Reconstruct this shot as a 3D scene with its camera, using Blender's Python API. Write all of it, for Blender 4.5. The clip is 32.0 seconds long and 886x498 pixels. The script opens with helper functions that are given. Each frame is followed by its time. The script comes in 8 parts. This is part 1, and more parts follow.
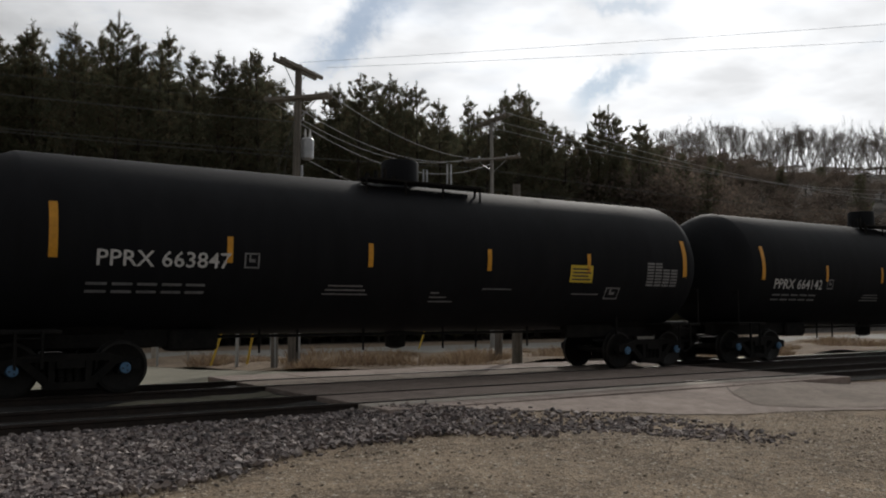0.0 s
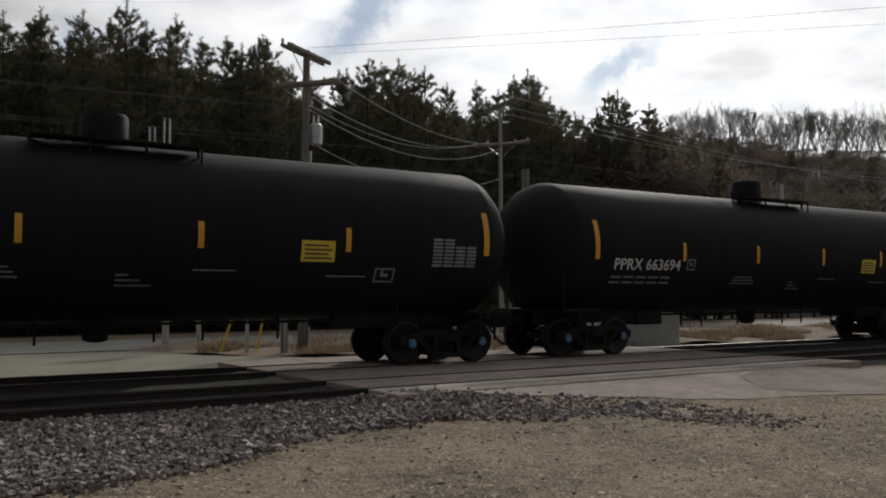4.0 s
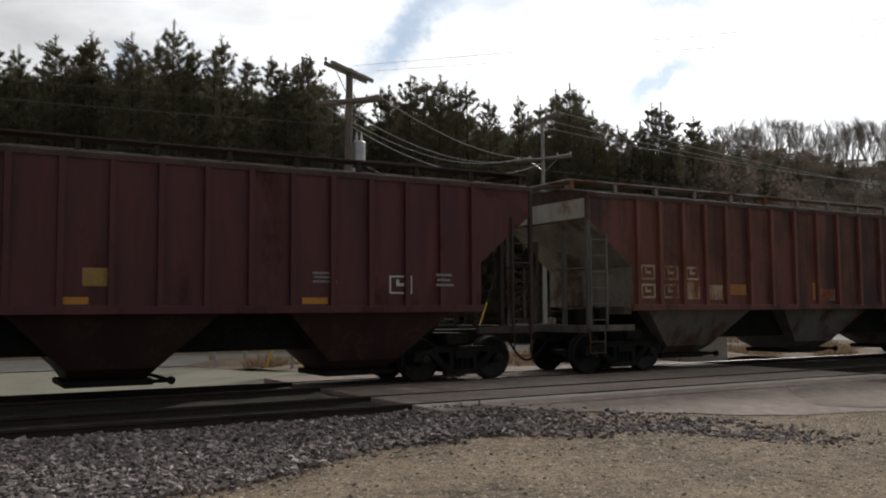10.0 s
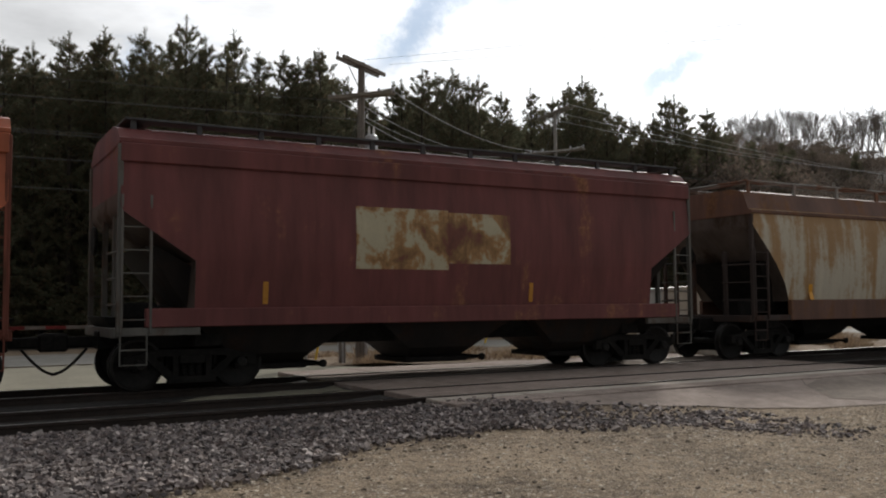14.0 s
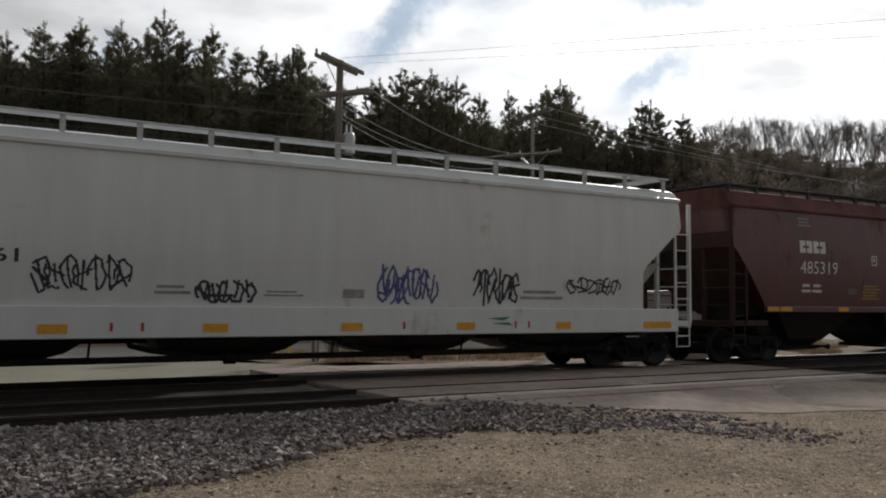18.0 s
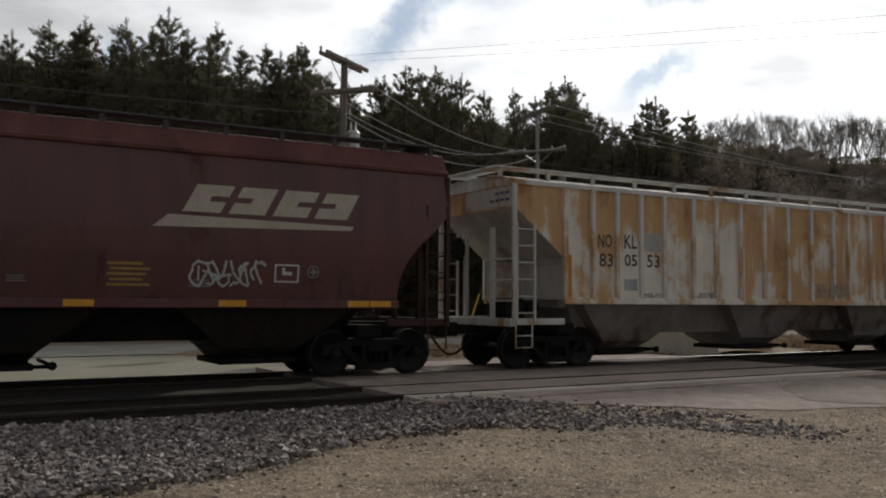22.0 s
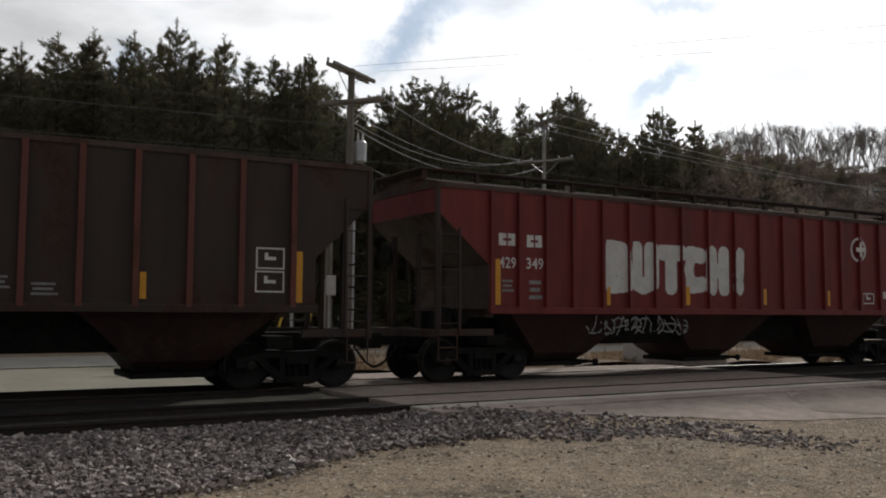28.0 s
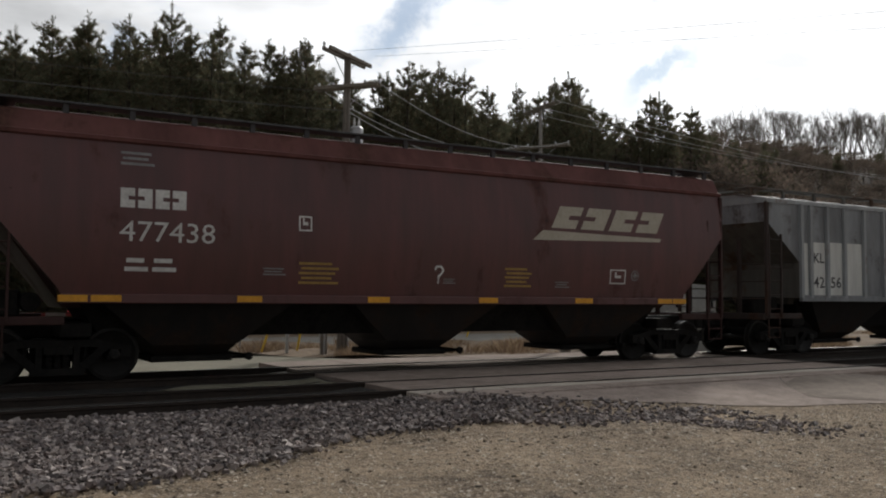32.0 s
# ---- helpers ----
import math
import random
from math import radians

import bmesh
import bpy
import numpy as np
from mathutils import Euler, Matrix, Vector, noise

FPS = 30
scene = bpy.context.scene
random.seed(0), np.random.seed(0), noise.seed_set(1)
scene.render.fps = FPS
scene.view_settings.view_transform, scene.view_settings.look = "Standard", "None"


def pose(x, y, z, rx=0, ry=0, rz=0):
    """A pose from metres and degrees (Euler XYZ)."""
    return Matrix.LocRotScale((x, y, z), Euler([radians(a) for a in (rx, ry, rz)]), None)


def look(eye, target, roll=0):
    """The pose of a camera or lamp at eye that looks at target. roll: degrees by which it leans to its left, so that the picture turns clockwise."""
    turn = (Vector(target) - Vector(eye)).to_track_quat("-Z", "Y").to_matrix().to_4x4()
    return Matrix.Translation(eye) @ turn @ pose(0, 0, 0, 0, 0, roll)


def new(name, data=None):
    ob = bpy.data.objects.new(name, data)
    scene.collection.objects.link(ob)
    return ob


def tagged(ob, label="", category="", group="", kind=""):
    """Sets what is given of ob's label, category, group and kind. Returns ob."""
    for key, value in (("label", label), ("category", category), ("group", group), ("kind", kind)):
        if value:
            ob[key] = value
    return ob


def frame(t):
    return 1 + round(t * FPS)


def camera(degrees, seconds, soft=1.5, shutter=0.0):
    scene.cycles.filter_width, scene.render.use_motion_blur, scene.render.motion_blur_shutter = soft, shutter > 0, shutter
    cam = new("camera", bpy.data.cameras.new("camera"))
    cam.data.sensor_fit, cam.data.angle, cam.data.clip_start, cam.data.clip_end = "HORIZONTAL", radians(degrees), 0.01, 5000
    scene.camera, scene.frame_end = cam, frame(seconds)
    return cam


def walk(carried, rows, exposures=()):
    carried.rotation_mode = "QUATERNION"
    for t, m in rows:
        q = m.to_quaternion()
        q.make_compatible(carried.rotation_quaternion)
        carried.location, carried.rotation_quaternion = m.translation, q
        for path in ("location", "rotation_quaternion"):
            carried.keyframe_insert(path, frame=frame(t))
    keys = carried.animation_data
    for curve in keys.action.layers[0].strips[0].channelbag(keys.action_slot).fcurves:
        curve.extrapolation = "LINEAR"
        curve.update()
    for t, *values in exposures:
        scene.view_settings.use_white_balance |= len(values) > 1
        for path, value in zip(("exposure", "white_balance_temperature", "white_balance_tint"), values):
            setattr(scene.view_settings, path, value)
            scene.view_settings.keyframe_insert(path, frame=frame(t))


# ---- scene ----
# The train runs along x (towards -x), rail tops lie at z = 0, the camera stands at the origin.
EYE, TRACK_Y, SIDE_Y = 1.457, 17.0, 13.27
cam = camera(52.9, 32.0, soft=2.0)
TURNS = [
    (0, -33.88, 3.92, -0.06), (0.5, -34.22, 3.77, -0.01), (1, -34.23, 3.77, 0.05), (1.5, -34.25, 3.59, 0.21),
    (2, -34.07, 3.47, 0.26), (2.5, -33.73, 3.37, 0.43), (4.5, -33.16, 2.91, 0.12), (5, -32.46, 3.06, 0.48),
    (5.5, -31.25, 3.59, -0.01), (6, -30.59, 4.06, -0.01), (6.5, -30.57, 3.75, 0.13), (7, -30.52, 3.74, 0.19),
    (7.5, -30.44, 3.35, -0.03), (8, -30.65, 3.29, 0.27), (8.5, -30.57, 3.57, 0.32), (9, -30.73, 3.71, 0.38),
    (9.5, -30.3, 3.68, 0.44), (10, -30.51, 3.98, 0.37), (10.5, -30.4, 4.32, 0.8), (11, -30.5, 3.91, 0.41),
    (11.5, -29.72, 4.03, 0.2), (12, -29.73, 3.7, 0.31), (12.5, -29.81, 3.4, 0.39), (13, -29.64, 3.37, 0.32),
    (13.5, -29.68, 3.39, 0.56), (15.5, -29.91, 4.2, -0.02), (16, -30.15, 3.99, -0.35), (16.5, -30.3, 4.05, -0.5),
    (17, -30.81, 4.33, -0.49), (17.5, -31.24, 3.91, -0.41), (18, -31.32, 3.59, -0.44), (18.5, -31.23, 3.4, -0.56),
    (19, -31.65, 3.43, -0.77), (19.5, -31.79, 3.02, -0.86), (20, -31.52, 3.27, -0.26), (20.5, -31.5, 3.48, -0.32),
    (21, -31.65, 3.69, -0.33), (21.5, -30.99, 3.6, -0.27), (22, -31, 3.42, -0.33), (22.5, -30.63, 3.55, -0.32),
    (23, -30.87, 3.44, -0.19), (23.5, -30.54, 3.46, -0.39), (24, -30.65, 2.96, -0.3), (24.5, -30.34, 3.04, -0.3),
    (25, -30.46, 2.86, -0.33), (25.5, -30.39, 2.78, -0.48), (27.5, -30.58, 3.66, -0.18), (28, -30.55, 4.07, -0.29),
    (28.5, -30.71, 3.94, -0.53), (29, -30.36, 3.77, -0.7), (29.5, -30.54, 3.5, -0.52), (30, -30.95, 3.12, -0.63),
    (30.5, -30.85, 3.27, -0.54), (31, -30.8, 3.1, -0.38), (31.5, -30.77, 3.23, -0.31), (32, -30.8, 3.15, -0.39),
]
walk(cam, [(t, pose(0, 0, EYE, 90 + pitch, roll, yaw)) for t, yaw, pitch, roll in TURNS], exposures=[(0, -0.43), (4, -0.38), (8, -0.23), (12, 0.02), (15.5, -0.03), (18, -0.28), (20, -0.33), (24, -0.20), (32, -0.15)])

# ---- light: thin bright cloud with the sun behind it, far beyond the train ----
SUN_AZ, SUN_EL = 50.0, 30.0          # degrees from +y towards +x, and up
SUN_WAY = Vector((math.sin(radians(SUN_AZ)) * math.cos(radians(SUN_EL)), math.cos(radians(SUN_AZ)) * math.cos(radians(SUN_EL)), math.sin(radians(SUN_EL))))
sun = new("sun", bpy.data.lights.new("sun", "SUN"))
sun.data.energy, sun.data.angle, sun.data.color = 2.0, radians(4), (1.0, 0.95, 0.88)
sun.matrix_world = look(SUN_WAY * 200, (0, 0, 0))


def node_tools(tree):
    nodes, links = tree.nodes, tree.links

    def add(kind, **settings):
        n = nodes.new(kind)
        for key, value in settings.items():
            if key == "operation":
                n.operation = value
            elif key == "blend_type":
                n.blend_type = value
            elif key == "data_type":
                n.data_type = value
            elif key in n.inputs:
                n.inputs[key].default_value = value
        return n

    return add, links.new


def build_world():
    world = bpy.data.worlds.new("overcast_sky")
    scene.world = world
    world.use_nodes = True
    tree = world.node_tree
    tree.nodes.clear()
    add, link = node_tools(tree)
    out, back = add("ShaderNodeOutputWorld"), add("ShaderNodeBackground")
    back.inputs["Strength"].default_value = 0.1
    sky = add("ShaderNodeTexSky")
    sky.sky_type, sky.sun_disc = "NISHITA", False
    sky.sun_elevation, sky.sun_rotation = radians(SUN_EL), radians(SUN_AZ)
    sky.air_density, sky.dust_density = 1.0, 0.6
    co = add("ShaderNodeTexCoord")
    # cloud layer: directions laid onto a high flat sheet
    sep = add("ShaderNodeSeparateXYZ")
    link(co.outputs["Generated"], sep.inputs[0])
    high = add("ShaderNodeMath", operation="MAXIMUM")
    link(sep.outputs["Z"], high.inputs[0])
    high.inputs[1].default_value = 0.03
    lift = add("ShaderNodeMath", operation="ADD")
    link(high.outputs[0], lift.inputs[0])
    lift.inputs[1].default_value = 0.12
    flat = add("ShaderNodeVectorMath", operation="SCALE")
    link(co.outputs["Generated"], flat.inputs[0])
    inv = add("ShaderNodeMath", operation="DIVIDE")
    inv.inputs[0].default_value = 1.0
    link(lift.outputs[0], inv.inputs[1])
    link(inv.outputs[0], flat.inputs["Scale"])
    puff = add("ShaderNodeTexNoise", Scale=1.7, Detail=7.0, Roughness=0.55, Distortion=0.35)
    shift = add("ShaderNodeVectorMath", operation="ADD")
    shift.inputs[1].default_value = (3.1, 1.7, 0.0)
    link(flat.outputs[0], shift.inputs[0])
    link(shift.outputs[0], puff.inputs["Vector"])
    cover = add("ShaderNodeMapRange")
    cover.interpolation_type = "SMOOTHSTEP"
    for key, value in (("From Min", 0.22), ("From Max", 0.48), ("To Min", 0.35), ("To Max", 1.0)):
        cover.inputs[key].default_value = value
    link(puff.outputs[0], cover.inputs["Value"])
    # clouds glow more the nearer they stand to the sun
    dot = add("ShaderNodeVectorMath", operation="DOT_PRODUCT")
    link(co.outputs["Generated"], dot.inputs[0])
    dot.inputs[1].default_value = SUN_WAY
    # brightest towards the sun, dullest across it, front-lit again opposite
    near = add("ShaderNodeFloatCurve")
    curve = near.mapping.curves[0]
    curve.points[0].location, curve.points[1].location = (0.0, 0.205), (1.0, 1.0)
    for at in ((0.3, 0.21), (0.62, 0.225), (0.77, 0.27), (0.85, 0.47), (0.93, 0.78)):
        curve.points.new(*at)
    near.mapping.update()
    unit = add("ShaderNodeMath", operation="MULTIPLY_ADD")
    link(dot.outputs["Value"], unit.inputs[0])
    unit.inputs[1].default_value, unit.inputs[2].default_value = 0.5, 0.5
    link(unit.outputs[0], near.inputs["Value"])
    shade = add("ShaderNodeTexNoise", Scale=2.6, Detail=5.0, Roughness=0.55)
    link(shift.outputs[0], shade.inputs["Vector"])
    soft = add("ShaderNodeMapRange")
    for key, value in (("From Min", 0.35), ("From Max", 0.65), ("To Min", 0.8), ("To Max", 1.14)):
        soft.inputs[key].default_value = value
    link(shade.outputs[0], soft.inputs["Value"])
    glow = add("ShaderNodeMath", operation="MULTIPLY")
    link(near.outputs[0], glow.inputs[0])
    link(soft.outputs[0], glow.inputs[1])
    white = add("ShaderNodeVectorMath", operation="SCALE")
    white.inputs[0].default_value = (14.4, 14.6, 14.9)
    link(glow.outputs[0], white.inputs["Scale"])
    # two long rifts in the cloud where blue shows: great-circle strips with ragged sides
    ragged = add("ShaderNodeTexNoise", Scale=16.0, Detail=6.0, Roughness=0.65)
    link(co.outputs["Generated"], ragged.inputs["Vector"])
    sway = add("ShaderNodeMath", operation="MULTIPLY_ADD")
    link(ragged.outputs[0], sway.inputs[0])
    sway.inputs[1].default_value, sway.inputs[2].default_value = 0.09, -0.045
    cloud = cover.outputs[0]
    for (az0, el0), (az1, el1), wide, depth in (((31.6, 21.0), (25.0, 14.6), 0.034, 0.78), ((46.9, 16.4), (42.4, 12.2), 0.02, 0.85), ((11.5, 16.0), (9.5, 13.0), 0.03, 0.5), ((42.6, 19.2), (48.6, 18.6), 0.016, 0.7)):
        ends = [Vector((math.sin(radians(a)) * math.cos(radians(e)), math.cos(radians(a)) * math.cos(radians(e)), math.sin(radians(e)))) for a, e in ((az0, el0), (az1, el1))]
        mid, side = (ends[0] + ends[1]).normalized(), ends[0].cross(ends[1]).normalized()
        across, away = add("ShaderNodeVectorMath", operation="DOT_PRODUCT"), add("ShaderNodeVectorMath", operation="DISTANCE")
        link(co.outputs["Generated"], across.inputs[0])
        across.inputs[1].default_value = side
        link(co.outputs["Generated"], away.inputs[0])
        away.inputs[1].default_value = mid
        moved, size = add("ShaderNodeMath", operation="ADD"), add("ShaderNodeMath", operation="ABSOLUTE")
        link(across.outputs["Value"], moved.inputs[0])
        link(sway.outputs[0], moved.inputs[1])
        link(moved.outputs[0], size.inputs[0])
        strip, reach = add("ShaderNodeMapRange"), add("ShaderNodeMapRange")
        half = (ends[0] - ends[1]).length / 2
        for n, src, lo, hi, top in ((strip, size.outputs[0], 0.0, wide, depth), (reach, away.outputs["Value"], half * 0.35, half * 1.3, 1.0)):
            n.interpolation_type = "SMOOTHSTEP"
            link(src, n.inputs["Value"])
            for key, value in (("From Min", lo), ("From Max", hi), ("To Min", top), ("To Max", 0.0)):
                n.inputs[key].default_value = value
        rift, keep = add("ShaderNodeMath", operation="MULTIPLY"), add("ShaderNodeMath", operation="MULTIPLY_ADD")
        link(strip.outputs[0], rift.inputs[0])
        link(reach.outputs[0], rift.inputs[1])
        neg = add("ShaderNodeMath", operation="MULTIPLY")
        link(rift.outputs[0], neg.inputs[0])
        link(cloud, neg.inputs[1])
        less = add("ShaderNodeMath", operation="SUBTRACT")
        link(cloud, less.inputs[0])
        link(neg.outputs[0], less.inputs[1])
        cloud = less.outputs[0]
    mix = add("ShaderNodeMix", data_type="RGBA")
    link(cloud, mix.inputs["Factor"])
    thin = add("ShaderNodeVectorMath", operation="MULTIPLY")
    thin.inputs[1].default_value = (0.62, 0.72, 0.8)
    link(sky.outputs[0], thin.inputs[0])
    link(thin.outputs[0], mix.inputs["A"])
    link(white.outputs[0], mix.inputs["B"])
    link(mix.outputs["Result"], back.inputs["Color"])
    link(back.outputs[0], out.inputs["Surface"])


build_world()


# ---- materials ----
def blank(name, color, rough=0.7, metal=0.0):
    m = bpy.data.materials.new(name)
    m.use_nodes = True
    b = m.node_tree.nodes["Principled BSDF"]
    b.inputs["Base Color"].default_value = (*color, 1)
    b.inputs["Roughness"].default_value, b.inputs["Metallic"].default_value = rough, metal
    return m, b


def ramp(add, link, source, stops):
    r = add("ShaderNodeValToRGB")
    while len(r.color_ramp.elements) < len(stops):
        r.color_ramp.elements.new(0.5)
    for e, (at, c) in zip(r.color_ramp.elements, stops):
        e.position, e.color = at, (*c, 1) if len(c) == 3 else c
    link(source, r.inputs[0])
    return r


def grained(name, dark, light, scale, rough=0.8, metal=0.0, bump=0.3, size=0.01, fine=6.0, stretch=(1, 1, 1), where="Object"):
    """Two scales of colour noise with a fine relief."""
    m, b = blank(name, light, rough, metal)
    add, link = node_tools(m.node_tree)
    co, map_ = add("ShaderNodeTexCoord"), add("ShaderNodeMapping")
    map_.inputs["Scale"].default_value = stretch
    link(co.outputs[where], map_.inputs["Vector"])
    big = add("ShaderNodeTexNoise", Scale=scale, Detail=6.0, Roughness=0.6)
    small = add("ShaderNodeTexNoise", Scale=scale * fine, Detail=4.0, Roughness=0.6)
    link(map_.outputs[0], big.inputs["Vector"])
    link(map_.outputs[0], small.inputs["Vector"])
    mix = add("ShaderNodeMath", operation="ADD")
    link(big.outputs[0], mix.inputs[0])
    link(small.outputs[0], mix.inputs[1])
    half = add("ShaderNodeMath", operation="MULTIPLY")
    half.inputs[1].default_value = 0.5
    link(mix.outputs[0], half.inputs[0])
    r = ramp(add, link, half.outputs[0], [(0.36, dark), (0.64, light)])
    link(r.outputs[0], b.inputs["Base Color"])
    bu = add("ShaderNodeBump", Strength=bump, Distance=size)
    link(small.outputs[0], bu.inputs["Height"])
    link(bu.outputs[0], b.inputs["Normal"])
    return m


def gritty(name, dark, light, scales, rough, size):
    """Loose ground: broad stains, hand-sized mottling and grit with a hard relief."""
    m, b = blank(name, light, rough)
    add, link = node_tools(m.node_tree)
    co = add("ShaderNodeTexCoord")
    total = None
    for scale, gain in zip(scales, (0.8, 0.8, 1.0)):
        n = add("ShaderNodeTexNoise", Scale=scale, Detail=5.0, Roughness=0.65)
        link(co.outputs["Object"], n.inputs["Vector"])
        add_up = add("ShaderNodeMath", operation="MULTIPLY_ADD")
        link(n.outputs[0], add_up.inputs[0])
        add_up.inputs[1].default_value, add_up.inputs[2].default_value = gain, 0.0
        if total:
            link(total, add_up.inputs[2])
        total, last = add_up.outputs[0], n
    r = ramp(add, link, total, [(0.66, dark), (0.96, light)])
    scale_down = add("ShaderNodeMath", operation="MULTIPLY")
    link(total, scale_down.inputs[0])
    scale_down.inputs[1].default_value = 0.62
    link(scale_down.outputs[0], r.inputs[0])
    link(r.outputs[0], b.inputs["Base Color"])
    b.inputs["Specular IOR Level"].default_value = 0.2
    bu = add("ShaderNodeBump", Strength=1.0, Distance=size)
    link(last.outputs[0], bu.inputs["Height"])
    link(bu.outputs[0], b.inputs["Normal"])
    return m


def island_grained(name, stops, rough=0.9, scale=40.0):
    """Each loose piece of a mesh takes a tone of its own."""
    m, b = blank(name, stops[0], rough)
    add, link = node_tools(m.node_tree)
    geo = add("ShaderNodeNewGeometry")
    n = len(stops) - 1
    r = ramp(add, link, geo.outputs["Random Per Island"], [(k / n, c) for k, c in enumerate(stops)])
    co = add("ShaderNodeTexCoord")
    small = add("ShaderNodeTexNoise", Scale=scale, Detail=3.0)
    link(co.outputs["Object"], small.inputs["Vector"])
    mul = add("ShaderNodeMix", data_type="RGBA", blend_type="MULTIPLY")
    mul.inputs["Factor"].default_value = 0.5
    link(r.outputs[0], mul.inputs["A"])
    link(small.outputs[0], mul.inputs["B"])
    link(mul.outputs["Result"], b.inputs["Base Color"])
    return m


def leafy(name, stops):
    """Foliage that lets some light through; each leaf has a tone of its own."""
    m, b = blank(name, stops[0], 0.8)
    add, link = node_tools(m.node_tree)
    geo = add("ShaderNodeNewGeometry")
    n = len(stops) - 1
    r = ramp(add, link, geo.outputs["Random Per Island"], [(k / n, c) for k, c in enumerate(stops)])
    link(r.outputs[0], b.inputs["Base Color"])
    b.inputs["Specular IOR Level"].default_value = 0.2
    thin = add("ShaderNodeBsdfTranslucent")
    link(r.outputs[0], thin.inputs["Color"])
    mix = add("ShaderNodeMixShader")
    mix.inputs[0].default_value = 0.45
    link(b.outputs[0], mix.inputs[1])
    link(thin.outputs[0], mix.inputs[2])
    link(mix.outputs[0], m.node_tree.nodes["Material Output"].inputs["Surface"])
    return m


def weathered(name, paint, rust=(0.2, 0.06, 0.025), amount=0.3, grime=0.35, rough=0.5, patch=0.55, band=None, fade=None, dark=(0.03, 0.022, 0.018), streaks=1.0):
    """Railway paint: faded, streaked from the roof down, with rust blooms. amount: share of rust; band: (x0, x1, gain) where more of it lies."""
    m, b = blank(name, paint, rough)
    add, link = node_tools(m.node_tree)
    co = add("ShaderNodeTexCoord")
    info = add("ShaderNodeObjectInfo")
    at = add("ShaderNodeVectorMath", operation="ADD")
    jump = add("ShaderNodeVectorMath", operation="SCALE")
    jump.inputs[0].default_value = (0.9, 0.0, 0.3)
    link(info.outputs["Random"], jump.inputs["Scale"])
    link(co.outputs["Object"], at.inputs[0])
    link(jump.outputs[0], at.inputs[1])

    def noise_at(scale, stretch, detail=6.0, rough_=0.6, distort=0.0):
        mp = add("ShaderNodeMapping")
        mp.inputs["Scale"].default_value = stretch
        link(at.outputs[0], mp.inputs["Vector"])
        n = add("ShaderNodeTexNoise", Scale=scale, Detail=detail, Roughness=rough_, Distortion=distort)
        link(mp.outputs[0], n.inputs["Vector"])
        return n.outputs[0]

    bloom, streak, fine = noise_at(patch, (1, 1, 0.8), 8.0, 0.65, 0.4), noise_at(2.6, (1, 1, 0.13), 5.0), noise_at(9.0, (1, 1, 1), 6.0, 0.7)
    total = add("ShaderNodeMath", operation="MULTIPLY_ADD")
    link(streak, total.inputs[0])
    total.inputs[1].default_value = 0.55
    link(bloom, total.inputs[2])
    more = add("ShaderNodeMath", operation="MULTIPLY_ADD")
    link(fine, more.inputs[0])
    more.inputs[1].default_value = 0.22
    link(total.outputs[0], more.inputs[2])
    value = more.outputs[0]
    if band:
        sep = add("ShaderNodeSeparateXYZ")
        link(co.outputs["Object"], sep.inputs[0])
        up = add("ShaderNodeMapRange")
        up.interpolation_type = "SMOOTHSTEP"
        up.inputs["From Min"].default_value, up.inputs["From Max"].default_value = band[0] - 0.9, band[0] + 0.9
        down = add("ShaderNodeMapRange")
        down.interpolation_type = "SMOOTHSTEP"
        down.inputs["From Min"].default_value, down.inputs["From Max"].default_value = band[1] - 0.9, band[1] + 0.9
        down.inputs["To Min"].default_value, down.inputs["To Max"].default_value = 1.0, 0.0
        link(sep.outputs["X"], up.inputs["Value"])
        link(sep.outputs["X"], down.inputs["Value"])
        both = add("ShaderNodeMath", operation="MULTIPLY")
        link(up.outputs[0], both.inputs[0])
        link(down.outputs[0], both.inputs[1])
        gain = add("ShaderNodeMath", operation="MULTIPLY_ADD")
        link(both.outputs[0], gain.inputs[0])
        gain.inputs[1].default_value = band[2]
        link(value, gain.inputs[2])
        value = gain.outputs[0]
    edge = 1.08 - 0.42 * amount
    mask = add("ShaderNodeMapRange")
    mask.interpolation_type = "SMOOTHSTEP"
    mask.inputs["From Min"].default_value, mask.inputs["From Max"].default_value = edge - 0.09, edge + 0.09
    link(value, mask.inputs["Value"])
    faded = ramp(add, link, streak, [(0.3, tuple(c * (1 - 0.28 * streaks) for c in paint)), (0.7, tuple(min(1, c * (1 + 0.18 * streaks)) for c in (fade or paint)))])
    rusty = ramp(add, link, fine, [(0.3, tuple(c * 0.45 for c in rust)), (0.7, tuple(c * 1.35 for c in rust))])
    mix = add("ShaderNodeMix", data_type="RGBA")
    link(mask.outputs[0], mix.inputs["Factor"])
    link(faded.outputs[0], mix.inputs["A"])
    link(rusty.outputs[0], mix.inputs["B"])
    soil = add("ShaderNodeMapRange")
    soil.inputs["From Min"].default_value, soil.inputs["From Max"].default_value = 0.42, 0.75
    soil.inputs["To Max"].default_value = grime
    link(noise_at(1.3, (1, 1, 0.25), 6.0), soil.inputs["Value"])
    dirty = add("ShaderNodeMix", data_type="RGBA")
    dirty.inputs["B"].default_value = (*dark, 1)
    link(soil.outputs[0], dirty.inputs["Factor"])
    link(mix.outputs["Result"], dirty.inputs["A"])
    link(dirty.outputs["Result"], b.inputs["Base Color"])
    b.inputs["Specular IOR Level"].default_value = 0.3
    gloss = add("ShaderNodeMapRange")
    gloss.inputs["To Min"].default_value, gloss.inputs["To Max"].default_value = rough, 0.9
    link(mask.outputs[0], gloss.inputs["Value"])
    link(gloss.outputs[0], b.inputs["Roughness"])
    bu = add("ShaderNodeBump", Strength=0.25, Distance=0.01)
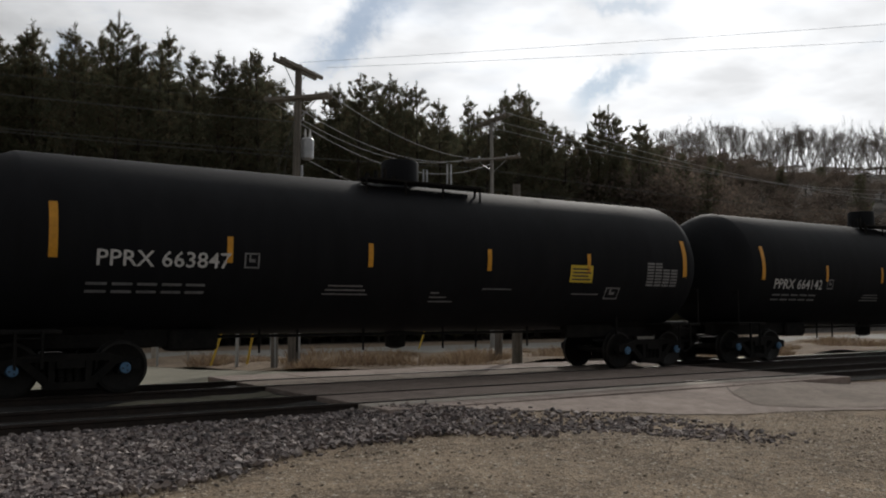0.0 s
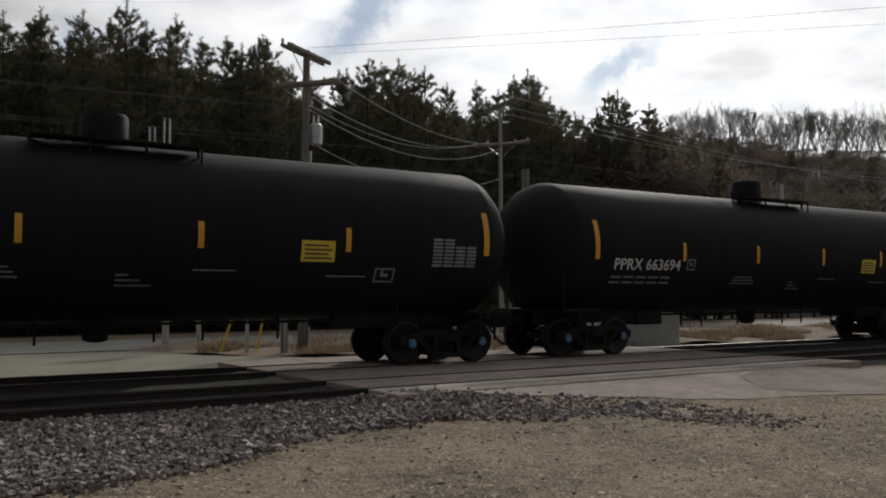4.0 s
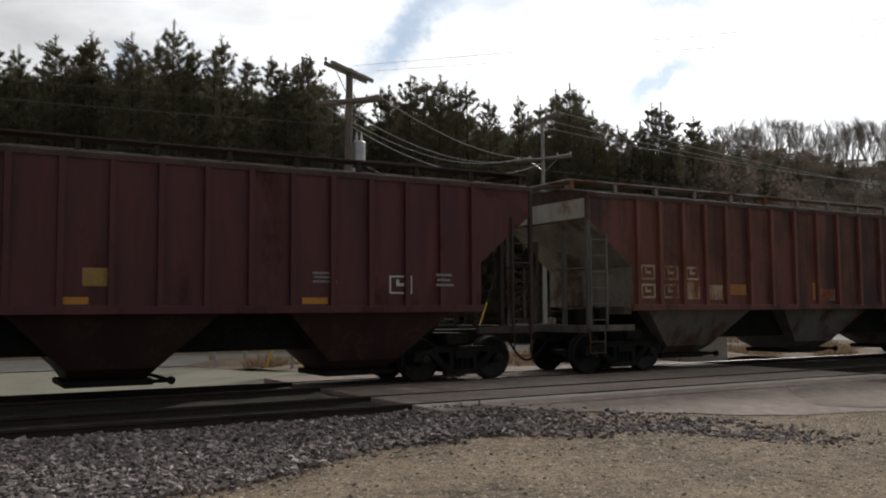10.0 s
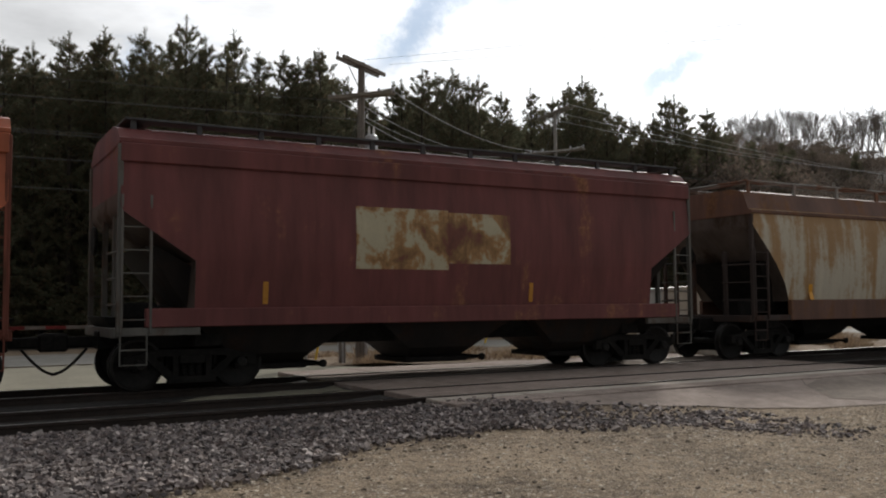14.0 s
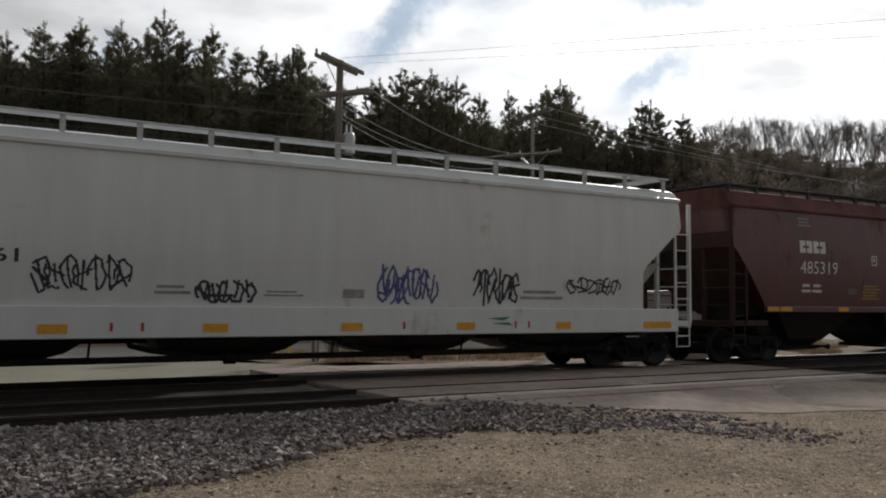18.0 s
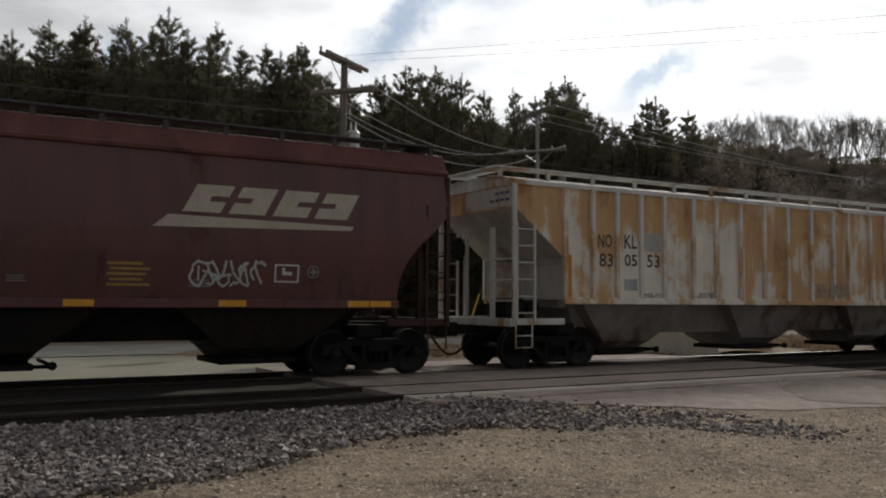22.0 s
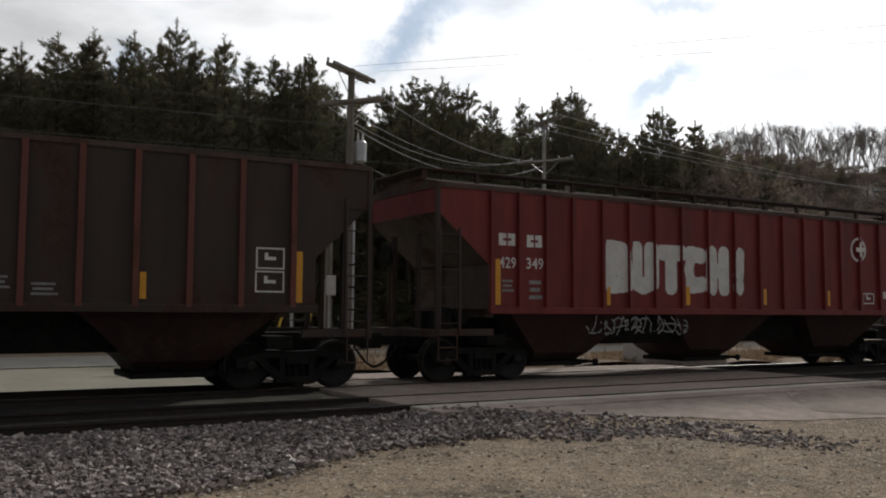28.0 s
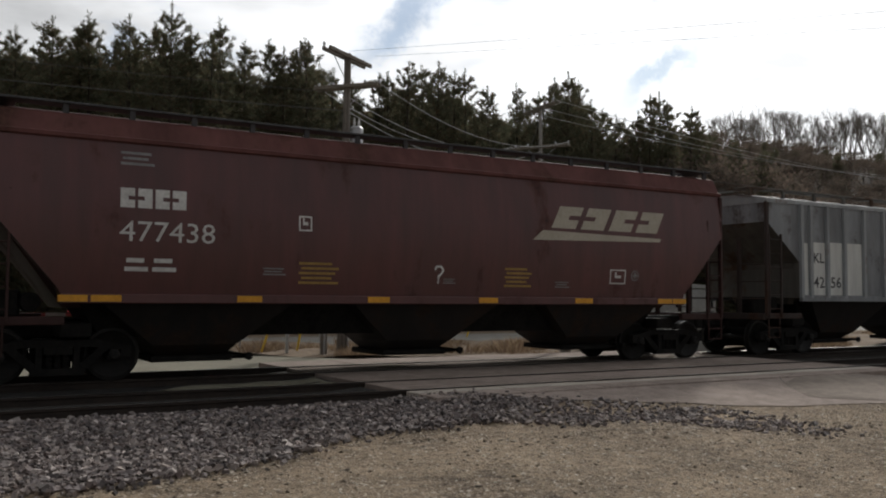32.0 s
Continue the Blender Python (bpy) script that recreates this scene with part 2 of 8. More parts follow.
    link(fine, bu.inputs["Height"])
    link(bu.outputs[0], b.inputs["Normal"])
    return m


def rusted(name, paint, mid, deep, bias=0.0, bands=(), top=0.0, column=0.3, bloom=0.9, streak=0.5, patch=0.8, rough=0.65, soft=1.0, blur=1.0):
    """Paint that rust has eaten through in stages: paint, orange stain, deep rust. bands: (x0, x1, gain) along the car; top: gain towards the eave."""
    m, b = blank(name, paint, rough)
    add, link = node_tools(m.node_tree)
    co, sep = add("ShaderNodeTexCoord"), add("ShaderNodeSeparateXYZ")
    link(co.outputs["Object"], sep.inputs[0])

    def noise_at(scale, stretch, detail, rough_=0.6, distort=0.0):
        mp = add("ShaderNodeMapping")
        mp.inputs["Scale"].default_value = stretch
        link(co.outputs["Object"], mp.inputs["Vector"])
        n = add("ShaderNodeTexNoise", Scale=scale, Detail=detail, Roughness=rough_, Distortion=distort)
        link(mp.outputs[0], n.inputs["Vector"])
        return n.outputs[0]

    def step(lo, hi, source):
        n = add("ShaderNodeMapRange")
        n.interpolation_type = "SMOOTHSTEP"
        n.inputs["From Min"].default_value, n.inputs["From Max"].default_value = lo, hi
        link(source, n.inputs["Value"])
        return n.outputs[0]

    def plus(total, source, gain):
        n = add("ShaderNodeMath", operation="MULTIPLY_ADD")
        link(source, n.inputs[0])
        n.inputs[1].default_value = gain
        link(total, n.inputs[2])
        return n.outputs[0]

    fine = noise_at(11.0, (1, 1, 1), 6.0, 0.7)
    start = add("ShaderNodeMath", operation="MULTIPLY_ADD")
    link(fine, start.inputs[0])
    start.inputs[1].default_value = 0.3
    start.inputs[2].default_value = 0.5 + bias - 0.5 * (0.3 + bloom + streak + column)
    total = plus(start.outputs[0], noise_at(patch, (1, 1, 0.9), 7.0, 0.6, 0.5), bloom)
    total = plus(total, noise_at(2.2, (1, 1, 0.09), 5.0), streak)
    total = plus(total, noise_at(0.55, (1, 0, 0.04), 2.0), column)
    if top:
        total = plus(total, step(2.6, 4.1, sep.outputs["Z"]), top)
    for x0, x1, gain in bands:
        both = add("ShaderNodeMath", operation="SUBTRACT")
        link(step(x0 - 0.35 * soft, x0 + 0.35 * soft, sep.outputs["X"]), both.inputs[0])
        link(step(x1 - 0.35 * soft, x1 + 0.35 * soft, sep.outputs["X"]), both.inputs[1])
        total = plus(total, both.outputs[0], gain)
    dim = lambda c, k: tuple(min(1.0, v * k) for v in c)
    at = lambda p: min(0.99, max(0.0, 0.5 + (p - 0.5) * blur))
    r = ramp(add, link, total, [(0.0, dim(paint, 1.08)), (at(0.40), dim(paint, 0.9)), (0.50, mid), (at(0.62), dim(mid, 0.6 if blur < 1.5 else 0.9)), (at(0.74), deep), (1.0, dim(deep, 0.6 if blur < 1.5 else 0.9))])
    link(r.outputs[0], b.inputs["Base Color"])
    bu = add("ShaderNodeBump", Strength=0.25, Distance=0.01)
    link(fine, bu.inputs["Height"])
    link(bu.outputs[0], b.inputs["Normal"])
    return m


STEEL_DARK = grained("sooty_steel", (0.006, 0.006, 0.006), (0.022, 0.02, 0.018), 3.0, 0.8, 0.0)
STEEL_DARK.node_tree.nodes["Principled BSDF"].inputs["Specular IOR Level"].default_value = 0.15
WHEEL = grained("worn_wheel_steel", (0.008, 0.008, 0.008), (0.028, 0.025, 0.022), 5.0, 0.5, 0.2)
WHEEL.node_tree.nodes["Principled BSDF"].inputs["Specular IOR Level"].default_value = 0.25
RAIL_TOP = grained("polished_rail_head", (0.35, 0.34, 0.33), (0.55, 0.53, 0.5), 4.0, 0.28, 1.0, 0.05)
RAIL_RUST = grained("rusty_rail_web", (0.014, 0.01, 0.008), (0.045, 0.03, 0.022), 6.0, 0.8)
TIE = grained("creosoted_sleeper", (0.012, 0.01, 0.008), (0.045, 0.036, 0.03), 3.0, 0.9, stretch=(6, 1, 6))
ASPHALT = gritty("worn_asphalt", (0.2, 0.16, 0.137), (0.4, 0.326, 0.284), (0.4, 4.0, 60.0), 0.92, 0.008)
ASPHALT_DARK = gritty("patched_asphalt", (0.17, 0.139, 0.117), (0.32, 0.268, 0.226), (0.6, 6.0, 60.0), 0.95, 0.008)
CONCRETE = grained("weathered_concrete", (0.32, 0.28, 0.235), (0.52, 0.46, 0.39), 1.5, 0.9, 0, 0.3, 0.005, 14.0)
LOT = gritty("tan_gravel_ground", (0.06, 0.043, 0.03), (0.42, 0.325, 0.226), (0.55, 6.0, 40.0), 0.95, 0.025)
FAR_PAVE = grained("pale_gravel_pavement", (0.165, 0.152, 0.112), (0.255, 0.237, 0.178), 0.6, 0.95, 0, 0.3, 0.01, 20.0)
HIGHWAY = grained("pale_highway_concrete", (0.18, 0.17, 0.15), (0.3, 0.285, 0.255), 0.8, 0.9, 0, 0.3, 0.005, 20.0)
DRY_GRASS = grained("dry_grass_verge", (0.11, 0.075, 0.05), (0.27, 0.2, 0.13), 0.9, 0.95, 0, 0.8, 0.05, 16.0)
# Near black: oil, and the train's shadow put into the colour.
TRACK_BED = grained("oily_shaded_track_bed", (0.012, 0.011, 0.01), (0.055, 0.05, 0.045), 2.5, 0.95, 0, 1.0, 0.03, 9.0)
BALLAST_BED = grained("ballast_bed", (0.03, 0.027, 0.025), (0.11, 0.095, 0.08), 3.0, 0.95, 0, 1.0, 0.03, 9.0)
STONE = island_grained("ballast_stone", [(0.048, 0.04, 0.039), (0.26, 0.22, 0.215), (0.15, 0.108, 0.095), (0.74, 0.65, 0.6), (0.14, 0.12, 0.118), (0.46, 0.385, 0.345), (0.07, 0.059, 0.057), (0.34, 0.29, 0.28)])
PEBBLE = island_grained("pebble", [(0.38, 0.3, 0.22), (0.62, 0.51, 0.38), (0.5, 0.41, 0.3), (0.9, 0.8, 0.66), (0.28, 0.215, 0.16), (0.6, 0.48, 0.35)])
CLOD = island_grained("dark_clod", [(0.12, 0.09, 0.065), (0.2, 0.16, 0.12), (0.15, 0.11, 0.08), (0.3, 0.25, 0.19), (0.1, 0.08, 0.06)])
BRUSH = leafy("dry_brush", [(0.16, 0.11, 0.075), (0.26, 0.19, 0.12), (0.34, 0.26, 0.17), (0.2, 0.13, 0.09), (0.12, 0.085, 0.065)])
POLE_WOOD = grained("grey_pole_wood", (0.09, 0.08, 0.07), (0.24, 0.215, 0.185), 2.0, 0.9, 0, 0.5, 0.01, 5.0, (8, 8, 0.6))
ARM_WOOD = grained("crossarm_wood", (0.1, 0.09, 0.075), (0.3, 0.265, 0.215), 2.0, 0.85, 0, 0.4, 0.006, 6.0, (1, 6, 6))
GALV = grained("galvanised_steel", (0.36, 0.37, 0.38), (0.58, 0.59, 0.6), 4.0, 0.45, 0.6, 0.05)
CABLE = blank("black_cable", (0.03, 0.03, 0.03), 0.6)[0]
WIRE_BRIGHT = blank("bright_aluminium_wire", (0.34, 0.34, 0.34), 0.5, 0.4)[0]
WIRE = blank("weathered_wire", (0.13, 0.13, 0.13), 0.6, 0.3)[0]
SILVER_PAINT = grained("silver_cabinet_paint", (0.42, 0.42, 0.41), (0.56, 0.56, 0.55), 2.0, 0.5, 0.1, 0.05)
YELLOW = grained("yellow_plastic", (0.55, 0.36, 0.03), (0.75, 0.5, 0.05), 4.0, 0.5, 0, 0.05)
SIGN_WHITE = grained("white_sign_sheet", (0.68, 0.68, 0.66), (0.8, 0.8, 0.78), 2.0, 0.4, 0, 0.02)
SIGN_RED = grained("red_sign_sheet", (0.45, 0.02, 0.02), (0.58, 0.03, 0.03), 2.0, 0.4, 0, 0.02)
INK = blank("black_ink", (0.012, 0.012, 0.012), 0.6)[0]
NEEDLE = leafy("pine_needles", [(0.07, 0.085, 0.058), (0.13, 0.14, 0.085), (0.17, 0.175, 0.11), (0.1, 0.115, 0.075), (0.2, 0.145, 0.09), (0.15, 0.11, 0.075)])
NEEDLE_BROWN = leafy("brown_winter_leaves", [(0.11, 0.088, 0.074), (0.16, 0.122, 0.1), (0.2, 0.155, 0.125), (0.125, 0.104, 0.086), (0.1, 0.096, 0.068)])
BARK = grained("dark_bark", (0.022, 0.017, 0.013), (0.075, 0.058, 0.045), 3.0, 0.95, 0, 0.8, 0.02, 5.0, (4, 4, 0.7))
# Pole wood lightened: sunlight on the shaft is put into the colour.
PALE_WOOD = grained("sunlit_pole_wood", (0.2, 0.19, 0.175), (0.42, 0.4, 0.37), 2.0, 0.8, 0, 0.4, 0.01, 5.0, (8, 8, 0.6))
BARK_GREY = grained("grey_bark", (0.16, 0.14, 0.125), (0.34, 0.305, 0.27), 3.0, 0.95, 0, 0.6, 0.02, 5.0, (4, 4, 0.7))
# Leaf litter kept very dark: tree shade is put into its colour.
FOREST_FLOOR = grained("shaded_leaf_litter_hillside", (0.018, 0.014, 0.011), (0.05, 0.038, 0.028), 0.25, 0.95, 0, 0.9, 0.2, 12.0)


# ---- mesh helpers ----
def mesh_of(bm, name, *mats, smooth=False):
    me = bpy.data.meshes.new(name)
    bmesh.ops.recalc_face_normals(bm, faces=bm.faces)
    bm.to_mesh(me)
    bm.free()
    for m in mats:
        me.materials.append(m)
    if smooth:
        me.polygons.foreach_set("use_smooth", [True] * len(me.polygons))
        me.set_sharp_from_angle(angle=radians(35))
    return me


def part(name, bm, material, parent, label="", smooth=False, at=None):
    """Links a bmesh (or a mesh made before) as one object under a thing or a part."""
    me = bm if isinstance(bm, bpy.types.Mesh) else mesh_of(bm, name, material, smooth=smooth)
    ob = new(name, me)
    ob.parent = parent
    if at is not None:
        ob.matrix_basis = at
    if label:
        ob["label"] = label
    return ob


def thing(name, m, label, category, group="", kind=""):
    ob = new(name)
    ob.empty_display_size = 0.3
    ob.matrix_basis = m
    return tagged(ob, label, category, group, kind)


def whole(name, bm, material, label, category="", kind="", m=None, smooth=False):
    ob = new(name, mesh_of(bm, name, material, smooth=smooth))
    if m is not None:
        ob.matrix_basis = m
    return tagged(ob, label, category, "", kind)


def box(bm, x0, x1, y0, y1, z0, z1):
    v = [bm.verts.new((x, y, z)) for x in (x0, x1) for y in (y0, y1) for z in (z0, z1)]
    for f in ((0, 1, 3, 2), (4, 6, 7, 5), (0, 4, 5, 1), (2, 3, 7, 6), (0, 2, 6, 4), (1, 5, 7, 3)):
        bm.faces.new([v[k] for k in f])


def soft_box(bm, x0, x1, y0, y1, z0, z1, r=0.02):
    b = bmesh.new()
    box(b, x0, x1, y0, y1, z0, z1)
    bmesh.ops.bevel(b, geom=b.edges[:], offset=r, segments=1, affect="EDGES")
    join(bm, b)


def join(bm, other):
    me = bpy.data.meshes.new("tmp")
    other.to_mesh(me)
    other.free()
    bm.from_mesh(me)
    bpy.data.meshes.remove(me)


def prism(bm, outline, y0, y1):
    """A plate: an outline in x and z, from y0 to y1."""
    a = [bm.verts.new((x, y0, z)) for x, z in outline]
    b = [bm.verts.new((x, y1, z)) for x, z in outline]
    bm.faces.new(a)
    bm.faces.new(b[::-1])
    for k in range(len(a)):
        n = (k + 1) % len(a)
        bm.faces.new((a[k], b[k], b[n], a[n]))


def tube(bm, p, q, r, sides=6, r2=None):
    p, q = Vector(p), Vector(q)
    way = (q - p).normalized()
    side = way.orthogonal().normalized()
    up = way.cross(side)
    rings = []
    for at, rad in ((p, r), (q, r if r2 is None else r2)):
        rings.append([bm.verts.new(at + (side * math.cos(2 * math.pi * k / sides) + up * math.sin(2 * math.pi * k / sides)) * rad) for k in range(sides)])
    for k in range(sides):
        n = (k + 1) % sides
        bm.faces.new((rings[0][k], rings[0][n], rings[1][n], rings[1][k]))
    bm.faces.new(rings[0][::-1])
    bm.faces.new(rings[1])


def pipe(bm, points, r, sides=6):
    """One bent tube through the points."""
    pts, rings, side = [Vector(p) for p in points], [], None
    for k, p in enumerate(pts):
        way = (pts[min(k + 1, len(pts) - 1)] - pts[max(k - 1, 0)]).normalized()
        side = (way.orthogonal() if side is None else side - way * side.dot(way)).normalized()
        up = way.cross(side)
        rings.append([bm.verts.new(p + (side * math.cos(2 * math.pi * n / sides) + up * math.sin(2 * math.pi * n / sides)) * r) for n in range(sides)])
    for a, b in zip(rings, rings[1:]):
        for k in range(sides):
            n = (k + 1) % sides
            bm.faces.new((a[k], a[n], b[n], b[k]))
    bm.faces.new(rings[0][::-1])
    bm.faces.new(rings[-1])


def loft(bm, levels, cap=True):
    """Rectangles stacked up: (z, x0, x1, y0, y1)."""
    rings = [[bm.verts.new(c) for c in ((x0, y0, z), (x1, y0, z), (x1, y1, z), (x0, y1, z))] for z, x0, x1, y0, y1 in levels]
    for a, b in zip(rings, rings[1:]):
        for k in range(4):
            n = (k + 1) % 4
            bm.faces.new((a[k], a[n], b[n], b[k]))
    if cap:
        bm.faces.new(rings[0][::-1])
        bm.faces.new(rings[-1])


def lathe(bm, profile, sides=24, axis="y", centre=(0, 0, 0)):
    """A profile of (along, radius) turned round an axis."""
    rings = []
    for a, r in profile:
        ring = []
        for k in range(sides):
            c, s = r * math.cos(2 * math.pi * k / sides), r * math.sin(2 * math.pi * k / sides)
            p = {"x": (a, c, s), "y": (c, a, s), "z": (c, s, a)}[axis]
            ring.append(bm.verts.new(Vector(p) + Vector(centre)))
        rings.append(ring)
    for a, b in zip(rings, rings[1:]):
        for k in range(sides):
            n = (k + 1) % sides
            bm.faces.new((a[k], a[n], b[n], b[k]))
    bm.faces.new(rings[0][::-1])
    bm.faces.new(rings[-1])


def sheet(outline, step, height):
    """A flat outline in x and y, cut into cells and laid onto height(x, y)."""
    bm = bmesh.new()
    bm.faces.new([bm.verts.new((x, y, 0)) for x, y in outline])
    xs, ys = [p[0] for p in outline], [p[1] for p in outline]
    for lo, hi, normal in ((min(xs), max(xs), (1, 0, 0)), (min(ys), max(ys), (0, 1, 0))):
        for k in range(1, int((hi - lo) / step) + 1):
            at = lo + k * step
            bmesh.ops.bisect_plane(bm, geom=bm.verts[:] + bm.edges[:] + bm.faces[:], plane_co=(normal[0] * at, normal[1] * at, 0), plane_no=normal)
    for v in bm.verts:
        v.co.z = height(v.co.x, v.co.y)
    return bm


def stones(name, spots, low, high, material, label, category, squash=0.75):
    """Many small angular stones in one object: spots are (x, y, z)."""
    rng = np.random.default_rng(5)
    base = np.array([(x, y, z) for x in (-1, 1) for y in (-1, 1) for z in (-1, 1)]) * 0.72
    tri = np.array([(0, 1, 3), (0, 3, 2), (4, 6, 7), (4, 7, 5), (0, 4, 5), (0, 5, 1), (2, 3, 7), (2, 7, 6), (0, 2, 6), (0, 6, 4), (1, 5, 7), (1, 7, 3)])
    n = len(spots)
    size = (low + (high - low) * rng.random(n) ** 2)[:, None, None]
    q = rng.normal(size=(n, 4))
    q /= np.linalg.norm(q, axis=1)[:, None]
    w, x, y, z = q.T
    turn = np.stack([1 - 2 * (y * y + z * z), 2 * (x * y - z * w), 2 * (x * z + y * w), 2 * (x * y + z * w), 1 - 2 * (x * x + z * z), 2 * (y * z - x * w), 2 * (x * z - y * w), 2 * (y * z + x * w), 1 - 2 * (x * x + y * y)], 1).reshape(n, 3, 3)
    shape = base[None] * (0.45 + 0.8 * rng.random((n, 8, 3))) * (0.45 + 0.9 * rng.random((n, 1, 3)))
    v = np.einsum("nij,nkj->nki", turn, shape) * size
    v[:, :, 2] *= squash
    v += np.asarray(spots)[:, None]
    f = (tri[None] + 8 * np.arange(n)[:, None, None]).reshape(-1, 3)
    me = bpy.data.meshes.new(name)
    me.from_pydata(v.reshape(-1, 3).tolist(), [], f.tolist())
    me.materials.append(material)
    return tagged(new(name, me), label, category, "", "stuff")


def lettering(text, height, material, parent, x, z, face, width=None, name="lettering", label="", bold=0.0):
    """Painted letters that follow a side, whose place is face(x, z); x, z: lower left corner."""
    c = bpy.data.curves.new(name, "FONT")
    c.body, c.size, c.resolution_u, c.offset = text, 1.0, 2, bold
    tmp = bpy.data.objects.new("tmp", c)
    me = bpy.data.meshes.new_from_object(tmp)
    bpy.data.objects.remove(tmp)
    me.materials.append(material)
    co = np.array([v.co for v in me.vertices])
    low, span = co.min(0), np.ptp(co, axis=0)
    kz = height / span[1]
    kx = kz if width is None else width / span[0]
    for v in me.vertices:
        px, pz = x + (v.co.x - low[0]) * kx, z + (v.co.y - low[1]) * kz
        v.co = (px, face(px, pz) - 0.006, pz)
    ob = new(name, me)
    ob.parent = parent
    if label:
        ob["label"] = label
    return ob


def decal(parent, face, rects, material, name="stencil", label="", lift=0.004):
    """Paint or sheet that follows a side: (x0, x1, z0, z1) each."""
    bm = bmesh.new()
    for x0, x1, z0, z1 in rects:
        k = max(1, int((z1 - z0) / 0.15))
        zs = [z0 + (z1 - z0) * i / k for i in range(k + 1)]
        a = [bm.verts.new((x0, face((x0 + x1) / 2, z) - lift, z)) for z in zs]
        b = [bm.verts.new((x1, face((x0 + x1) / 2, z) - lift, z)) for z in zs]
        for i in range(k):
            bm.faces.new((a[i], b[i], b[i + 1], a[i + 1]))
    return part(name, bm, material, parent, label)


def sprayed(parent, face, strokes, bands, cell=0.02, name="graffiti", label=""):
    """Spray paint: every small cell near a stroke takes the colour of the band its distance falls in: (reach, material)."""
    pts = np.concatenate([np.array(s) for s in strokes])
    reach = bands[-1][0]
    xs = np.arange(pts[:, 0].min() - reach, pts[:, 0].max() + reach, cell)
    zs = np.arange(pts[:, 1].min() - reach, pts[:, 1].max() + reach, cell)
    gx, gz = np.meshgrid(xs, zs)
    near = np.full(gx.shape, 9.0)
    for s in strokes:
        for (ax, az), (bx, bz) in zip(s, s[1:]):
            dx, dz = bx - ax, bz - az
            k = np.clip(((gx - ax) * dx + (gz - az) * dz) / max(1e-9, dx * dx + dz * dz), 0, 1)
            near = np.minimum(near, np.hypot(gx - ax - k * dx, gz - az - k * dz))
    verts, faces, mats = [], [], []
    edges = [b for b, _ in bands]
    for i, j in zip(*np.nonzero(near < reach)):
        x, z, h = gx[i, j], gz[i, j], cell / 2
        y = face(x, z) - 0.006
        n = len(verts)
        verts += [(x - h, y, z - h), (x + h, y, z - h), (x + h, y, z + h), (x - h, y, z + h)]
        faces.append((n, n + 1, n + 2, n + 3))
        mats.append(int(np.searchsorted(edges, near[i, j])))
    me = bpy.data.meshes.new(name)
    me.from_pydata(verts, [], faces)
    for _, m in bands:
        me.materials.append(m)
    me.polygons.foreach_set("material_index", mats)
    return part(name, me, None, parent, label)


GLYPHS = {
    "B": [[(0, 0), (0, 1), (0.7, 0.95), (0.75, 0.6), (0.1, 0.52), (0.85, 0.45), (0.85, 0.05), (0, 0)]], "U": [[(0, 1), (0, 0.1), (0.4, 0), (0.8, 0.1), (0.8, 1)]],
    "T": [[(0, 0.95), (1, 0.95)], [(0.5, 0.95), (0.5, 0)]], "C": [[(0.85, 0.9), (0.2, 0.95), (0, 0.5), (0.2, 0.05), (0.9, 0.1)]], "H": [[(0, 0), (0, 1)], [(0.8, 0), (0.8, 1)], [(0, 0.5), (0.8, 0.5)]],
    "!": [[(0.3, 1), (0.25, 0.4)], [(0.24, 0.1), (0.24, 0.02)]], "a": [[(0, 0), (0.3, 0.95), (0.85, 0.8), (0.8, 0)], [(0.15, 0.4), (0.8, 0.4)]], "r": [[(0, 0), (0.1, 0.9), (0.8, 0.85), (0.75, 0.5), (0.2, 0.45), (0.9, 0)]],
    "e": [[(0.85, 0.05), (0.1, 0), (0, 0.9), (0.9, 0.95)], [(0.05, 0.5), (0.7, 0.5)]], "f": [[(0.1, 0), (0, 0.95), (0.9, 1)], [(0.05, 0.5), (0.7, 0.55)]], "k": [[(0.1, 0), (0, 1)], [(0.8, 1), (0.1, 0.5), (0.9, 0)]],
    "s": [[(0.85, 0.9), (0.1, 0.95), (0.05, 0.55), (0.8, 0.45), (0.85, 0.05), (0, 0)]], "d": [[(0, 0), (0, 1), (0.6, 0.95), (0.85, 0.5), (0.6, 0.05), (0, 0)]],
    "P": [[(0, 0), (0, 1), (0.75, 0.95), (0.8, 0.55), (0.05, 0.45)]], "O": [[(0.4, 1), (0.05, 0.8), (0.0, 0.2), (0.4, 0), (0.8, 0.2), (0.8, 0.8), (0.4, 1)]]}


def strokes_for(word, x0, x1, z0, z1, gap=0.28):
    out, step = [], (x1 - x0) / len(word)
    for k, ch in enumerate(word):
        for s in GLYPHS[ch]:
            out.append([(x0 + k * step + step * (gap / 2 + px * (1 - gap)), z0 + (z1 - z0) * pz) for px, pz in s])
    return out


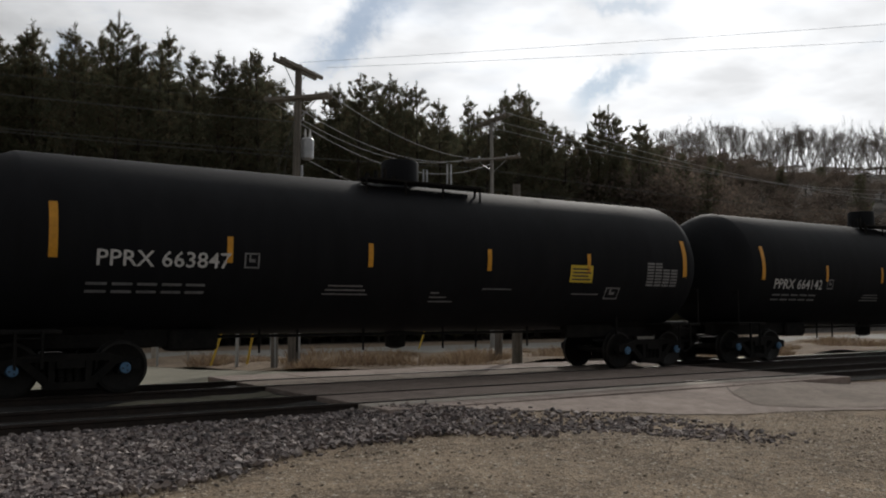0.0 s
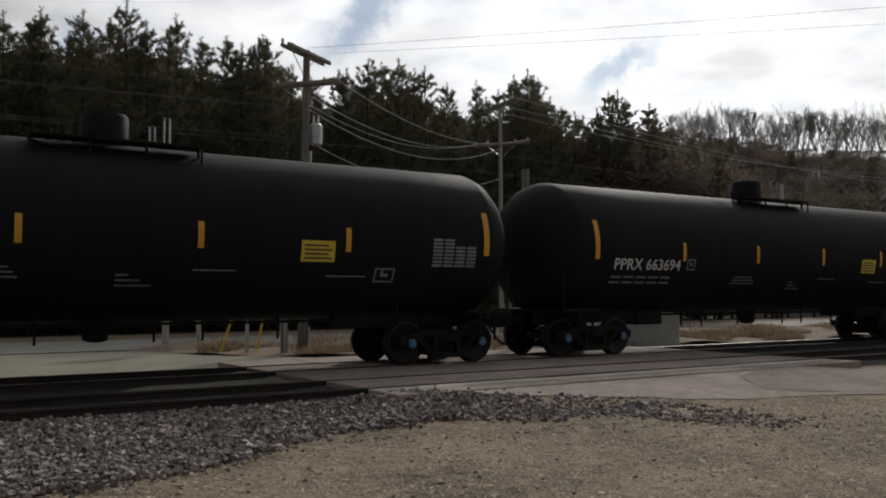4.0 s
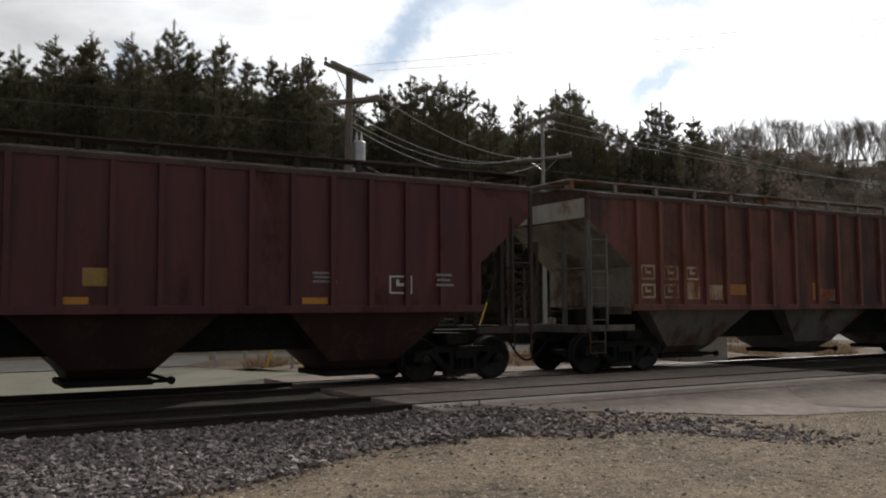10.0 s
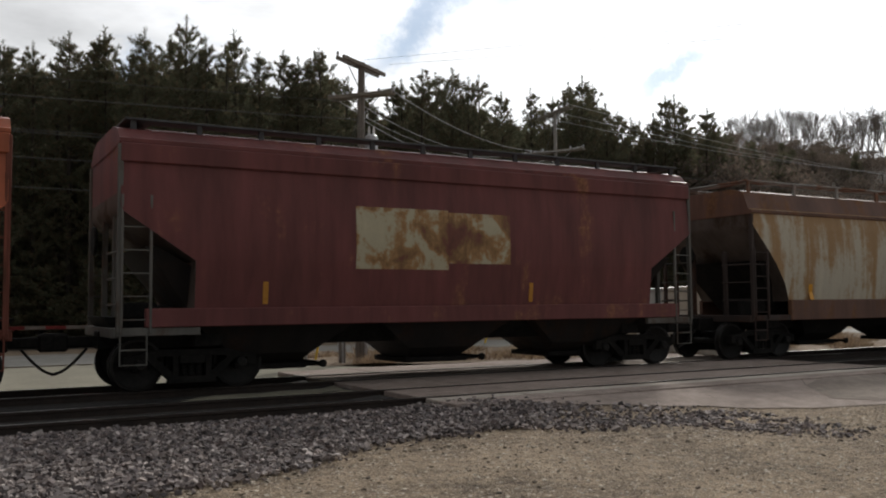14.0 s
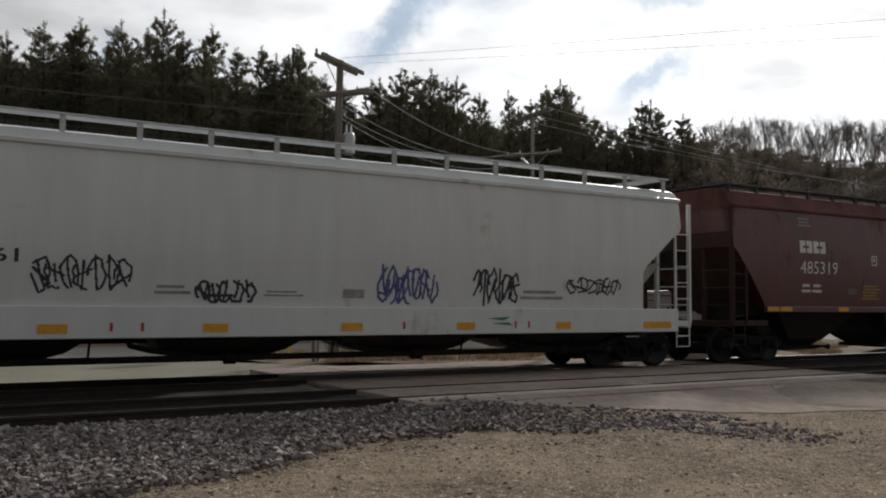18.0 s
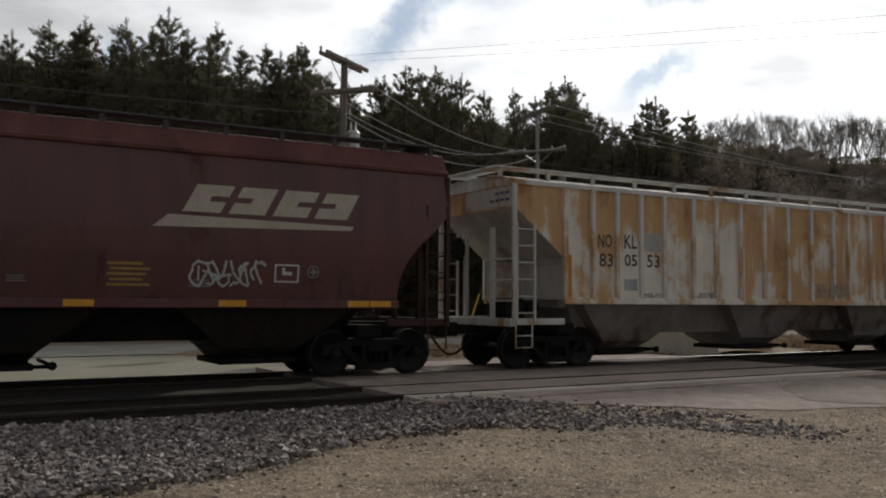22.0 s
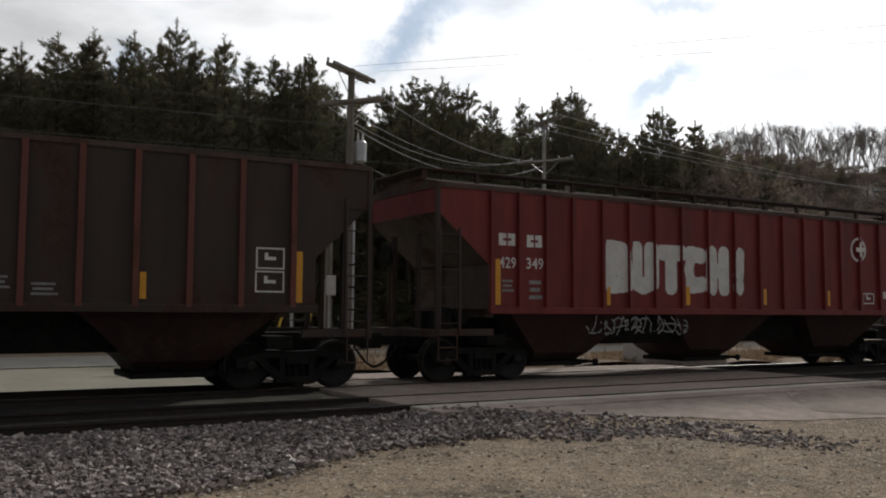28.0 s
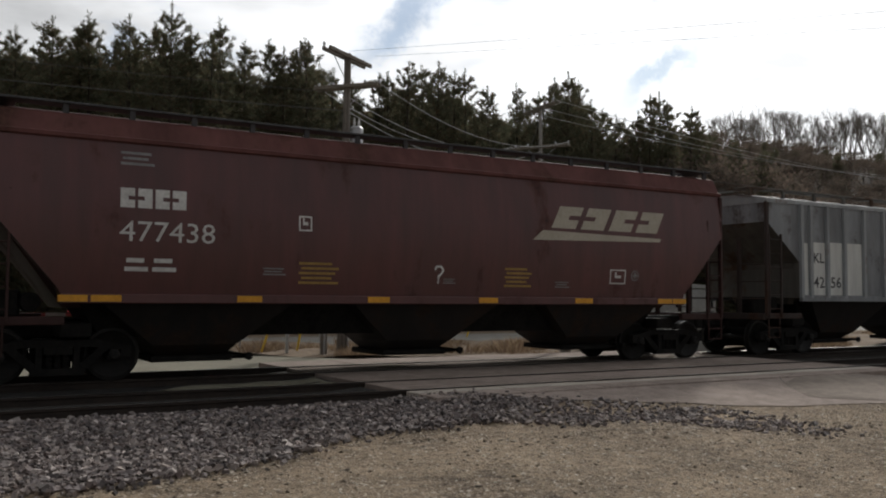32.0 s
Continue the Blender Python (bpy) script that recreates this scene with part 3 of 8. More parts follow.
def scribble(x0, x1, z0, z1, seed, n=7):
    """A hand-drawn tag: looping strokes filling a box."""
    rng = random.Random(seed)
    out = []
    for k in range(n):
        cx = x0 + (x1 - x0) * (k + 0.5) / n
        w, pts = (x1 - x0) / n * 0.8, []
        a, turn = rng.random() * 6.3, rng.choice((-1, 1)) * rng.uniform(2.5, 5.5)
        for i in range(9):
            u = i / 8
            pts.append((cx + w * math.cos(a + turn * u) * rng.uniform(0.6, 1.0), (z0 + z1) / 2 + (z1 - z0) * 0.5 * math.sin(a + turn * u) * rng.uniform(0.6, 1.0)))
        out.append(pts)
        lean, mid = rng.uniform(-0.5, 0.5) * w, (z0 + z1) / 2
        out.append([(cx - lean, mid - (z1 - z0) * rng.uniform(0.2, 0.5)), (cx + 0.3 * lean, mid), (cx + lean, mid + (z1 - z0) * rng.uniform(0.2, 0.5))])
        if rng.random() < 0.6:
            out.append([(cx - w * 0.7, mid + (z1 - z0) * rng.uniform(-0.3, 0.3)), (cx + w * 0.8, mid + (z1 - z0) * rng.uniform(-0.3, 0.3))])
    return out


# ---- ground ----
def smooth(a, b, v):
    k = min(1.0, max(0.0, (v - a) / (b - a)))
    return k * k * (3 - 2 * k)


def hill(x, y):
    """The wooded valley side beyond the highway."""
    far = math.hypot(x, y)
    east = smooth(37, 49, math.degrees(math.atan2(x, max(y, 0.1))))
    return smooth(46, 130, y) * 5.0 * (1 - east) + east * 37 * (1 - 0.1 * smooth(50, 60, math.degrees(math.atan2(x, max(y, 0.1))))) * smooth(70, 240, far) * smooth(30, 75, y)


def ground_z(x, y):
    z = -0.27 + 0.1 * smooth(9.3, 12.2, y) - 0.13 * smooth(18.6, 20.5, y)
    z += 0.15 * smooth(6.2, 7.4, x) * (1 - smooth(16.5, 18.5, x)) * smooth(9.0, 12.2, y) * (1 - smooth(18.6, 21.5, y))
    if y < 20:
        z += 0.03 * noise.noise(Vector((x * 0.4, y * 0.4, 0))) * (1 - smooth(8.5, 11.5, y))
    return z + hill(x, y)


def build_ground():
    def axis_steps(stops):
        out = []
        for (a, b, s) in stops:
            out += list(np.arange(a, b, s))
        return out + [stops[-1][1]]

    xs = axis_steps([(-2500, -200, 460), (-200, -20, 20), (-20, 40, 0.5), (40, 260, 8), (260, 2660, 400)])
    ys = axis_steps([(-2500, -100, 480), (-100, -6, 10), (-6, 22, 0.5), (22, 60, 2), (60, 340, 8), (340, 2740, 400)])
    verts = [(x, y, ground_z(x, y)) for y in ys for x in xs]
    n = len(xs)
    faces = [(r * n + c, r * n + c + 1, (r + 1) * n + c + 1, (r + 1) * n + c) for r in range(len(ys) - 1) for c in range(n - 1)]
    me = bpy.data.meshes.new("ground")
    me.from_pydata(verts, [], faces)
    me.materials.append(LOT)
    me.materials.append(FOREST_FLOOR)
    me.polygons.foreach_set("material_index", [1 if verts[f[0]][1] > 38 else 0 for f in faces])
    me.polygons.foreach_set("use_smooth", [True] * len(faces))
    tagged(new("ground", me), "tan gravel lot running out to wooded hillside", "ground", "", "structure")


build_ground()
ASPH_EDGE = [(6.9, 12.0), (7.9, 11.55), (8.7, 10.95), (9.4, 10.75), (10.1, 10.42), (10.7, 10.25), (11.2, 9.95), (11.8, 9.75), (12.3, 9.5), (12.9, 9.4), (13.5, 9.25), (14.4, 9.0), (18, 7.3), (26, 2.0)]
whole("road", sheet(ASPH_EDGE + [(40, 1), (30, 9), (18.0, 11.9), (6.9, 11.9)], 0.5, lambda x, y: ground_z(x, y) + 0.015), ASPHALT,
      "worn grey asphalt approach to the rail crossing", "road", "structure")
whole("asphalt_patch", sheet([(13.3, 10.0), (13.9, 11.0), (15.2, 11.6), (18.2, 11.6), (24, 8.6), (20, 7.4), (15.6, 8.9), (14.0, 9.5)], 0.7, lambda x, y: ground_z(x, y) + 0.024), ASPHALT_DARK,
      "darker asphalt patch on the approach", "road", "structure")
CRACKS = [[(8.9, 11.7), (9.9, 11.55), (10.9, 11.75), (12.3, 11.45), (13.4, 11.0)], [(10.9, 11.75), (11.3, 11.1), (11.2, 10.6)], [(11.9, 11.5), (12.9, 10.9), (13.6, 10.1), (14.6, 9.3)], [(13.9, 11.0), (14.4, 11.5), (15.3, 11.8)]]
for line in CRACKS:
    line = [(a[0] + (b[0] - a[0]) * k / 6, a[1] + (b[1] - a[1]) * k / 6 + 0.05 * noise.noise(Vector((a[0] * 3 + k, a[1], 2)))) for a, b in zip(line, line[1:]) for k in range(6)]
    bm = bmesh.new()
    rows = []
    for k, (x, y) in enumerate(line):
        w = 0.009 if 0 < k < len(line) - 1 else 0.004
        rows.append([bm.verts.new((x, y - w, ground_z(x, y) + 0.03)), bm.verts.new((x + 0.3 * w, y + w, ground_z(x, y) + 0.03))])
    for a, b in zip(rows, rows[1:]):
        bm.faces.new((a[0], b[0], b[1], a[1]))
    whole("crack", bm, TRACK_BED, "dark tar-filled crack in the asphalt", "crack", "structure")
whole("pavement", sheet([(-60, 19.3), (90, 19.3), (90, 23.0), (16, 23.0), (12.5, 24.6), (9.5, 27.2), (7.6, 29.3), (-60, 29.3)], 2.0, lambda x, y: ground_z(x, y) + 0.012),
      FAR_PAVE, "pale gravelled yard between track and highway", "pavement", "structure")
whole("highway", sheet([(-200, 29.6), (220, 29.6), (220, 36.5), (-200, 36.5)], 8.0, lambda x, y: ground_z(x, y) + 0.03), HIGHWAY,
      "pale concrete highway along the foot of the wood", "road", "structure")
whole("dirt_patch", sheet([(3.2, 15.0), (3.9, 15.55), (5.1, 15.95), (6.6, 15.9), (6.6, 14.5), (5.2, 14.5), (4.2, 14.62)], 0.4, lambda x, y: ground_z(x, y) + 0.06 + 0.06 * noise.noise(Vector((x * 2, y * 2, 1)))), FAR_PAVE,
      "pale gravel wedge between the tracks", "gravel", "structure")
VERGE = [(13.2, 21.6), (15.9, 20.8), (19, 21.1), (90, 20.4), (90, 29.4), (7.4, 29.4), (8.6, 25.8), (11, 23.0)]
whole("verge", sheet(VERGE, 0.6, lambda x, y: ground_z(x, y) + 0.02 + 0.34 * max(0, noise.noise(Vector((x * 0.35, y * 0.35, 4))) + 0.25)),
      DRY_GRASS, "brown dry grass verge", "grass", "structure")
whole("pavement", sheet([(-200, 36.5), (220, 36.5), (220, 41), (-200, 41)], 6.0, lambda x, y: ground_z(x, y) + 0.025), DRY_GRASS,
      "dry grass strip before the trees", "grass", "structure")
BALLAST_OUT = [(-14, 7.9), (1.95, 8.5), (3.23, 9.1), (4.61, 9.95), (6.3, 10.25), (7.2, 9.95), (7.8, 9.55), (8.6, 9.6), (9.1, 9.35), (9.4, 8.7), (9.8, 8.0), (10.3, 7.2), (10.7, 7.5), (10.75, 8.4), (11.0, 9.4), (10.1, 10.35), (9.1, 10.75), (8.1, 11.3), (6.8, 12.0), (6.6, 12.4), (-14, 12.4)]
BALLAST_CORE = [(-14, 8.1), (1.8, 8.75), (3.1, 9.4), (4.5, 10.3), (6.2, 10.75), (7.0, 11.0), (6.9, 11.9), (6.6, 12.4), (-14, 12.4)]
whole("track_bed", sheet(BALLAST_CORE, 0.5, lambda x, y: ground_z(x, y) + 0.02), BALLAST_BED, "grey crushed stone track bed", "ballast", "structure")
whole("track_bed", sheet([(-60, 12.1), (6.7, 12.1), (6.7, 19.0), (-60, 19.0)], 2.0, lambda x, y: ground_z(x, y) + 0.03), TRACK_BED, "oily stone bed under the rails with train shade painted in", "ballast", "structure")
whole("track_bed", sheet([(17.6, 11.9), (140, 11.4), (140, 19.0), (17.6, 19.0)], 2.0, lambda x, y: ground_z(x, y) + 0.02), BALLAST_BED,
      "grey crushed stone track bed beyond the crossing", "ballast", "structure")


def inside(x, y, poly):
    hit = False
    for (x0, y0), (x1, y1) in zip(poly, poly[1:] + poly[:1]):
        if (y0 > y) != (y1 > y) and x < x0 + (y - y0) / (y1 - y0) * (x1 - x0):
            hit = not hit
    return hit


def build_ballast():
    spots = []
    while len(spots) < 26000:
        x, y = random.uniform(-3, 11.3), random.uniform(7.0, 12.4)
        if inside(x + random.gauss(0, 0.16), y + random.gauss(0, 0.16), BALLAST_OUT):
            tail = smooth(6.0, 9.5, x)
            patch = noise.noise(Vector((x * 1.1, y * 1.7, 7))) + 0.6 * noise.noise(Vector((x * 3.1, y * 4.0, 3)))
            if random.random() > tail * (0.62 - 0.75 * patch):
                spots.append((x, y, ground_z(x, y) + (0.015 + 0.045 * random.random()) * (1 - 0.7 * tail)))
    stones("ballast", spots, 0.02, 0.056, STONE, "loose grey crushed ballast stones beside the track", "ballast", 0.78)
    spots = []
    while len(spots) < 34000:
        x = random.uniform(-2, 14)
        y = random.uniform(4.5, 11)
        if not inside(x, y, BALLAST_CORE) and not inside(x, y, ASPH_EDGE + [(40, 1), (30, 9), (18.0, 11.9), (6.9, 11.9)]):
            spots.append((x, y, ground_z(x, y) + 0.001))
    stones("pebbles", spots, 0.005, 0.028, PEBBLE, "small tan pebbles strewn over the gravel lot", "gravel", 0.38)
    # strays kicked out of the ballast, and dark clods on the lot
    spots = []
    while len(spots) < 750:
        x, y = random.uniform(0, 14), random.uniform(5.0, 10.5)
        edge = 8.5 + 0.55 * (x - 1.95) if x < 4.6 else 9.95 - 0.3 * (x - 4.6)
        drop = edge - y
        if drop > 0 and random.random() < math.exp(-drop / 0.8) + 0.12 and not inside(x, y, ASPH_EDGE + [(40, 1), (30, 9), (18.0, 11.9), (6.9, 11.9)]):
            spots.append((x, y, ground_z(x, y) + 0.004))
    stones("stray_stones", spots, 0.01, 0.034, CLOD, "dark stray stones and clods on the gravel lot", "gravel", 0.6)


build_ballast()


# ---- tracks and crossing ----
def rail_mesh(length, name="rail"):
    half = [(0.0, 0.0), (0.036, 0.0), (0.036, -0.035), (0.01, -0.05), (0.01, -0.13), (0.075, -0.155), (0.075, -0.17), (0.0, -0.17)]
    outline = half[:-1] + [(0.075, -0.17)][:0] + [(-a, b) for a, b in half[::-1] if a > 0]
    bm = bmesh.new()
    a = [bm.verts.new((0, y, z)) for y, z in outline]
    b = [bm.verts.new((length, y, z)) for y, z in outline]
    bm.faces.new(a[::-1]), bm.faces.new(b)
    for k in range(len(a)):
        n = (k + 1) % len(a)
        f = bm.faces.new((a[k], a[n], b[n], b[k]))
        if outline[k][1] == 0.0 and outline[n][1] == 0.0:
            f.material_index = 1
    return mesh_of(bm, name, RAIL_RUST, RAIL_TOP)


def build_tracks():
    me, x0 = rail_mesh(260), -110
    ties = bmesh.new()
    soft_box(ties, -0.11, 0.11, -1.3, 1.3, -0.34, -0.165, 0.015)
    tie_me = mesh_of(ties, "sleeper", TIE)
    for y, tag in ((TRACK_Y, "busy railway track with polished rail heads"), (SIDE_Y, "second railway track with rusty rails")):
        track = thing("railway_track", pose(0, y, 0), tag, "railway track", "", "structure")
        for side in (-0.754, 0.754):
            part("rail", me, None, track, at=pose(x0, side, 0))
        for k in range(130):
            x = -22 + k * 0.54
            if not 6.4 < x < 17.3:
                part("sleeper", tie_me, None, track, at=pose(x + random.uniform(-0.02, 0.02), 0, 0, 0, 0, random.uniform(-0.6, 0.6)))
    crossing = thing("level_crossing", pose(0, 0, 0), "asphalt level crossing with concrete edge panels", "crossing", "", "structure")
    for y0, y1, mat, nm in ((11.5, 12.02, ASPHALT, "approach_panel"), (12.04, 12.44, CONCRETE, "edge_panel"), (12.62, 13.93, ASPHALT, "centre_panel"), (14.13, 16.16, ASPHALT, "infill_panel"), (16.36, 17.66, ASPHALT_DARK, "centre_panel"), (17.84, 19.4, ASPHALT, "edge_panel")):
        k, x = 0, 6.75
        while x < 17.0:
            bm = bmesh.new()
            soft_box(bm, x, x + 1.69, y0, y1, -0.2, -0.012 + random.uniform(-0.006, 0.004), 0.012)
            part(nm, bm, mat, crossing)
            x += 1.7


build_tracks()


# ---- trees ----
def needles(name, tufts, rng, per, tuft):
    """Brush-like tufts of needle sprays: tufts are (x, y, z, dx, dy, dz)."""
    t = np.repeat(np.array(tufts), per, axis=0)
    n = len(t)
    d = t[:, 3:] * 0.8 + rng.normal(size=(n, 3)) * (0.62, 0.62, 0.5) + (0, 0, 0.3)
    d /= np.linalg.norm(d, axis=1)[:, None]
    side = np.cross(d, rng.normal(size=(n, 3)))
    side /= np.linalg.norm(side, axis=1)[:, None]
    side *= (0.014 + 0.018 * rng.random((n, 1))) * tuft
    c = t[:, :3] + rng.normal(size=(n, 3)) * 0.05 * tuft
    tip = c + d * (0.12 + 0.18 * rng.random((n, 1))) * tuft
    me = bpy.data.meshes.new(name)
    me.from_pydata(np.stack([c - side, c + side, tip], 1).reshape(-1, 3).tolist(), [], np.arange(3 * n).reshape(-1, 3).tolist())
    me.materials.append(NEEDLE)
    return me


def pine_meshes(seed, height=16.0, spread=2.6, bare=0.12, tuft=1.0, per=11, gap=0.62):
    """Trunk with whorls of upswept limbs, side twigs on them, and needle tufts towards their ends."""
    rng, dice = random.Random(seed), np.random.default_rng(seed)
    trunk, tufts = bmesh.new(), []
    lean = Vector((rng.uniform(-0.3, 0.3), rng.uniform(-0.3, 0.3), 0))
    at = lambda z: lean * (z / height) ** 2 + Vector((0, 0, z))
    steps = [0, 0.3, 0.6, 0.85, 1.0]
    for a, b in zip(steps, steps[1:]):
        tube(trunk, at(a * height), at(b * height), 0.2 * (1 - a) + 0.015, 6, 0.2 * (1 - b) + 0.012)

    def brush(p, q, n, start):
        d = (q - p).normalized()
        for k in range(n):
            c = p.lerp(q, start + (1.03 - start) * (k + rng.random()) / n)
            tufts.append((*c, *d))

    z = height * bare
    while z < height * 0.975:
        k = (z / height - bare) / (1 - bare)
        reach = spread * (1 - k) ** 0.72 * (0.6 + 0.4 * min(1, k * 4)) * rng.uniform(0.7, 1.2) + 0.22
        turn, count = rng.random() * 6.3, rng.choice((4, 5, 5, 6))
        for n in range(count):
            if rng.random() < 0.12:
                continue
            a = turn + n * 6.283 / count + rng.uniform(-0.35, 0.35)
            r = reach * rng.uniform(0.5, 1.2)
            p = at(z + rng.uniform(-0.1, 0.1))
            rise = r * rng.uniform(0.3, 0.75) * (1 + 1.3 * k)
            mid = p + Vector((math.cos(a) * r * 0.55, math.sin(a) * r * 0.55, rise * 0.35))
            q = p + Vector((math.cos(a) * r, math.sin(a) * r, rise))
            tube(trunk, p, mid, 0.03 * (1 - k) + 0.014, 3, 0.012)
            tube(trunk, mid, q, 0.012, 3, 0.005)
            brush(mid, q, 3 + int(2.4 * r), 0.1)
            brush(p, mid, 1 + int(1.2 * r), 0.5)
            for _ in range(2 + int(1.3 * r)):
                b = a + rng.choice((-1, 1)) * rng.uniform(0.5, 1.1)
                ln = r * rng.uniform(0.2, 0.42) + 0.1
                base = p.lerp(mid, rng.uniform(0.5, 1.0)) if rng.random() < 0.4 else mid.lerp(q, rng.random() * 0.8)
                tip = base + Vector((math.cos(b) * ln, math.sin(b) * ln, ln * rng.uniform(0.35, 0.9)))
                tube(trunk, base, tip, 0.008, 3, 0.004)
                brush(base, tip, 2 + int(4 * ln), 0.35)
        z += rng.uniform(0.7, 1.25) * gap
    brush(at(height * 0.93), at(height) + Vector((0, 0, 0.25)), 9, 0.0)
    return mesh_of(trunk, "trunk", BARK), needles("crown", tufts, dice, per, tuft)


def bare_meshes(seed, height=11.0, leafy=0):
    """A leafless broadleaf tree: forking limbs down to twigs."""
    rng = random.Random(seed)
    wood, twigs = bmesh.new(), bmesh.new()
    verts, faces = [], []

    def grow(p, d, ln, r, level):
        q = p + d * ln
        r = r if leafy else max(r, 0.022)
        tube(wood if level < 3 else twigs, p, q, r, 5 if level < 2 else 3, r * 0.66)
        if level == 4 and not leafy:
            for _ in range(3):
                tip = q + Vector((rng.gauss(0, 0.5), rng.gauss(0, 0.5), rng.uniform(0.1, 0.7)))
                tube(twigs, p.lerp(q, rng.random()), tip, r * 0.5, 3, r * 0.25)
        if level > 4:
            for _ in range(leafy):
                c = q + Vector((rng.gauss(0, 0.3), rng.gauss(0, 0.3), rng.gauss(0, 0.25)))
                w = Vector((rng.gauss(0, 1), rng.gauss(0, 1), rng.gauss(0, 1))).normalized() * 0.09
                u = w.orthogonal().normalized() * 0.22
                i = len(verts)
                verts.extend((c - w, c + w, c + u))
                faces.append((i, i + 1, i + 2))
            return
        if level == 0 and not leafy:
            ln = height * 0.36
        for k in range((4 if level == 0 and not leafy else 3) if level < 2 else 2):
            bend = Vector((rng.gauss(0, 1), rng.gauss(0, 1), rng.gauss(0.25, 0.5))).normalized()
            grow(q, (d + bend * rng.uniform(0.4, 0.85) + Vector((0, 0, 0.28))).normalized(), ln * rng.uniform(0.62, 0.84), r * 0.62, level + 1)
        if level > 1:
            grow(p.lerp(q, 0.5), (d + Vector((rng.gauss(0, 0.7), rng.gauss(0, 0.7), rng.gauss(0.6, 0.3)))).normalized(), ln * 0.6, r * 0.4, level + 2)

    grow(Vector((0, 0, -0.3)), Vector((rng.gauss(0, 0.05), rng.gauss(0, 0.05), 1)).normalized(), height * (0.3 if leafy else 0.16), 0.16 if leafy else 0.18, 0)
    if leafy:
        twigs.free()
        crown = bpy.data.meshes.new("crown")
        crown.from_pydata(verts, [], faces)
        crown.materials.append(NEEDLE_BROWN)
        return mesh_of(wood, "trunk", BARK), crown
    return mesh_of(wood, "trunk", BARK_GREY), mesh_of(twigs, "crown", BARK_GREY)


def plant(name, meshes, x, y, turn, scale, label, group):
    tree = thing(name, Matrix.Translation((x, y, ground_z(x, y))) @ pose(0, 0, 0, 0, 0, turn), label, "tree", group)
    for nm, me in zip(("trunk", "crown"), meshes):
        ob = part(nm, me, None, tree)
        ob.scale = scale


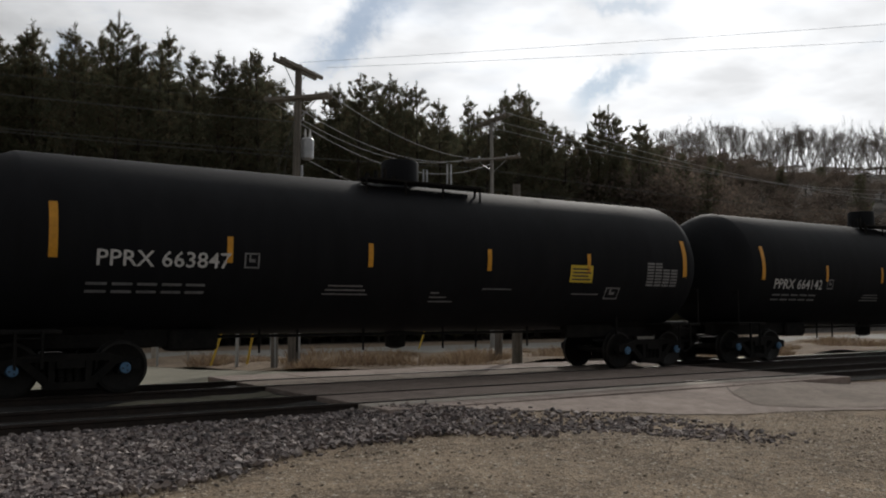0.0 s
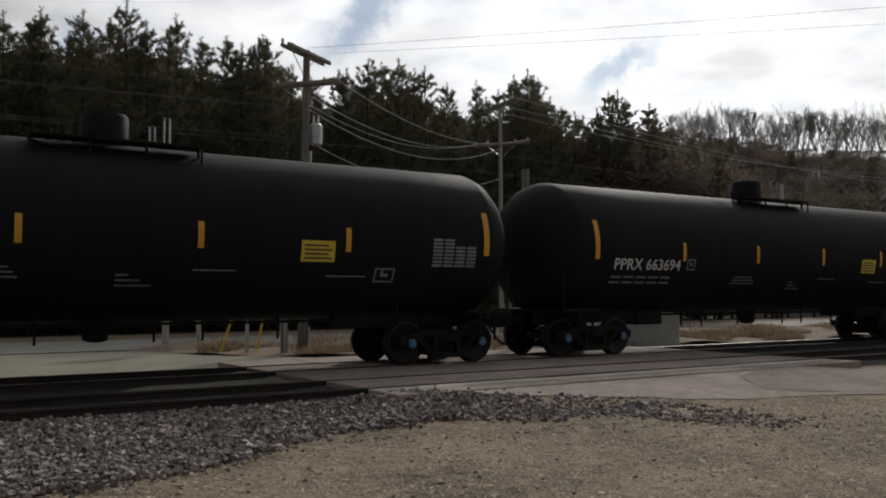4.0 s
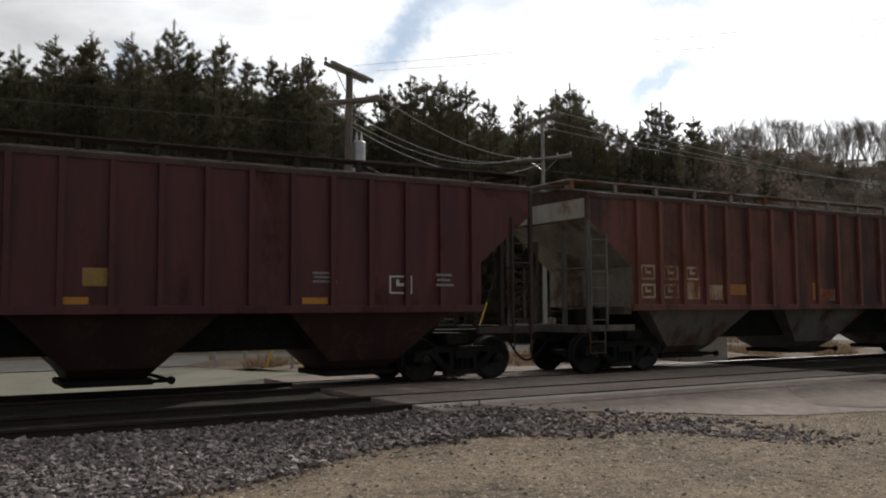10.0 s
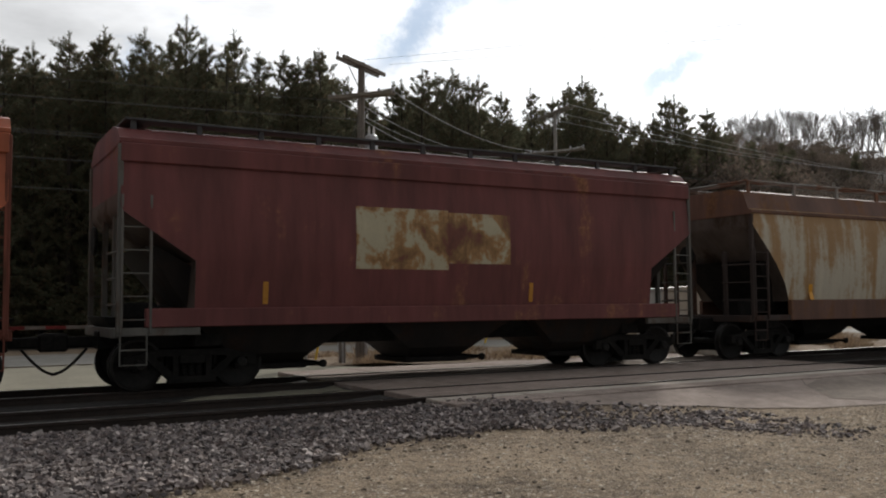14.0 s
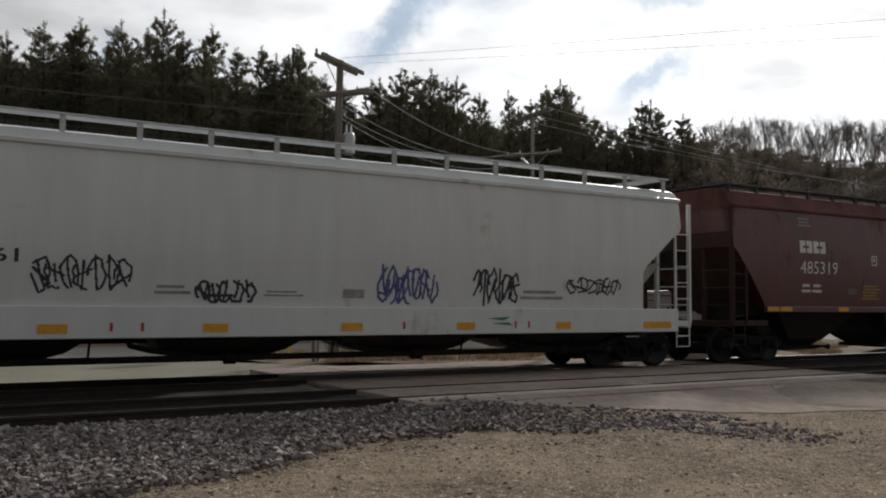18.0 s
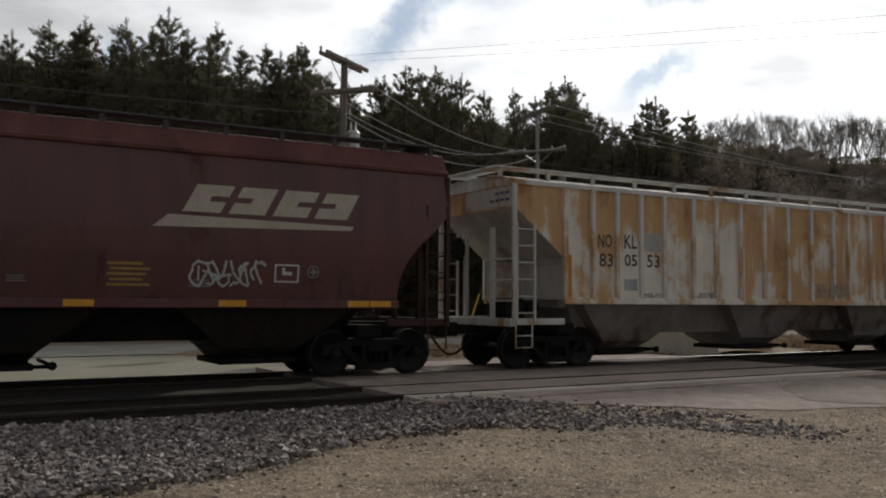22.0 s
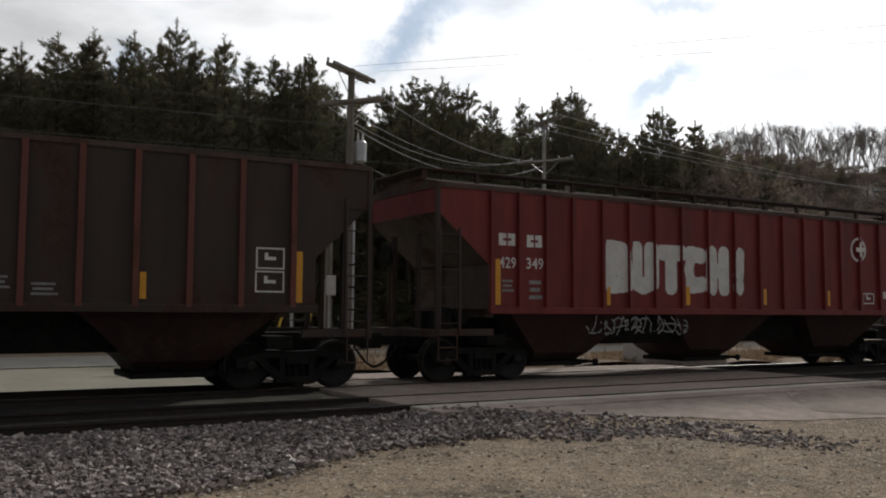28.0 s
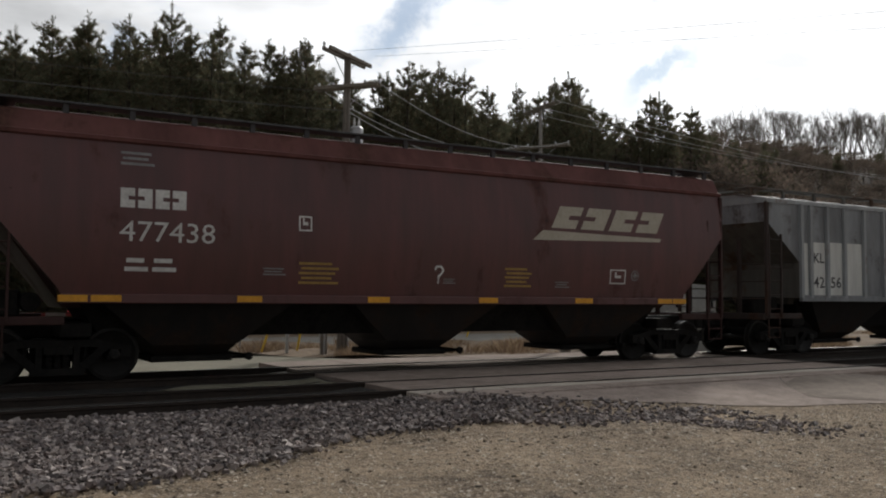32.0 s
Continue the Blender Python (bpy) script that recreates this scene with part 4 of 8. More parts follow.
def build_woods():
    rng = random.Random(11)
    pines = [pine_meshes(k, 16.0, rng.uniform(1.9, 2.7), rng.uniform(0.06, 0.12), 0.85, 12, rng.uniform(0.42, 0.6)) for k in range(7)]
    deep = [pine_meshes(40 + k, 16.0, 2.7, 0.1, 2.3, 4, 0.7) for k in range(3)]
    sky_az, sky_el = [a for a, _ in PINE_TIPS], [e for _, e in PINE_TIPS]

    def raise_pine(kind, x, y, el, wide, label, group):
        k = (EYE + math.hypot(x, y) * math.tan(radians(el)) - ground_z(x, y)) / 16.25
        plant("pine_tree", rng.choice(kind), x, y, rng.uniform(0, 360), (wide * rng.uniform(0.85, 1.12), wide * rng.uniform(0.85, 1.12), k), label, group)

    # the front row, by the bearing and height of its tips
    for az, el in PINE_TIPS:
        y = 45 + rng.uniform(-1.5, 2.5)
        raise_pine(pines, y * math.tan(radians(az)), y, el, 0.95, "tall dark green pine at the edge of the wood", "pines of the wood edge")
    # a second row in its gaps
    x = -3.0
    while x < 55:
        y = 49.5 + rng.uniform(-1.2, 1.5)
        el = np.interp(math.degrees(math.atan2(x, y)), sky_az, sky_el) - rng.uniform(0.3, 1.5)
        raise_pine(pines, x, y, el, 1.0, "dark green pine at the edge of the wood", "pines of the wood edge")
        x += rng.uniform(1.3, 2.1)
    # behind them the wood closes up
    for row in range(5):
        x = -16.0 + row
        while x < 54:
            y = 54 + row * 5.0 + rng.uniform(-1.5, 1.5)
            el = np.interp(math.degrees(math.atan2(x, y)), sky_az, sky_el) - rng.uniform(1.5, 3.4)
            raise_pine(deep, x, y, el, 1.2, "dark pine deep in the wood", "pines inside the wood")
            x += rng.uniform(1.9, 3.0)
    # young trees, added to stand in for the dark shade below the crowns
    x = -14.0
    while x < 62:
        y = 42.6 + rng.uniform(-0.8, 1.5)
        k = rng.uniform(0.13, 0.24)
        plant("pine_tree", rng.choice(deep), x, y, rng.uniform(0, 360), (k * 2.4, k * 2.4, k), "dark bushy young pine added to fill gaps at the wood edge", "young pines of the wood edge")
        x += rng.uniform(0.8, 1.3)
    browns = [bare_meshes(70 + k, 10.0, 9) for k in range(3)]
    # leafy brown trees stand among the last pines towards the hill
    for k in range(26):
        az, far = 39.6 + k * 0.4 + rng.uniform(-0.2, 0.2), rng.uniform(62, 84)
        x, y = far * math.sin(radians(az)), far * math.cos(radians(az))
        el = np.interp(az, (39, 41.5, 44, 46, 50.5), (11.6, 11.0, 11.6, 11.2, 9.4)) - rng.uniform(0.0, 0.9)
        t = (EYE + far * math.tan(radians(el)) - ground_z(x, y)) / 11.2
        plant("oak_tree", rng.choice(browns), x, y, rng.uniform(0, 360), (t * 0.95, t * 0.95, t), "brown-leaved winter tree beside the pines", "brown trees on the hillside")
    bares = [bare_meshes(80 + k, 11.0) for k in range(4)]
    # the wooded hillside beyond: a brown thicket below, bare trees along the crest
    brow_az, brow_el = (41, 43, 46, 48.4, 51.5, 54.8, 57.9, 64), (10.2, 11.0, 11.3, 10.4, 9.8, 9.0, 8.4, 7.8)
    for _ in range(320):
        az, far = rng.uniform(41, 61), rng.uniform(80, 222)
        x, y = far * math.sin(radians(az)), far * math.cos(radians(az))
        if y < 43:
            continue
        brow = np.interp(az, brow_az, brow_el) + rng.uniform(-0.7, 0.15)
        room = EYE + far * math.tan(radians(brow)) - ground_z(x, y)
        tall = min(room, rng.uniform(7.0, 11.0))
        if tall < 2.0:
            tall = 2.0
        if rng.random() < 0.16 and far < 170:
            k = tall / 16.2
            plant("pine_tree", rng.choice(deep), x, y, rng.uniform(0, 360), (max(k, 0.6), max(k, 0.6), k), "dark pine on the hillside", "pines on the hillside")
        else:
            k, w = tall / 11.5, max(tall / 11.5, 0.55) * rng.uniform(1.25, 1.65)
            plant("oak_tree", rng.choice(browns), x, y, rng.uniform(0, 360), (w, w, k), "brown-leaved winter tree on the hillside", "brown trees on the hillside")
    for k in range(70):
        az = 44.8 + k * 0.25 + rng.uniform(-0.12, 0.12)
        far = rng.uniform(215, 255)
        x, y = far * math.sin(radians(az)), far * math.cos(radians(az))
        s = rng.uniform(0.85, 1.2)
        plant("bare_tree", rng.choice(bares), x, y, rng.uniform(0, 360), (s, s, s), "leafless grey tree on the hill crest", "bare trees on the crest")


PINE_TIPS = [(2.0, 14.6), (3.4, 15.2), (4.9, 15.4), (6.9, 16.2), (8.1, 16.0), (9.0, 16.5), (10.1, 15.4), (11.2, 16.8), (12.4, 16.4), (13.5, 17.8), (14.9, 16.3), (15.8, 16.1), (16.7, 16.9), (18.0, 15.7), (19.5, 15.9), (20.4, 15.6), (21.5, 15.9), (22.2, 16.1), (23.4, 14.4),
             (24.8, 13.9), (26.3, 14.2), (27.2, 14.4), (28.3, 15.0), (29.4, 14.6), (30.3, 15.1), (31.4, 14.5), (32.3, 14.5), (33.8, 13.5), (35.6, 13.7), (36.6, 13.0), (38.0, 14.0), (38.7, 14.4), (39.6, 13.8), (40.4, 12.6), (41.0, 11.9), (41.7, 11.5), (42.4, 11.4), (43.1, 11.8), (43.8, 12.7), (44.6, 12.9), (45.3, 12.2), (46.2, 11.8), (47.0, 11.2), (48.0, 10.4), (49.2, 9.7), (50.5, 9.1)]
build_woods()


# ---- poles, wires, signs and the signal cabinet ----
def utility_pole(x, y, top, lean=0.0, arms=(), radius=0.14, label="", wood=POLE_WOOD):
    z0 = ground_z(x, y)
    pole = thing("utility_pole", pose(x, y, z0, 0, lean, 0), label, "utility pole")
    bm = bmesh.new()
    tube(bm, (0, 0, -0.2), (0, 0, top - z0), radius, 10, radius * 0.7)
    part("shaft", bm, wood, pole, smooth=True)
    for dz, half, turn, double in arms:
        for side in ((-0.12, 0.12) if double else (0.12,)):
            bm = bmesh.new()
            soft_box(bm, -half, half, side - 0.045, side + 0.045, -0.06, 0.06, 0.012)
            arm = part("crossarm", bm, ARM_WOOD, pole, at=pose(0, 0, top - z0 - dz, 0, 0, turn))
            if side > 0:
                for k in (-0.95, -0.5, 0.5, 0.95):
                    bm = bmesh.new()
                    lathe(bm, [(0, 0.02), (0.06, 0.05), (0.12, 0.045), (0.16, 0.02)], 8, "z", (k * half, side, 0.06))
                    part("insulator", bm, GALV, arm)
        bm = bmesh.new()
        for s in (-1, 1):
            tube(bm, (s * half * 0.5, 0.12, -0.05), (0, 0.12, -0.6), 0.015, 4)
        part("arm_brace", bm, GALV, pole, at=pose(0, 0, top - z0 - dz, 0, 0, turn))
    return pole, z0


def wire(points, sag, material=CABLE, r=0.012, name="overhead_wire", label="thin overhead line between poles"):
    bm = bmesh.new()
    for a, b in zip(points, points[1:]):
        a, b = Vector(a), Vector(b)
        run = [a.lerp(b, k / 14) - Vector((0, 0, sag * 4 * (k / 14) * (1 - k / 14))) for k in range(15)]
        pipe(bm, run, r, 4)
    whole(name, bm, material, label, "cable")


P1, P2, P3 = (11.35, 25.1), (24.9, 33.0), (16.3, 20.4)
pole, base = utility_pole(*P1, 9.05, 0.6, [(0.12, 1.2, 33, True), (1.05, 1.1, -51, True)], 0.15, "weathered wooden utility pole with two crossarms and a transformer")
bm = bmesh.new()
lathe(bm, [(0, 0.14), (0.04, 0.2), (0.62, 0.2), (0.68, 0.15), (0.7, 0.05)], 14, "z")
can = part("transformer", bm, GALV, pole, "grey can transformer", True, pose(0.36, 0.02, 6.42))
bm = bmesh.new()
tube(bm, (0.16, -0.1, -0.1), (0.13, -0.09, 6.2), 0.05, 8)
part("conduit", bm, GALV, pole, "grey conduit", True)
for k in (-0.08, 0.08):
    bm = bmesh.new()
    lathe(bm, [(0.68, 0.03), (0.78, 0.045), (0.86, 0.03), (0.95, 0.02)], 8, "z", (k, 0, 0))
    part("bushing", bm, SIGN_WHITE, can)
utility_pole(*P2, 10.45, 0, [(0.15, 1.5, 81, True), (1.95, 1.4, -61, True)], 0.11, "bleached wooden utility pole with two crossarms beside the highway", PALE_WOOD)
utility_pole(*P3, 5.15, 0, (), 0.16, "pale wooden stub pole beside the track")


def arm_point(p, top, dz, half, turn, k):
    return (p[0] + k * half * math.cos(radians(turn)), p[1] + k * half * math.sin(radians(turn)), top - dz + 0.12)


for k in (-0.95, -0.5, 0.95):
    a, b = arm_point(P1, 9.05, 1.05, 1.1, -51, k), arm_point(P2, 10.45, 1.95, 1.4, -61, k)
    wire([a, b], 0.9, WIRE_BRIGHT, 0.014)
wire([(P1[0], P1[1], 7.3), (P2[0], P2[1], 8.3)], 1.0, WIRE_BRIGHT, 0.016)
wire([(P1[0], P1[1], 6.3), (P2[0], P2[1], 6.9)], 0.9, WIRE_BRIGHT, 0.014)
for k in (-0.95, 0.1, 0.95):
    wire([arm_point(P2, 10.45, 0.15, 1.5, 81, k), (95, 48 + 2 * k, 13.5 + k)], 1.2, WIRE_BRIGHT, 0.014)
wire([(11.45, 25.05, 9.12), (33.0, 1.15, 9.12)], 0.1, WIRE, 0.0045)
wire([(12.35, 25.0, 9.08), (36.5, 0.85, 9.08)], 0.1, WIRE, 0.0045)
for x, z0, z1, r in ((-30, 7.3, 7.24, 0.013), (-30, 7.8, 7.78, 0.007), (-32, 6.6, 6.3, 0.009)):
    wire([(x, 25.4, z0), (P1[0], P1[1], z1)], 0.4, WIRE, r)
for y, z in ((34, 8.2), (34.6, 7.4), (35.2, 6.4)):
    wire([(-30, y, z + 0.5), (P2[0], y, z), (110, y + 8, z + 2.5)], 0.8, WIRE, 0.014)


def guy(top, foot, name="guy_wire"):
    g = thing(name, pose(0, 0, 0), "steel guy wire with a yellow plastic guard at its foot", "guy wire", "guy wires")
    bm = bmesh.new()
    tube(bm, top, foot, 0.008, 4)
    part("strand", bm, WIRE, g)
    bm = bmesh.new()
    t, f = Vector(top), Vector(foot)
    d = (t - f).normalized()
    tube(bm, f + d * 0.1, f + d * 2.3, 0.035, 6)
    part("guard", bm, YELLOW, g, "yellow guard")


for foot in ((9.1, 26.0), (10.25, 26.0)):
    guy((P1[0], P1[1], 7.4), (*foot, ground_z(*foot)))
guy((P2[0], P2[1], 9.9), (20.6, 32.6, ground_z(20.6, 32.6)))


def build_brush():
    """Low dry weeds and brambles on the verge."""
    rng, kinds = random.Random(23), []
    for k in range(3):
        verts, faces = [], []
        for _ in range(260):
            a, r = rng.random() * 6.3, rng.random() ** 0.6 * 0.55
            p = Vector((r * math.cos(a) * 1.5, r * math.sin(a), -0.05))
            lean = Vector((math.cos(a) * rng.uniform(0, 0.35) + rng.gauss(0, 0.16), math.sin(a) * 0.25 + rng.gauss(0, 0.12), rng.uniform(0.16, 0.5) * (1.2 - r)))
            w = Vector((rng.gauss(0, 1), rng.gauss(0, 1), 0)).normalized() * rng.uniform(0.006, 0.016)
            m = p + lean * 0.6 + Vector((0, 0, 0.06))
            i = len(verts)
            verts += [p - w, p + w, m + w * 0.8, m - w * 0.8, p + lean]
            faces += [(i, i + 1, i + 2, i + 3), (i + 3, i + 2, i + 4)]
        me = bpy.data.meshes.new("dry_brush")
        me.from_pydata(verts, [], faces)
        me.materials.append(BRUSH)
        kinds.append(me)
    for _ in range(110):
        x, y = rng.uniform(9, 46), rng.uniform(20.9, 28.5)
        if inside(x, y, VERGE):
            ob = new("dry_brush", rng.choice(kinds))
            k = rng.uniform(0.6, 1.3)
            ob.matrix_basis = Matrix.LocRotScale((x, y, ground_z(x, y) + 0.05), Euler((0, 0, rng.random() * 6.3)), (k, k, k * rng.uniform(0.7, 1.1)))
            tagged(ob, "low clump of dry brown weeds on the verge", "weeds", "dry weeds on the verge")


build_brush()


def post(x, y, height, r, material, label, name="post", square=False):
    bm = bmesh.new()
    if square:
        soft_box(bm, -r, r, -r, r, -0.3, height, 0.015)
    else:
        tube(bm, (0, 0, -0.3), (0, 0, height), r, 10, r * 0.95)
    return whole(name, bm, material, label, "post", m=pose(x, y, ground_z(x, y)), smooth=not square)


post(8.6, 30.0, 1.0, 0.09, CONCRETE, "short pale bollard at the yard corner", "bollard")
post(10.2, 31.4, 1.0, 0.09, CONCRETE, "short pale bollard at the yard corner", "bollard")
post(18.3, 23.9, 1.5, 0.14, POLE_WOOD, "brown wooden post in the verge")
post(9.79, 25.6, 4.3, 0.05, GALV, "thin grey service post beside the pole")


meter = thing("meter_post", pose(10.77, 25.1, ground_z(10.77, 25.1)), "dark wooden service post with a pale meter box", "post")
bm = bmesh.new()
tube(bm, (0, 0, -0.3), (0, 0, 4.6), 0.11, 10, 0.1)
part("shaft", bm, POLE_WOOD, meter, smooth=True)
bm = bmesh.new()
soft_box(bm, -0.14, 0.14, -0.24, -0.1, 2.25, 2.85, 0.02)
part("meter_box", bm, SILVER_PAINT, meter, "pale grey meter box")
bm = bmesh.new()
tube(bm, (-0.05, -0.16, -0.2), (-0.05, -0.16, 2.3), 0.03, 6)
part("conduit", bm, GALV, meter)


def crossing_gate(tip_x, y, mast_x):
    z0 = ground_z(mast_x, y)
    gate = thing("crossing_gate", pose(0, y, 0), "lowered red and white crossing gate arm with a lit red lamp", "crossing gate")
    bm = bmesh.new()
    tube(bm, (mast_x, 0.25, z0 - 0.2), (mast_x, 0.25, 3.6), 0.07, 10)
    soft_box(bm, mast_x - 0.25, mast_x + 0.25, 0.0, 0.45, z0 - 0.1, z0 + 0.3, 0.03)
    part("mast", bm, GALV, gate)
    bm = bmesh.new()
    soft_box(bm, mast_x - 0.3, mast_x + 0.3, -0.12, 0.12, 0.85, 1.3, 0.03)
    soft_box(bm, mast_x - 1.3, mast_x - 0.2, -0.06, 0.06, 0.98, 1.14, 0.02)
    part("mechanism", bm, GALV, gate)
    x, k = tip_x, 0
    while x > mast_x + 0.3:
        bm = bmesh.new()
        w = 0.4
        box(bm, max(x - w, mast_x + 0.3), x, -0.015, 0.015, 1.02, 1.09)
        part("arm_stripe", bm, GATE_PALE if k % 2 else GATE_RED, gate, "white stripe" if k % 2 else "red stripe")
        x, k = x - w, k + 1
    for x in (tip_x - 0.3, tip_x - 3.0):
        bm = bmesh.new()
        lathe(bm, [(1.1, 0.03), (1.12, 0.055), (1.19, 0.055), (1.22, 0.03)], 10, "z", (x, 0, 0))
        part("lamp", bm, LAMP_RED, gate, "glowing red lamp", True)


# Stripe colours are toned down: a greyed white and a dark red.
GATE_PALE = grained("greyed_white_stripe", (0.16, 0.16, 0.15), (0.28, 0.27, 0.26), 2.0, 0.6)
GATE_RED = grained("dark_red_stripe", (0.14, 0.02, 0.02), (0.24, 0.03, 0.03), 2.0, 0.6)
LAMP_RED, lamp_shader = blank("lit_red_lens", (0.6, 0.01, 0.02), 0.3)
lamp_shader.inputs["Emission Color"].default_value = (1.0, 0.02, 0.05, 1)
lamp_shader.inputs["Emission Strength"].default_value = 0.9
crossing_gate(3.24, 20.5, -5.0)


def road_sign(x, y, z, plates, turn, label):
    z0 = ground_z(x, y)
    sign = thing("road_sign", pose(x, y, z0, 0, 0, turn), label, "road sign")
    bm = bmesh.new()
    box(bm, -0.03, 0.03, -0.02, 0.02, -0.2, z - z0)
    part("post", bm, GALV, sign)
    for build in plates:
        build(sign, z - z0)


def stop_plate(sign, z):
    bm = bmesh.new()
    prism(bm, [(0.41 * math.cos(radians(22.5 + 45 * k)), 0.41 * math.sin(radians(22.5 + 45 * k))) for k in range(8)], -0.032, -0.028)
    rim = part("rim", bm, SIGN_WHITE, sign, at=pose(0, 0, z - 0.38))
    bm = bmesh.new()
    prism(bm, [(0.385 * math.cos(radians(22.5 + 45 * k)), 0.385 * math.sin(radians(22.5 + 45 * k))) for k in range(8)], -0.038, -0.033)
    face = part("face", bm, SIGN_RED, sign, "red stop face", at=pose(0, 0, z - 0.38))
    lettering("STOP", 0.24, SIGN_WHITE, face, -0.28, -0.12, lambda x, z: -0.039, 0.56)


def route_plates(sign, z):
    for k, (text, dz) in enumerate((("35", 0.3), ("", 0.91))):
        bm = bmesh.new()
        soft_box(bm, -0.3, 0.3, -0.035, -0.03, z - dz - 0.3, z - dz + 0.3, 0.002)
        plate = part("plate", bm, SIGN_WHITE, sign)
        if text:
            lettering(text, 0.3, INK, plate, -0.2, z - dz - 0.15, lambda x, y: -0.036, 0.4)
        else:
            bm = bmesh.new()
            box(bm, -0.12, 0.12, -0.042, -0.037, z - dz - 0.025, z - dz + 0.025)
            for s in (-1, 1):
                prism(bm, [(s * 0.1, z - dz - 0.09), (s * 0.22, z - dz), (s * 0.1, z - dz + 0.09)], -0.042, -0.037)
            part("arrow", bm, INK, plate)


road_sign(8.1, 27.9, 2.6, [stop_plate], -12, "red octagonal stop sign on a steel post")
road_sign(9.2, 28.3, 2.99, [route_plates], -14, "white highway route marker with a double arrow")
road_sign(12.4, 29.2, 2.6, [], 0, "bare steel sign post")


def signal_cabinet():
    cab = thing("signal_cabinet", pose(21.95, 21.9, ground_z(21.95, 21.9), 0, 0, -8), "silver railway signal cabinet on a concrete base", "cabinet")
    bm = bmesh.new()
    soft_box(bm, -1.6, 1.6, -0.7, 0.7, -0.2, 1.1, 0.03)
    part("base", bm, SILVER_PAINT, cab, "pale painted base")
    bm = bmesh.new()
    soft_box(bm, -1.45, 1.45, -0.6, 0.6, 1.1, 2.15, 0.03)
    part("housing", bm, SILVER_PAINT, cab)
    bm = bmesh.new()
    prism(bm, [(-1.52, 2.15), (1.52, 2.15), (1.52, 2.22), (0, 2.3), (-1.52, 2.22)], -0.68, 0.68)
    part("roof", bm, SILVER_PAINT, cab)
    for k in (-0.72, 0.72):
        bm = bmesh.new()
        soft_box(bm, k - 0.66, k + 0.66, -0.63, -0.6, 1.16, 2.1, 0.01)
        door = part("door", bm, SILVER_PAINT, cab)
        bm = bmesh.new()
        box(bm, k + 0.48, k + 0.53, -0.68, -0.63, 1.5, 1.75)
        part("handle", bm, STEEL_DARK, door)


signal_cabinet()


# ---- railway cars: x along the car, near side at -y, rail top at z = 0 ----
W_R = 0.457


def wheelset_mesh():
    bm = bmesh.new()
    for s in (-1, 1):
        prof = [(0.70, 0.06), (0.70, 0.12), (0.715, 0.14), (0.72, 0.36), (0.69, 0.39), (0.685, W_R + 0.025), (0.71, W_R + 0.025), (0.725, W_R), (0.82, W_R - 0.006), (0.825, 0.4), (0.80, 0.37), (0.77, 0.14), (0.83, 0.12), (0.83, 0.06)]
        lathe(bm, [(s * a, r) for a, r in prof], 32)
    lathe(bm, [(-1.08, 0.075), (1.08, 0.075)], 10)
    for s in (-1, 1):
        lathe(bm, [(s * 0.98, 0.09), (s * 1.1, 0.1), (s * 1.12, 0.07)], 10)
        for k in range(3):
            a = k * 2.094
            tube(bm, (0.05 * math.cos(a), s * 1.11, 0.05 * math.sin(a)), (0.05 * math.cos(a), s * 1.14, 0.05 * math.sin(a)), 0.016, 6)
    return mesh_of(bm, "wheelset", WHEEL, smooth=True)


def side_frame_mesh():
    """Cast side frame with its two windows, spring nest and adapters."""
    bm = bmesh.new()
    top = [(-1.16, 0.42), (-1.16, 0.6), (-0.9, 0.64), (-0.62, 0.72), (0.62, 0.72), (0.9, 0.64), (1.16, 0.6), (1.16, 0.42), (1.0, 0.42), (0.99, 0.55), (0.78, 0.55), (0.52, 0.6), (-0.52, 0.6), (-0.78, 0.55), (-0.99, 0.55), (-1.0, 0.42)]
    prism(bm, top, -1.08, -0.92)
    for s in (-1, 1):
        prism(bm, [(s * 0.8, 0.57), (s * 0.66, 0.6), (s * 0.26, 0.26), (s * 0.3, 0.17), (s * 0.42, 0.2)], -1.07, -0.93)
        prism(bm, [(s * 0.24, 0.2), (s * 0.34, 0.2), (s * 0.34, 0.6), (s * 0.24, 0.6)], -1.09, -0.91)
        box(bm, s * 0.89 - 0.12, s * 0.89 + 0.12, -1.06, -0.92, 0.36, 0.44)
    prism(bm, [(-0.42, 0.14), (0.42, 0.14), (0.4, 0.25), (-0.4, 0.25)], -1.09, -0.91)
    for x in (-0.13, 0.0, 0.13):
        for k in range(4):
            lathe(bm, [(0.26 + k * 0.055, 0.05), (0.285 + k * 0.055, 0.058), (0.305 + k * 0.055, 0.05)], 8, "z", (x, -1.0, 0))
    box(bm, -0.22, 0.22, -1.12, -0.8, 0.48, 0.6)
    for s in (-1, 1):
        lathe(bm, [(-1.1, 0.09), (-1.0, 0.1)], 10, "y", (s * 0.89, 0, W_R))
    return mesh_of(bm, "side_frame", STEEL_DARK)


WHEELSET, SIDE_FRAME = wheelset_mesh(), side_frame_mesh()
AXLES = []
HUB_BLUE = blank("blue_bearing_cap", (0.09, 0.2, 0.34), 0.5)[0]


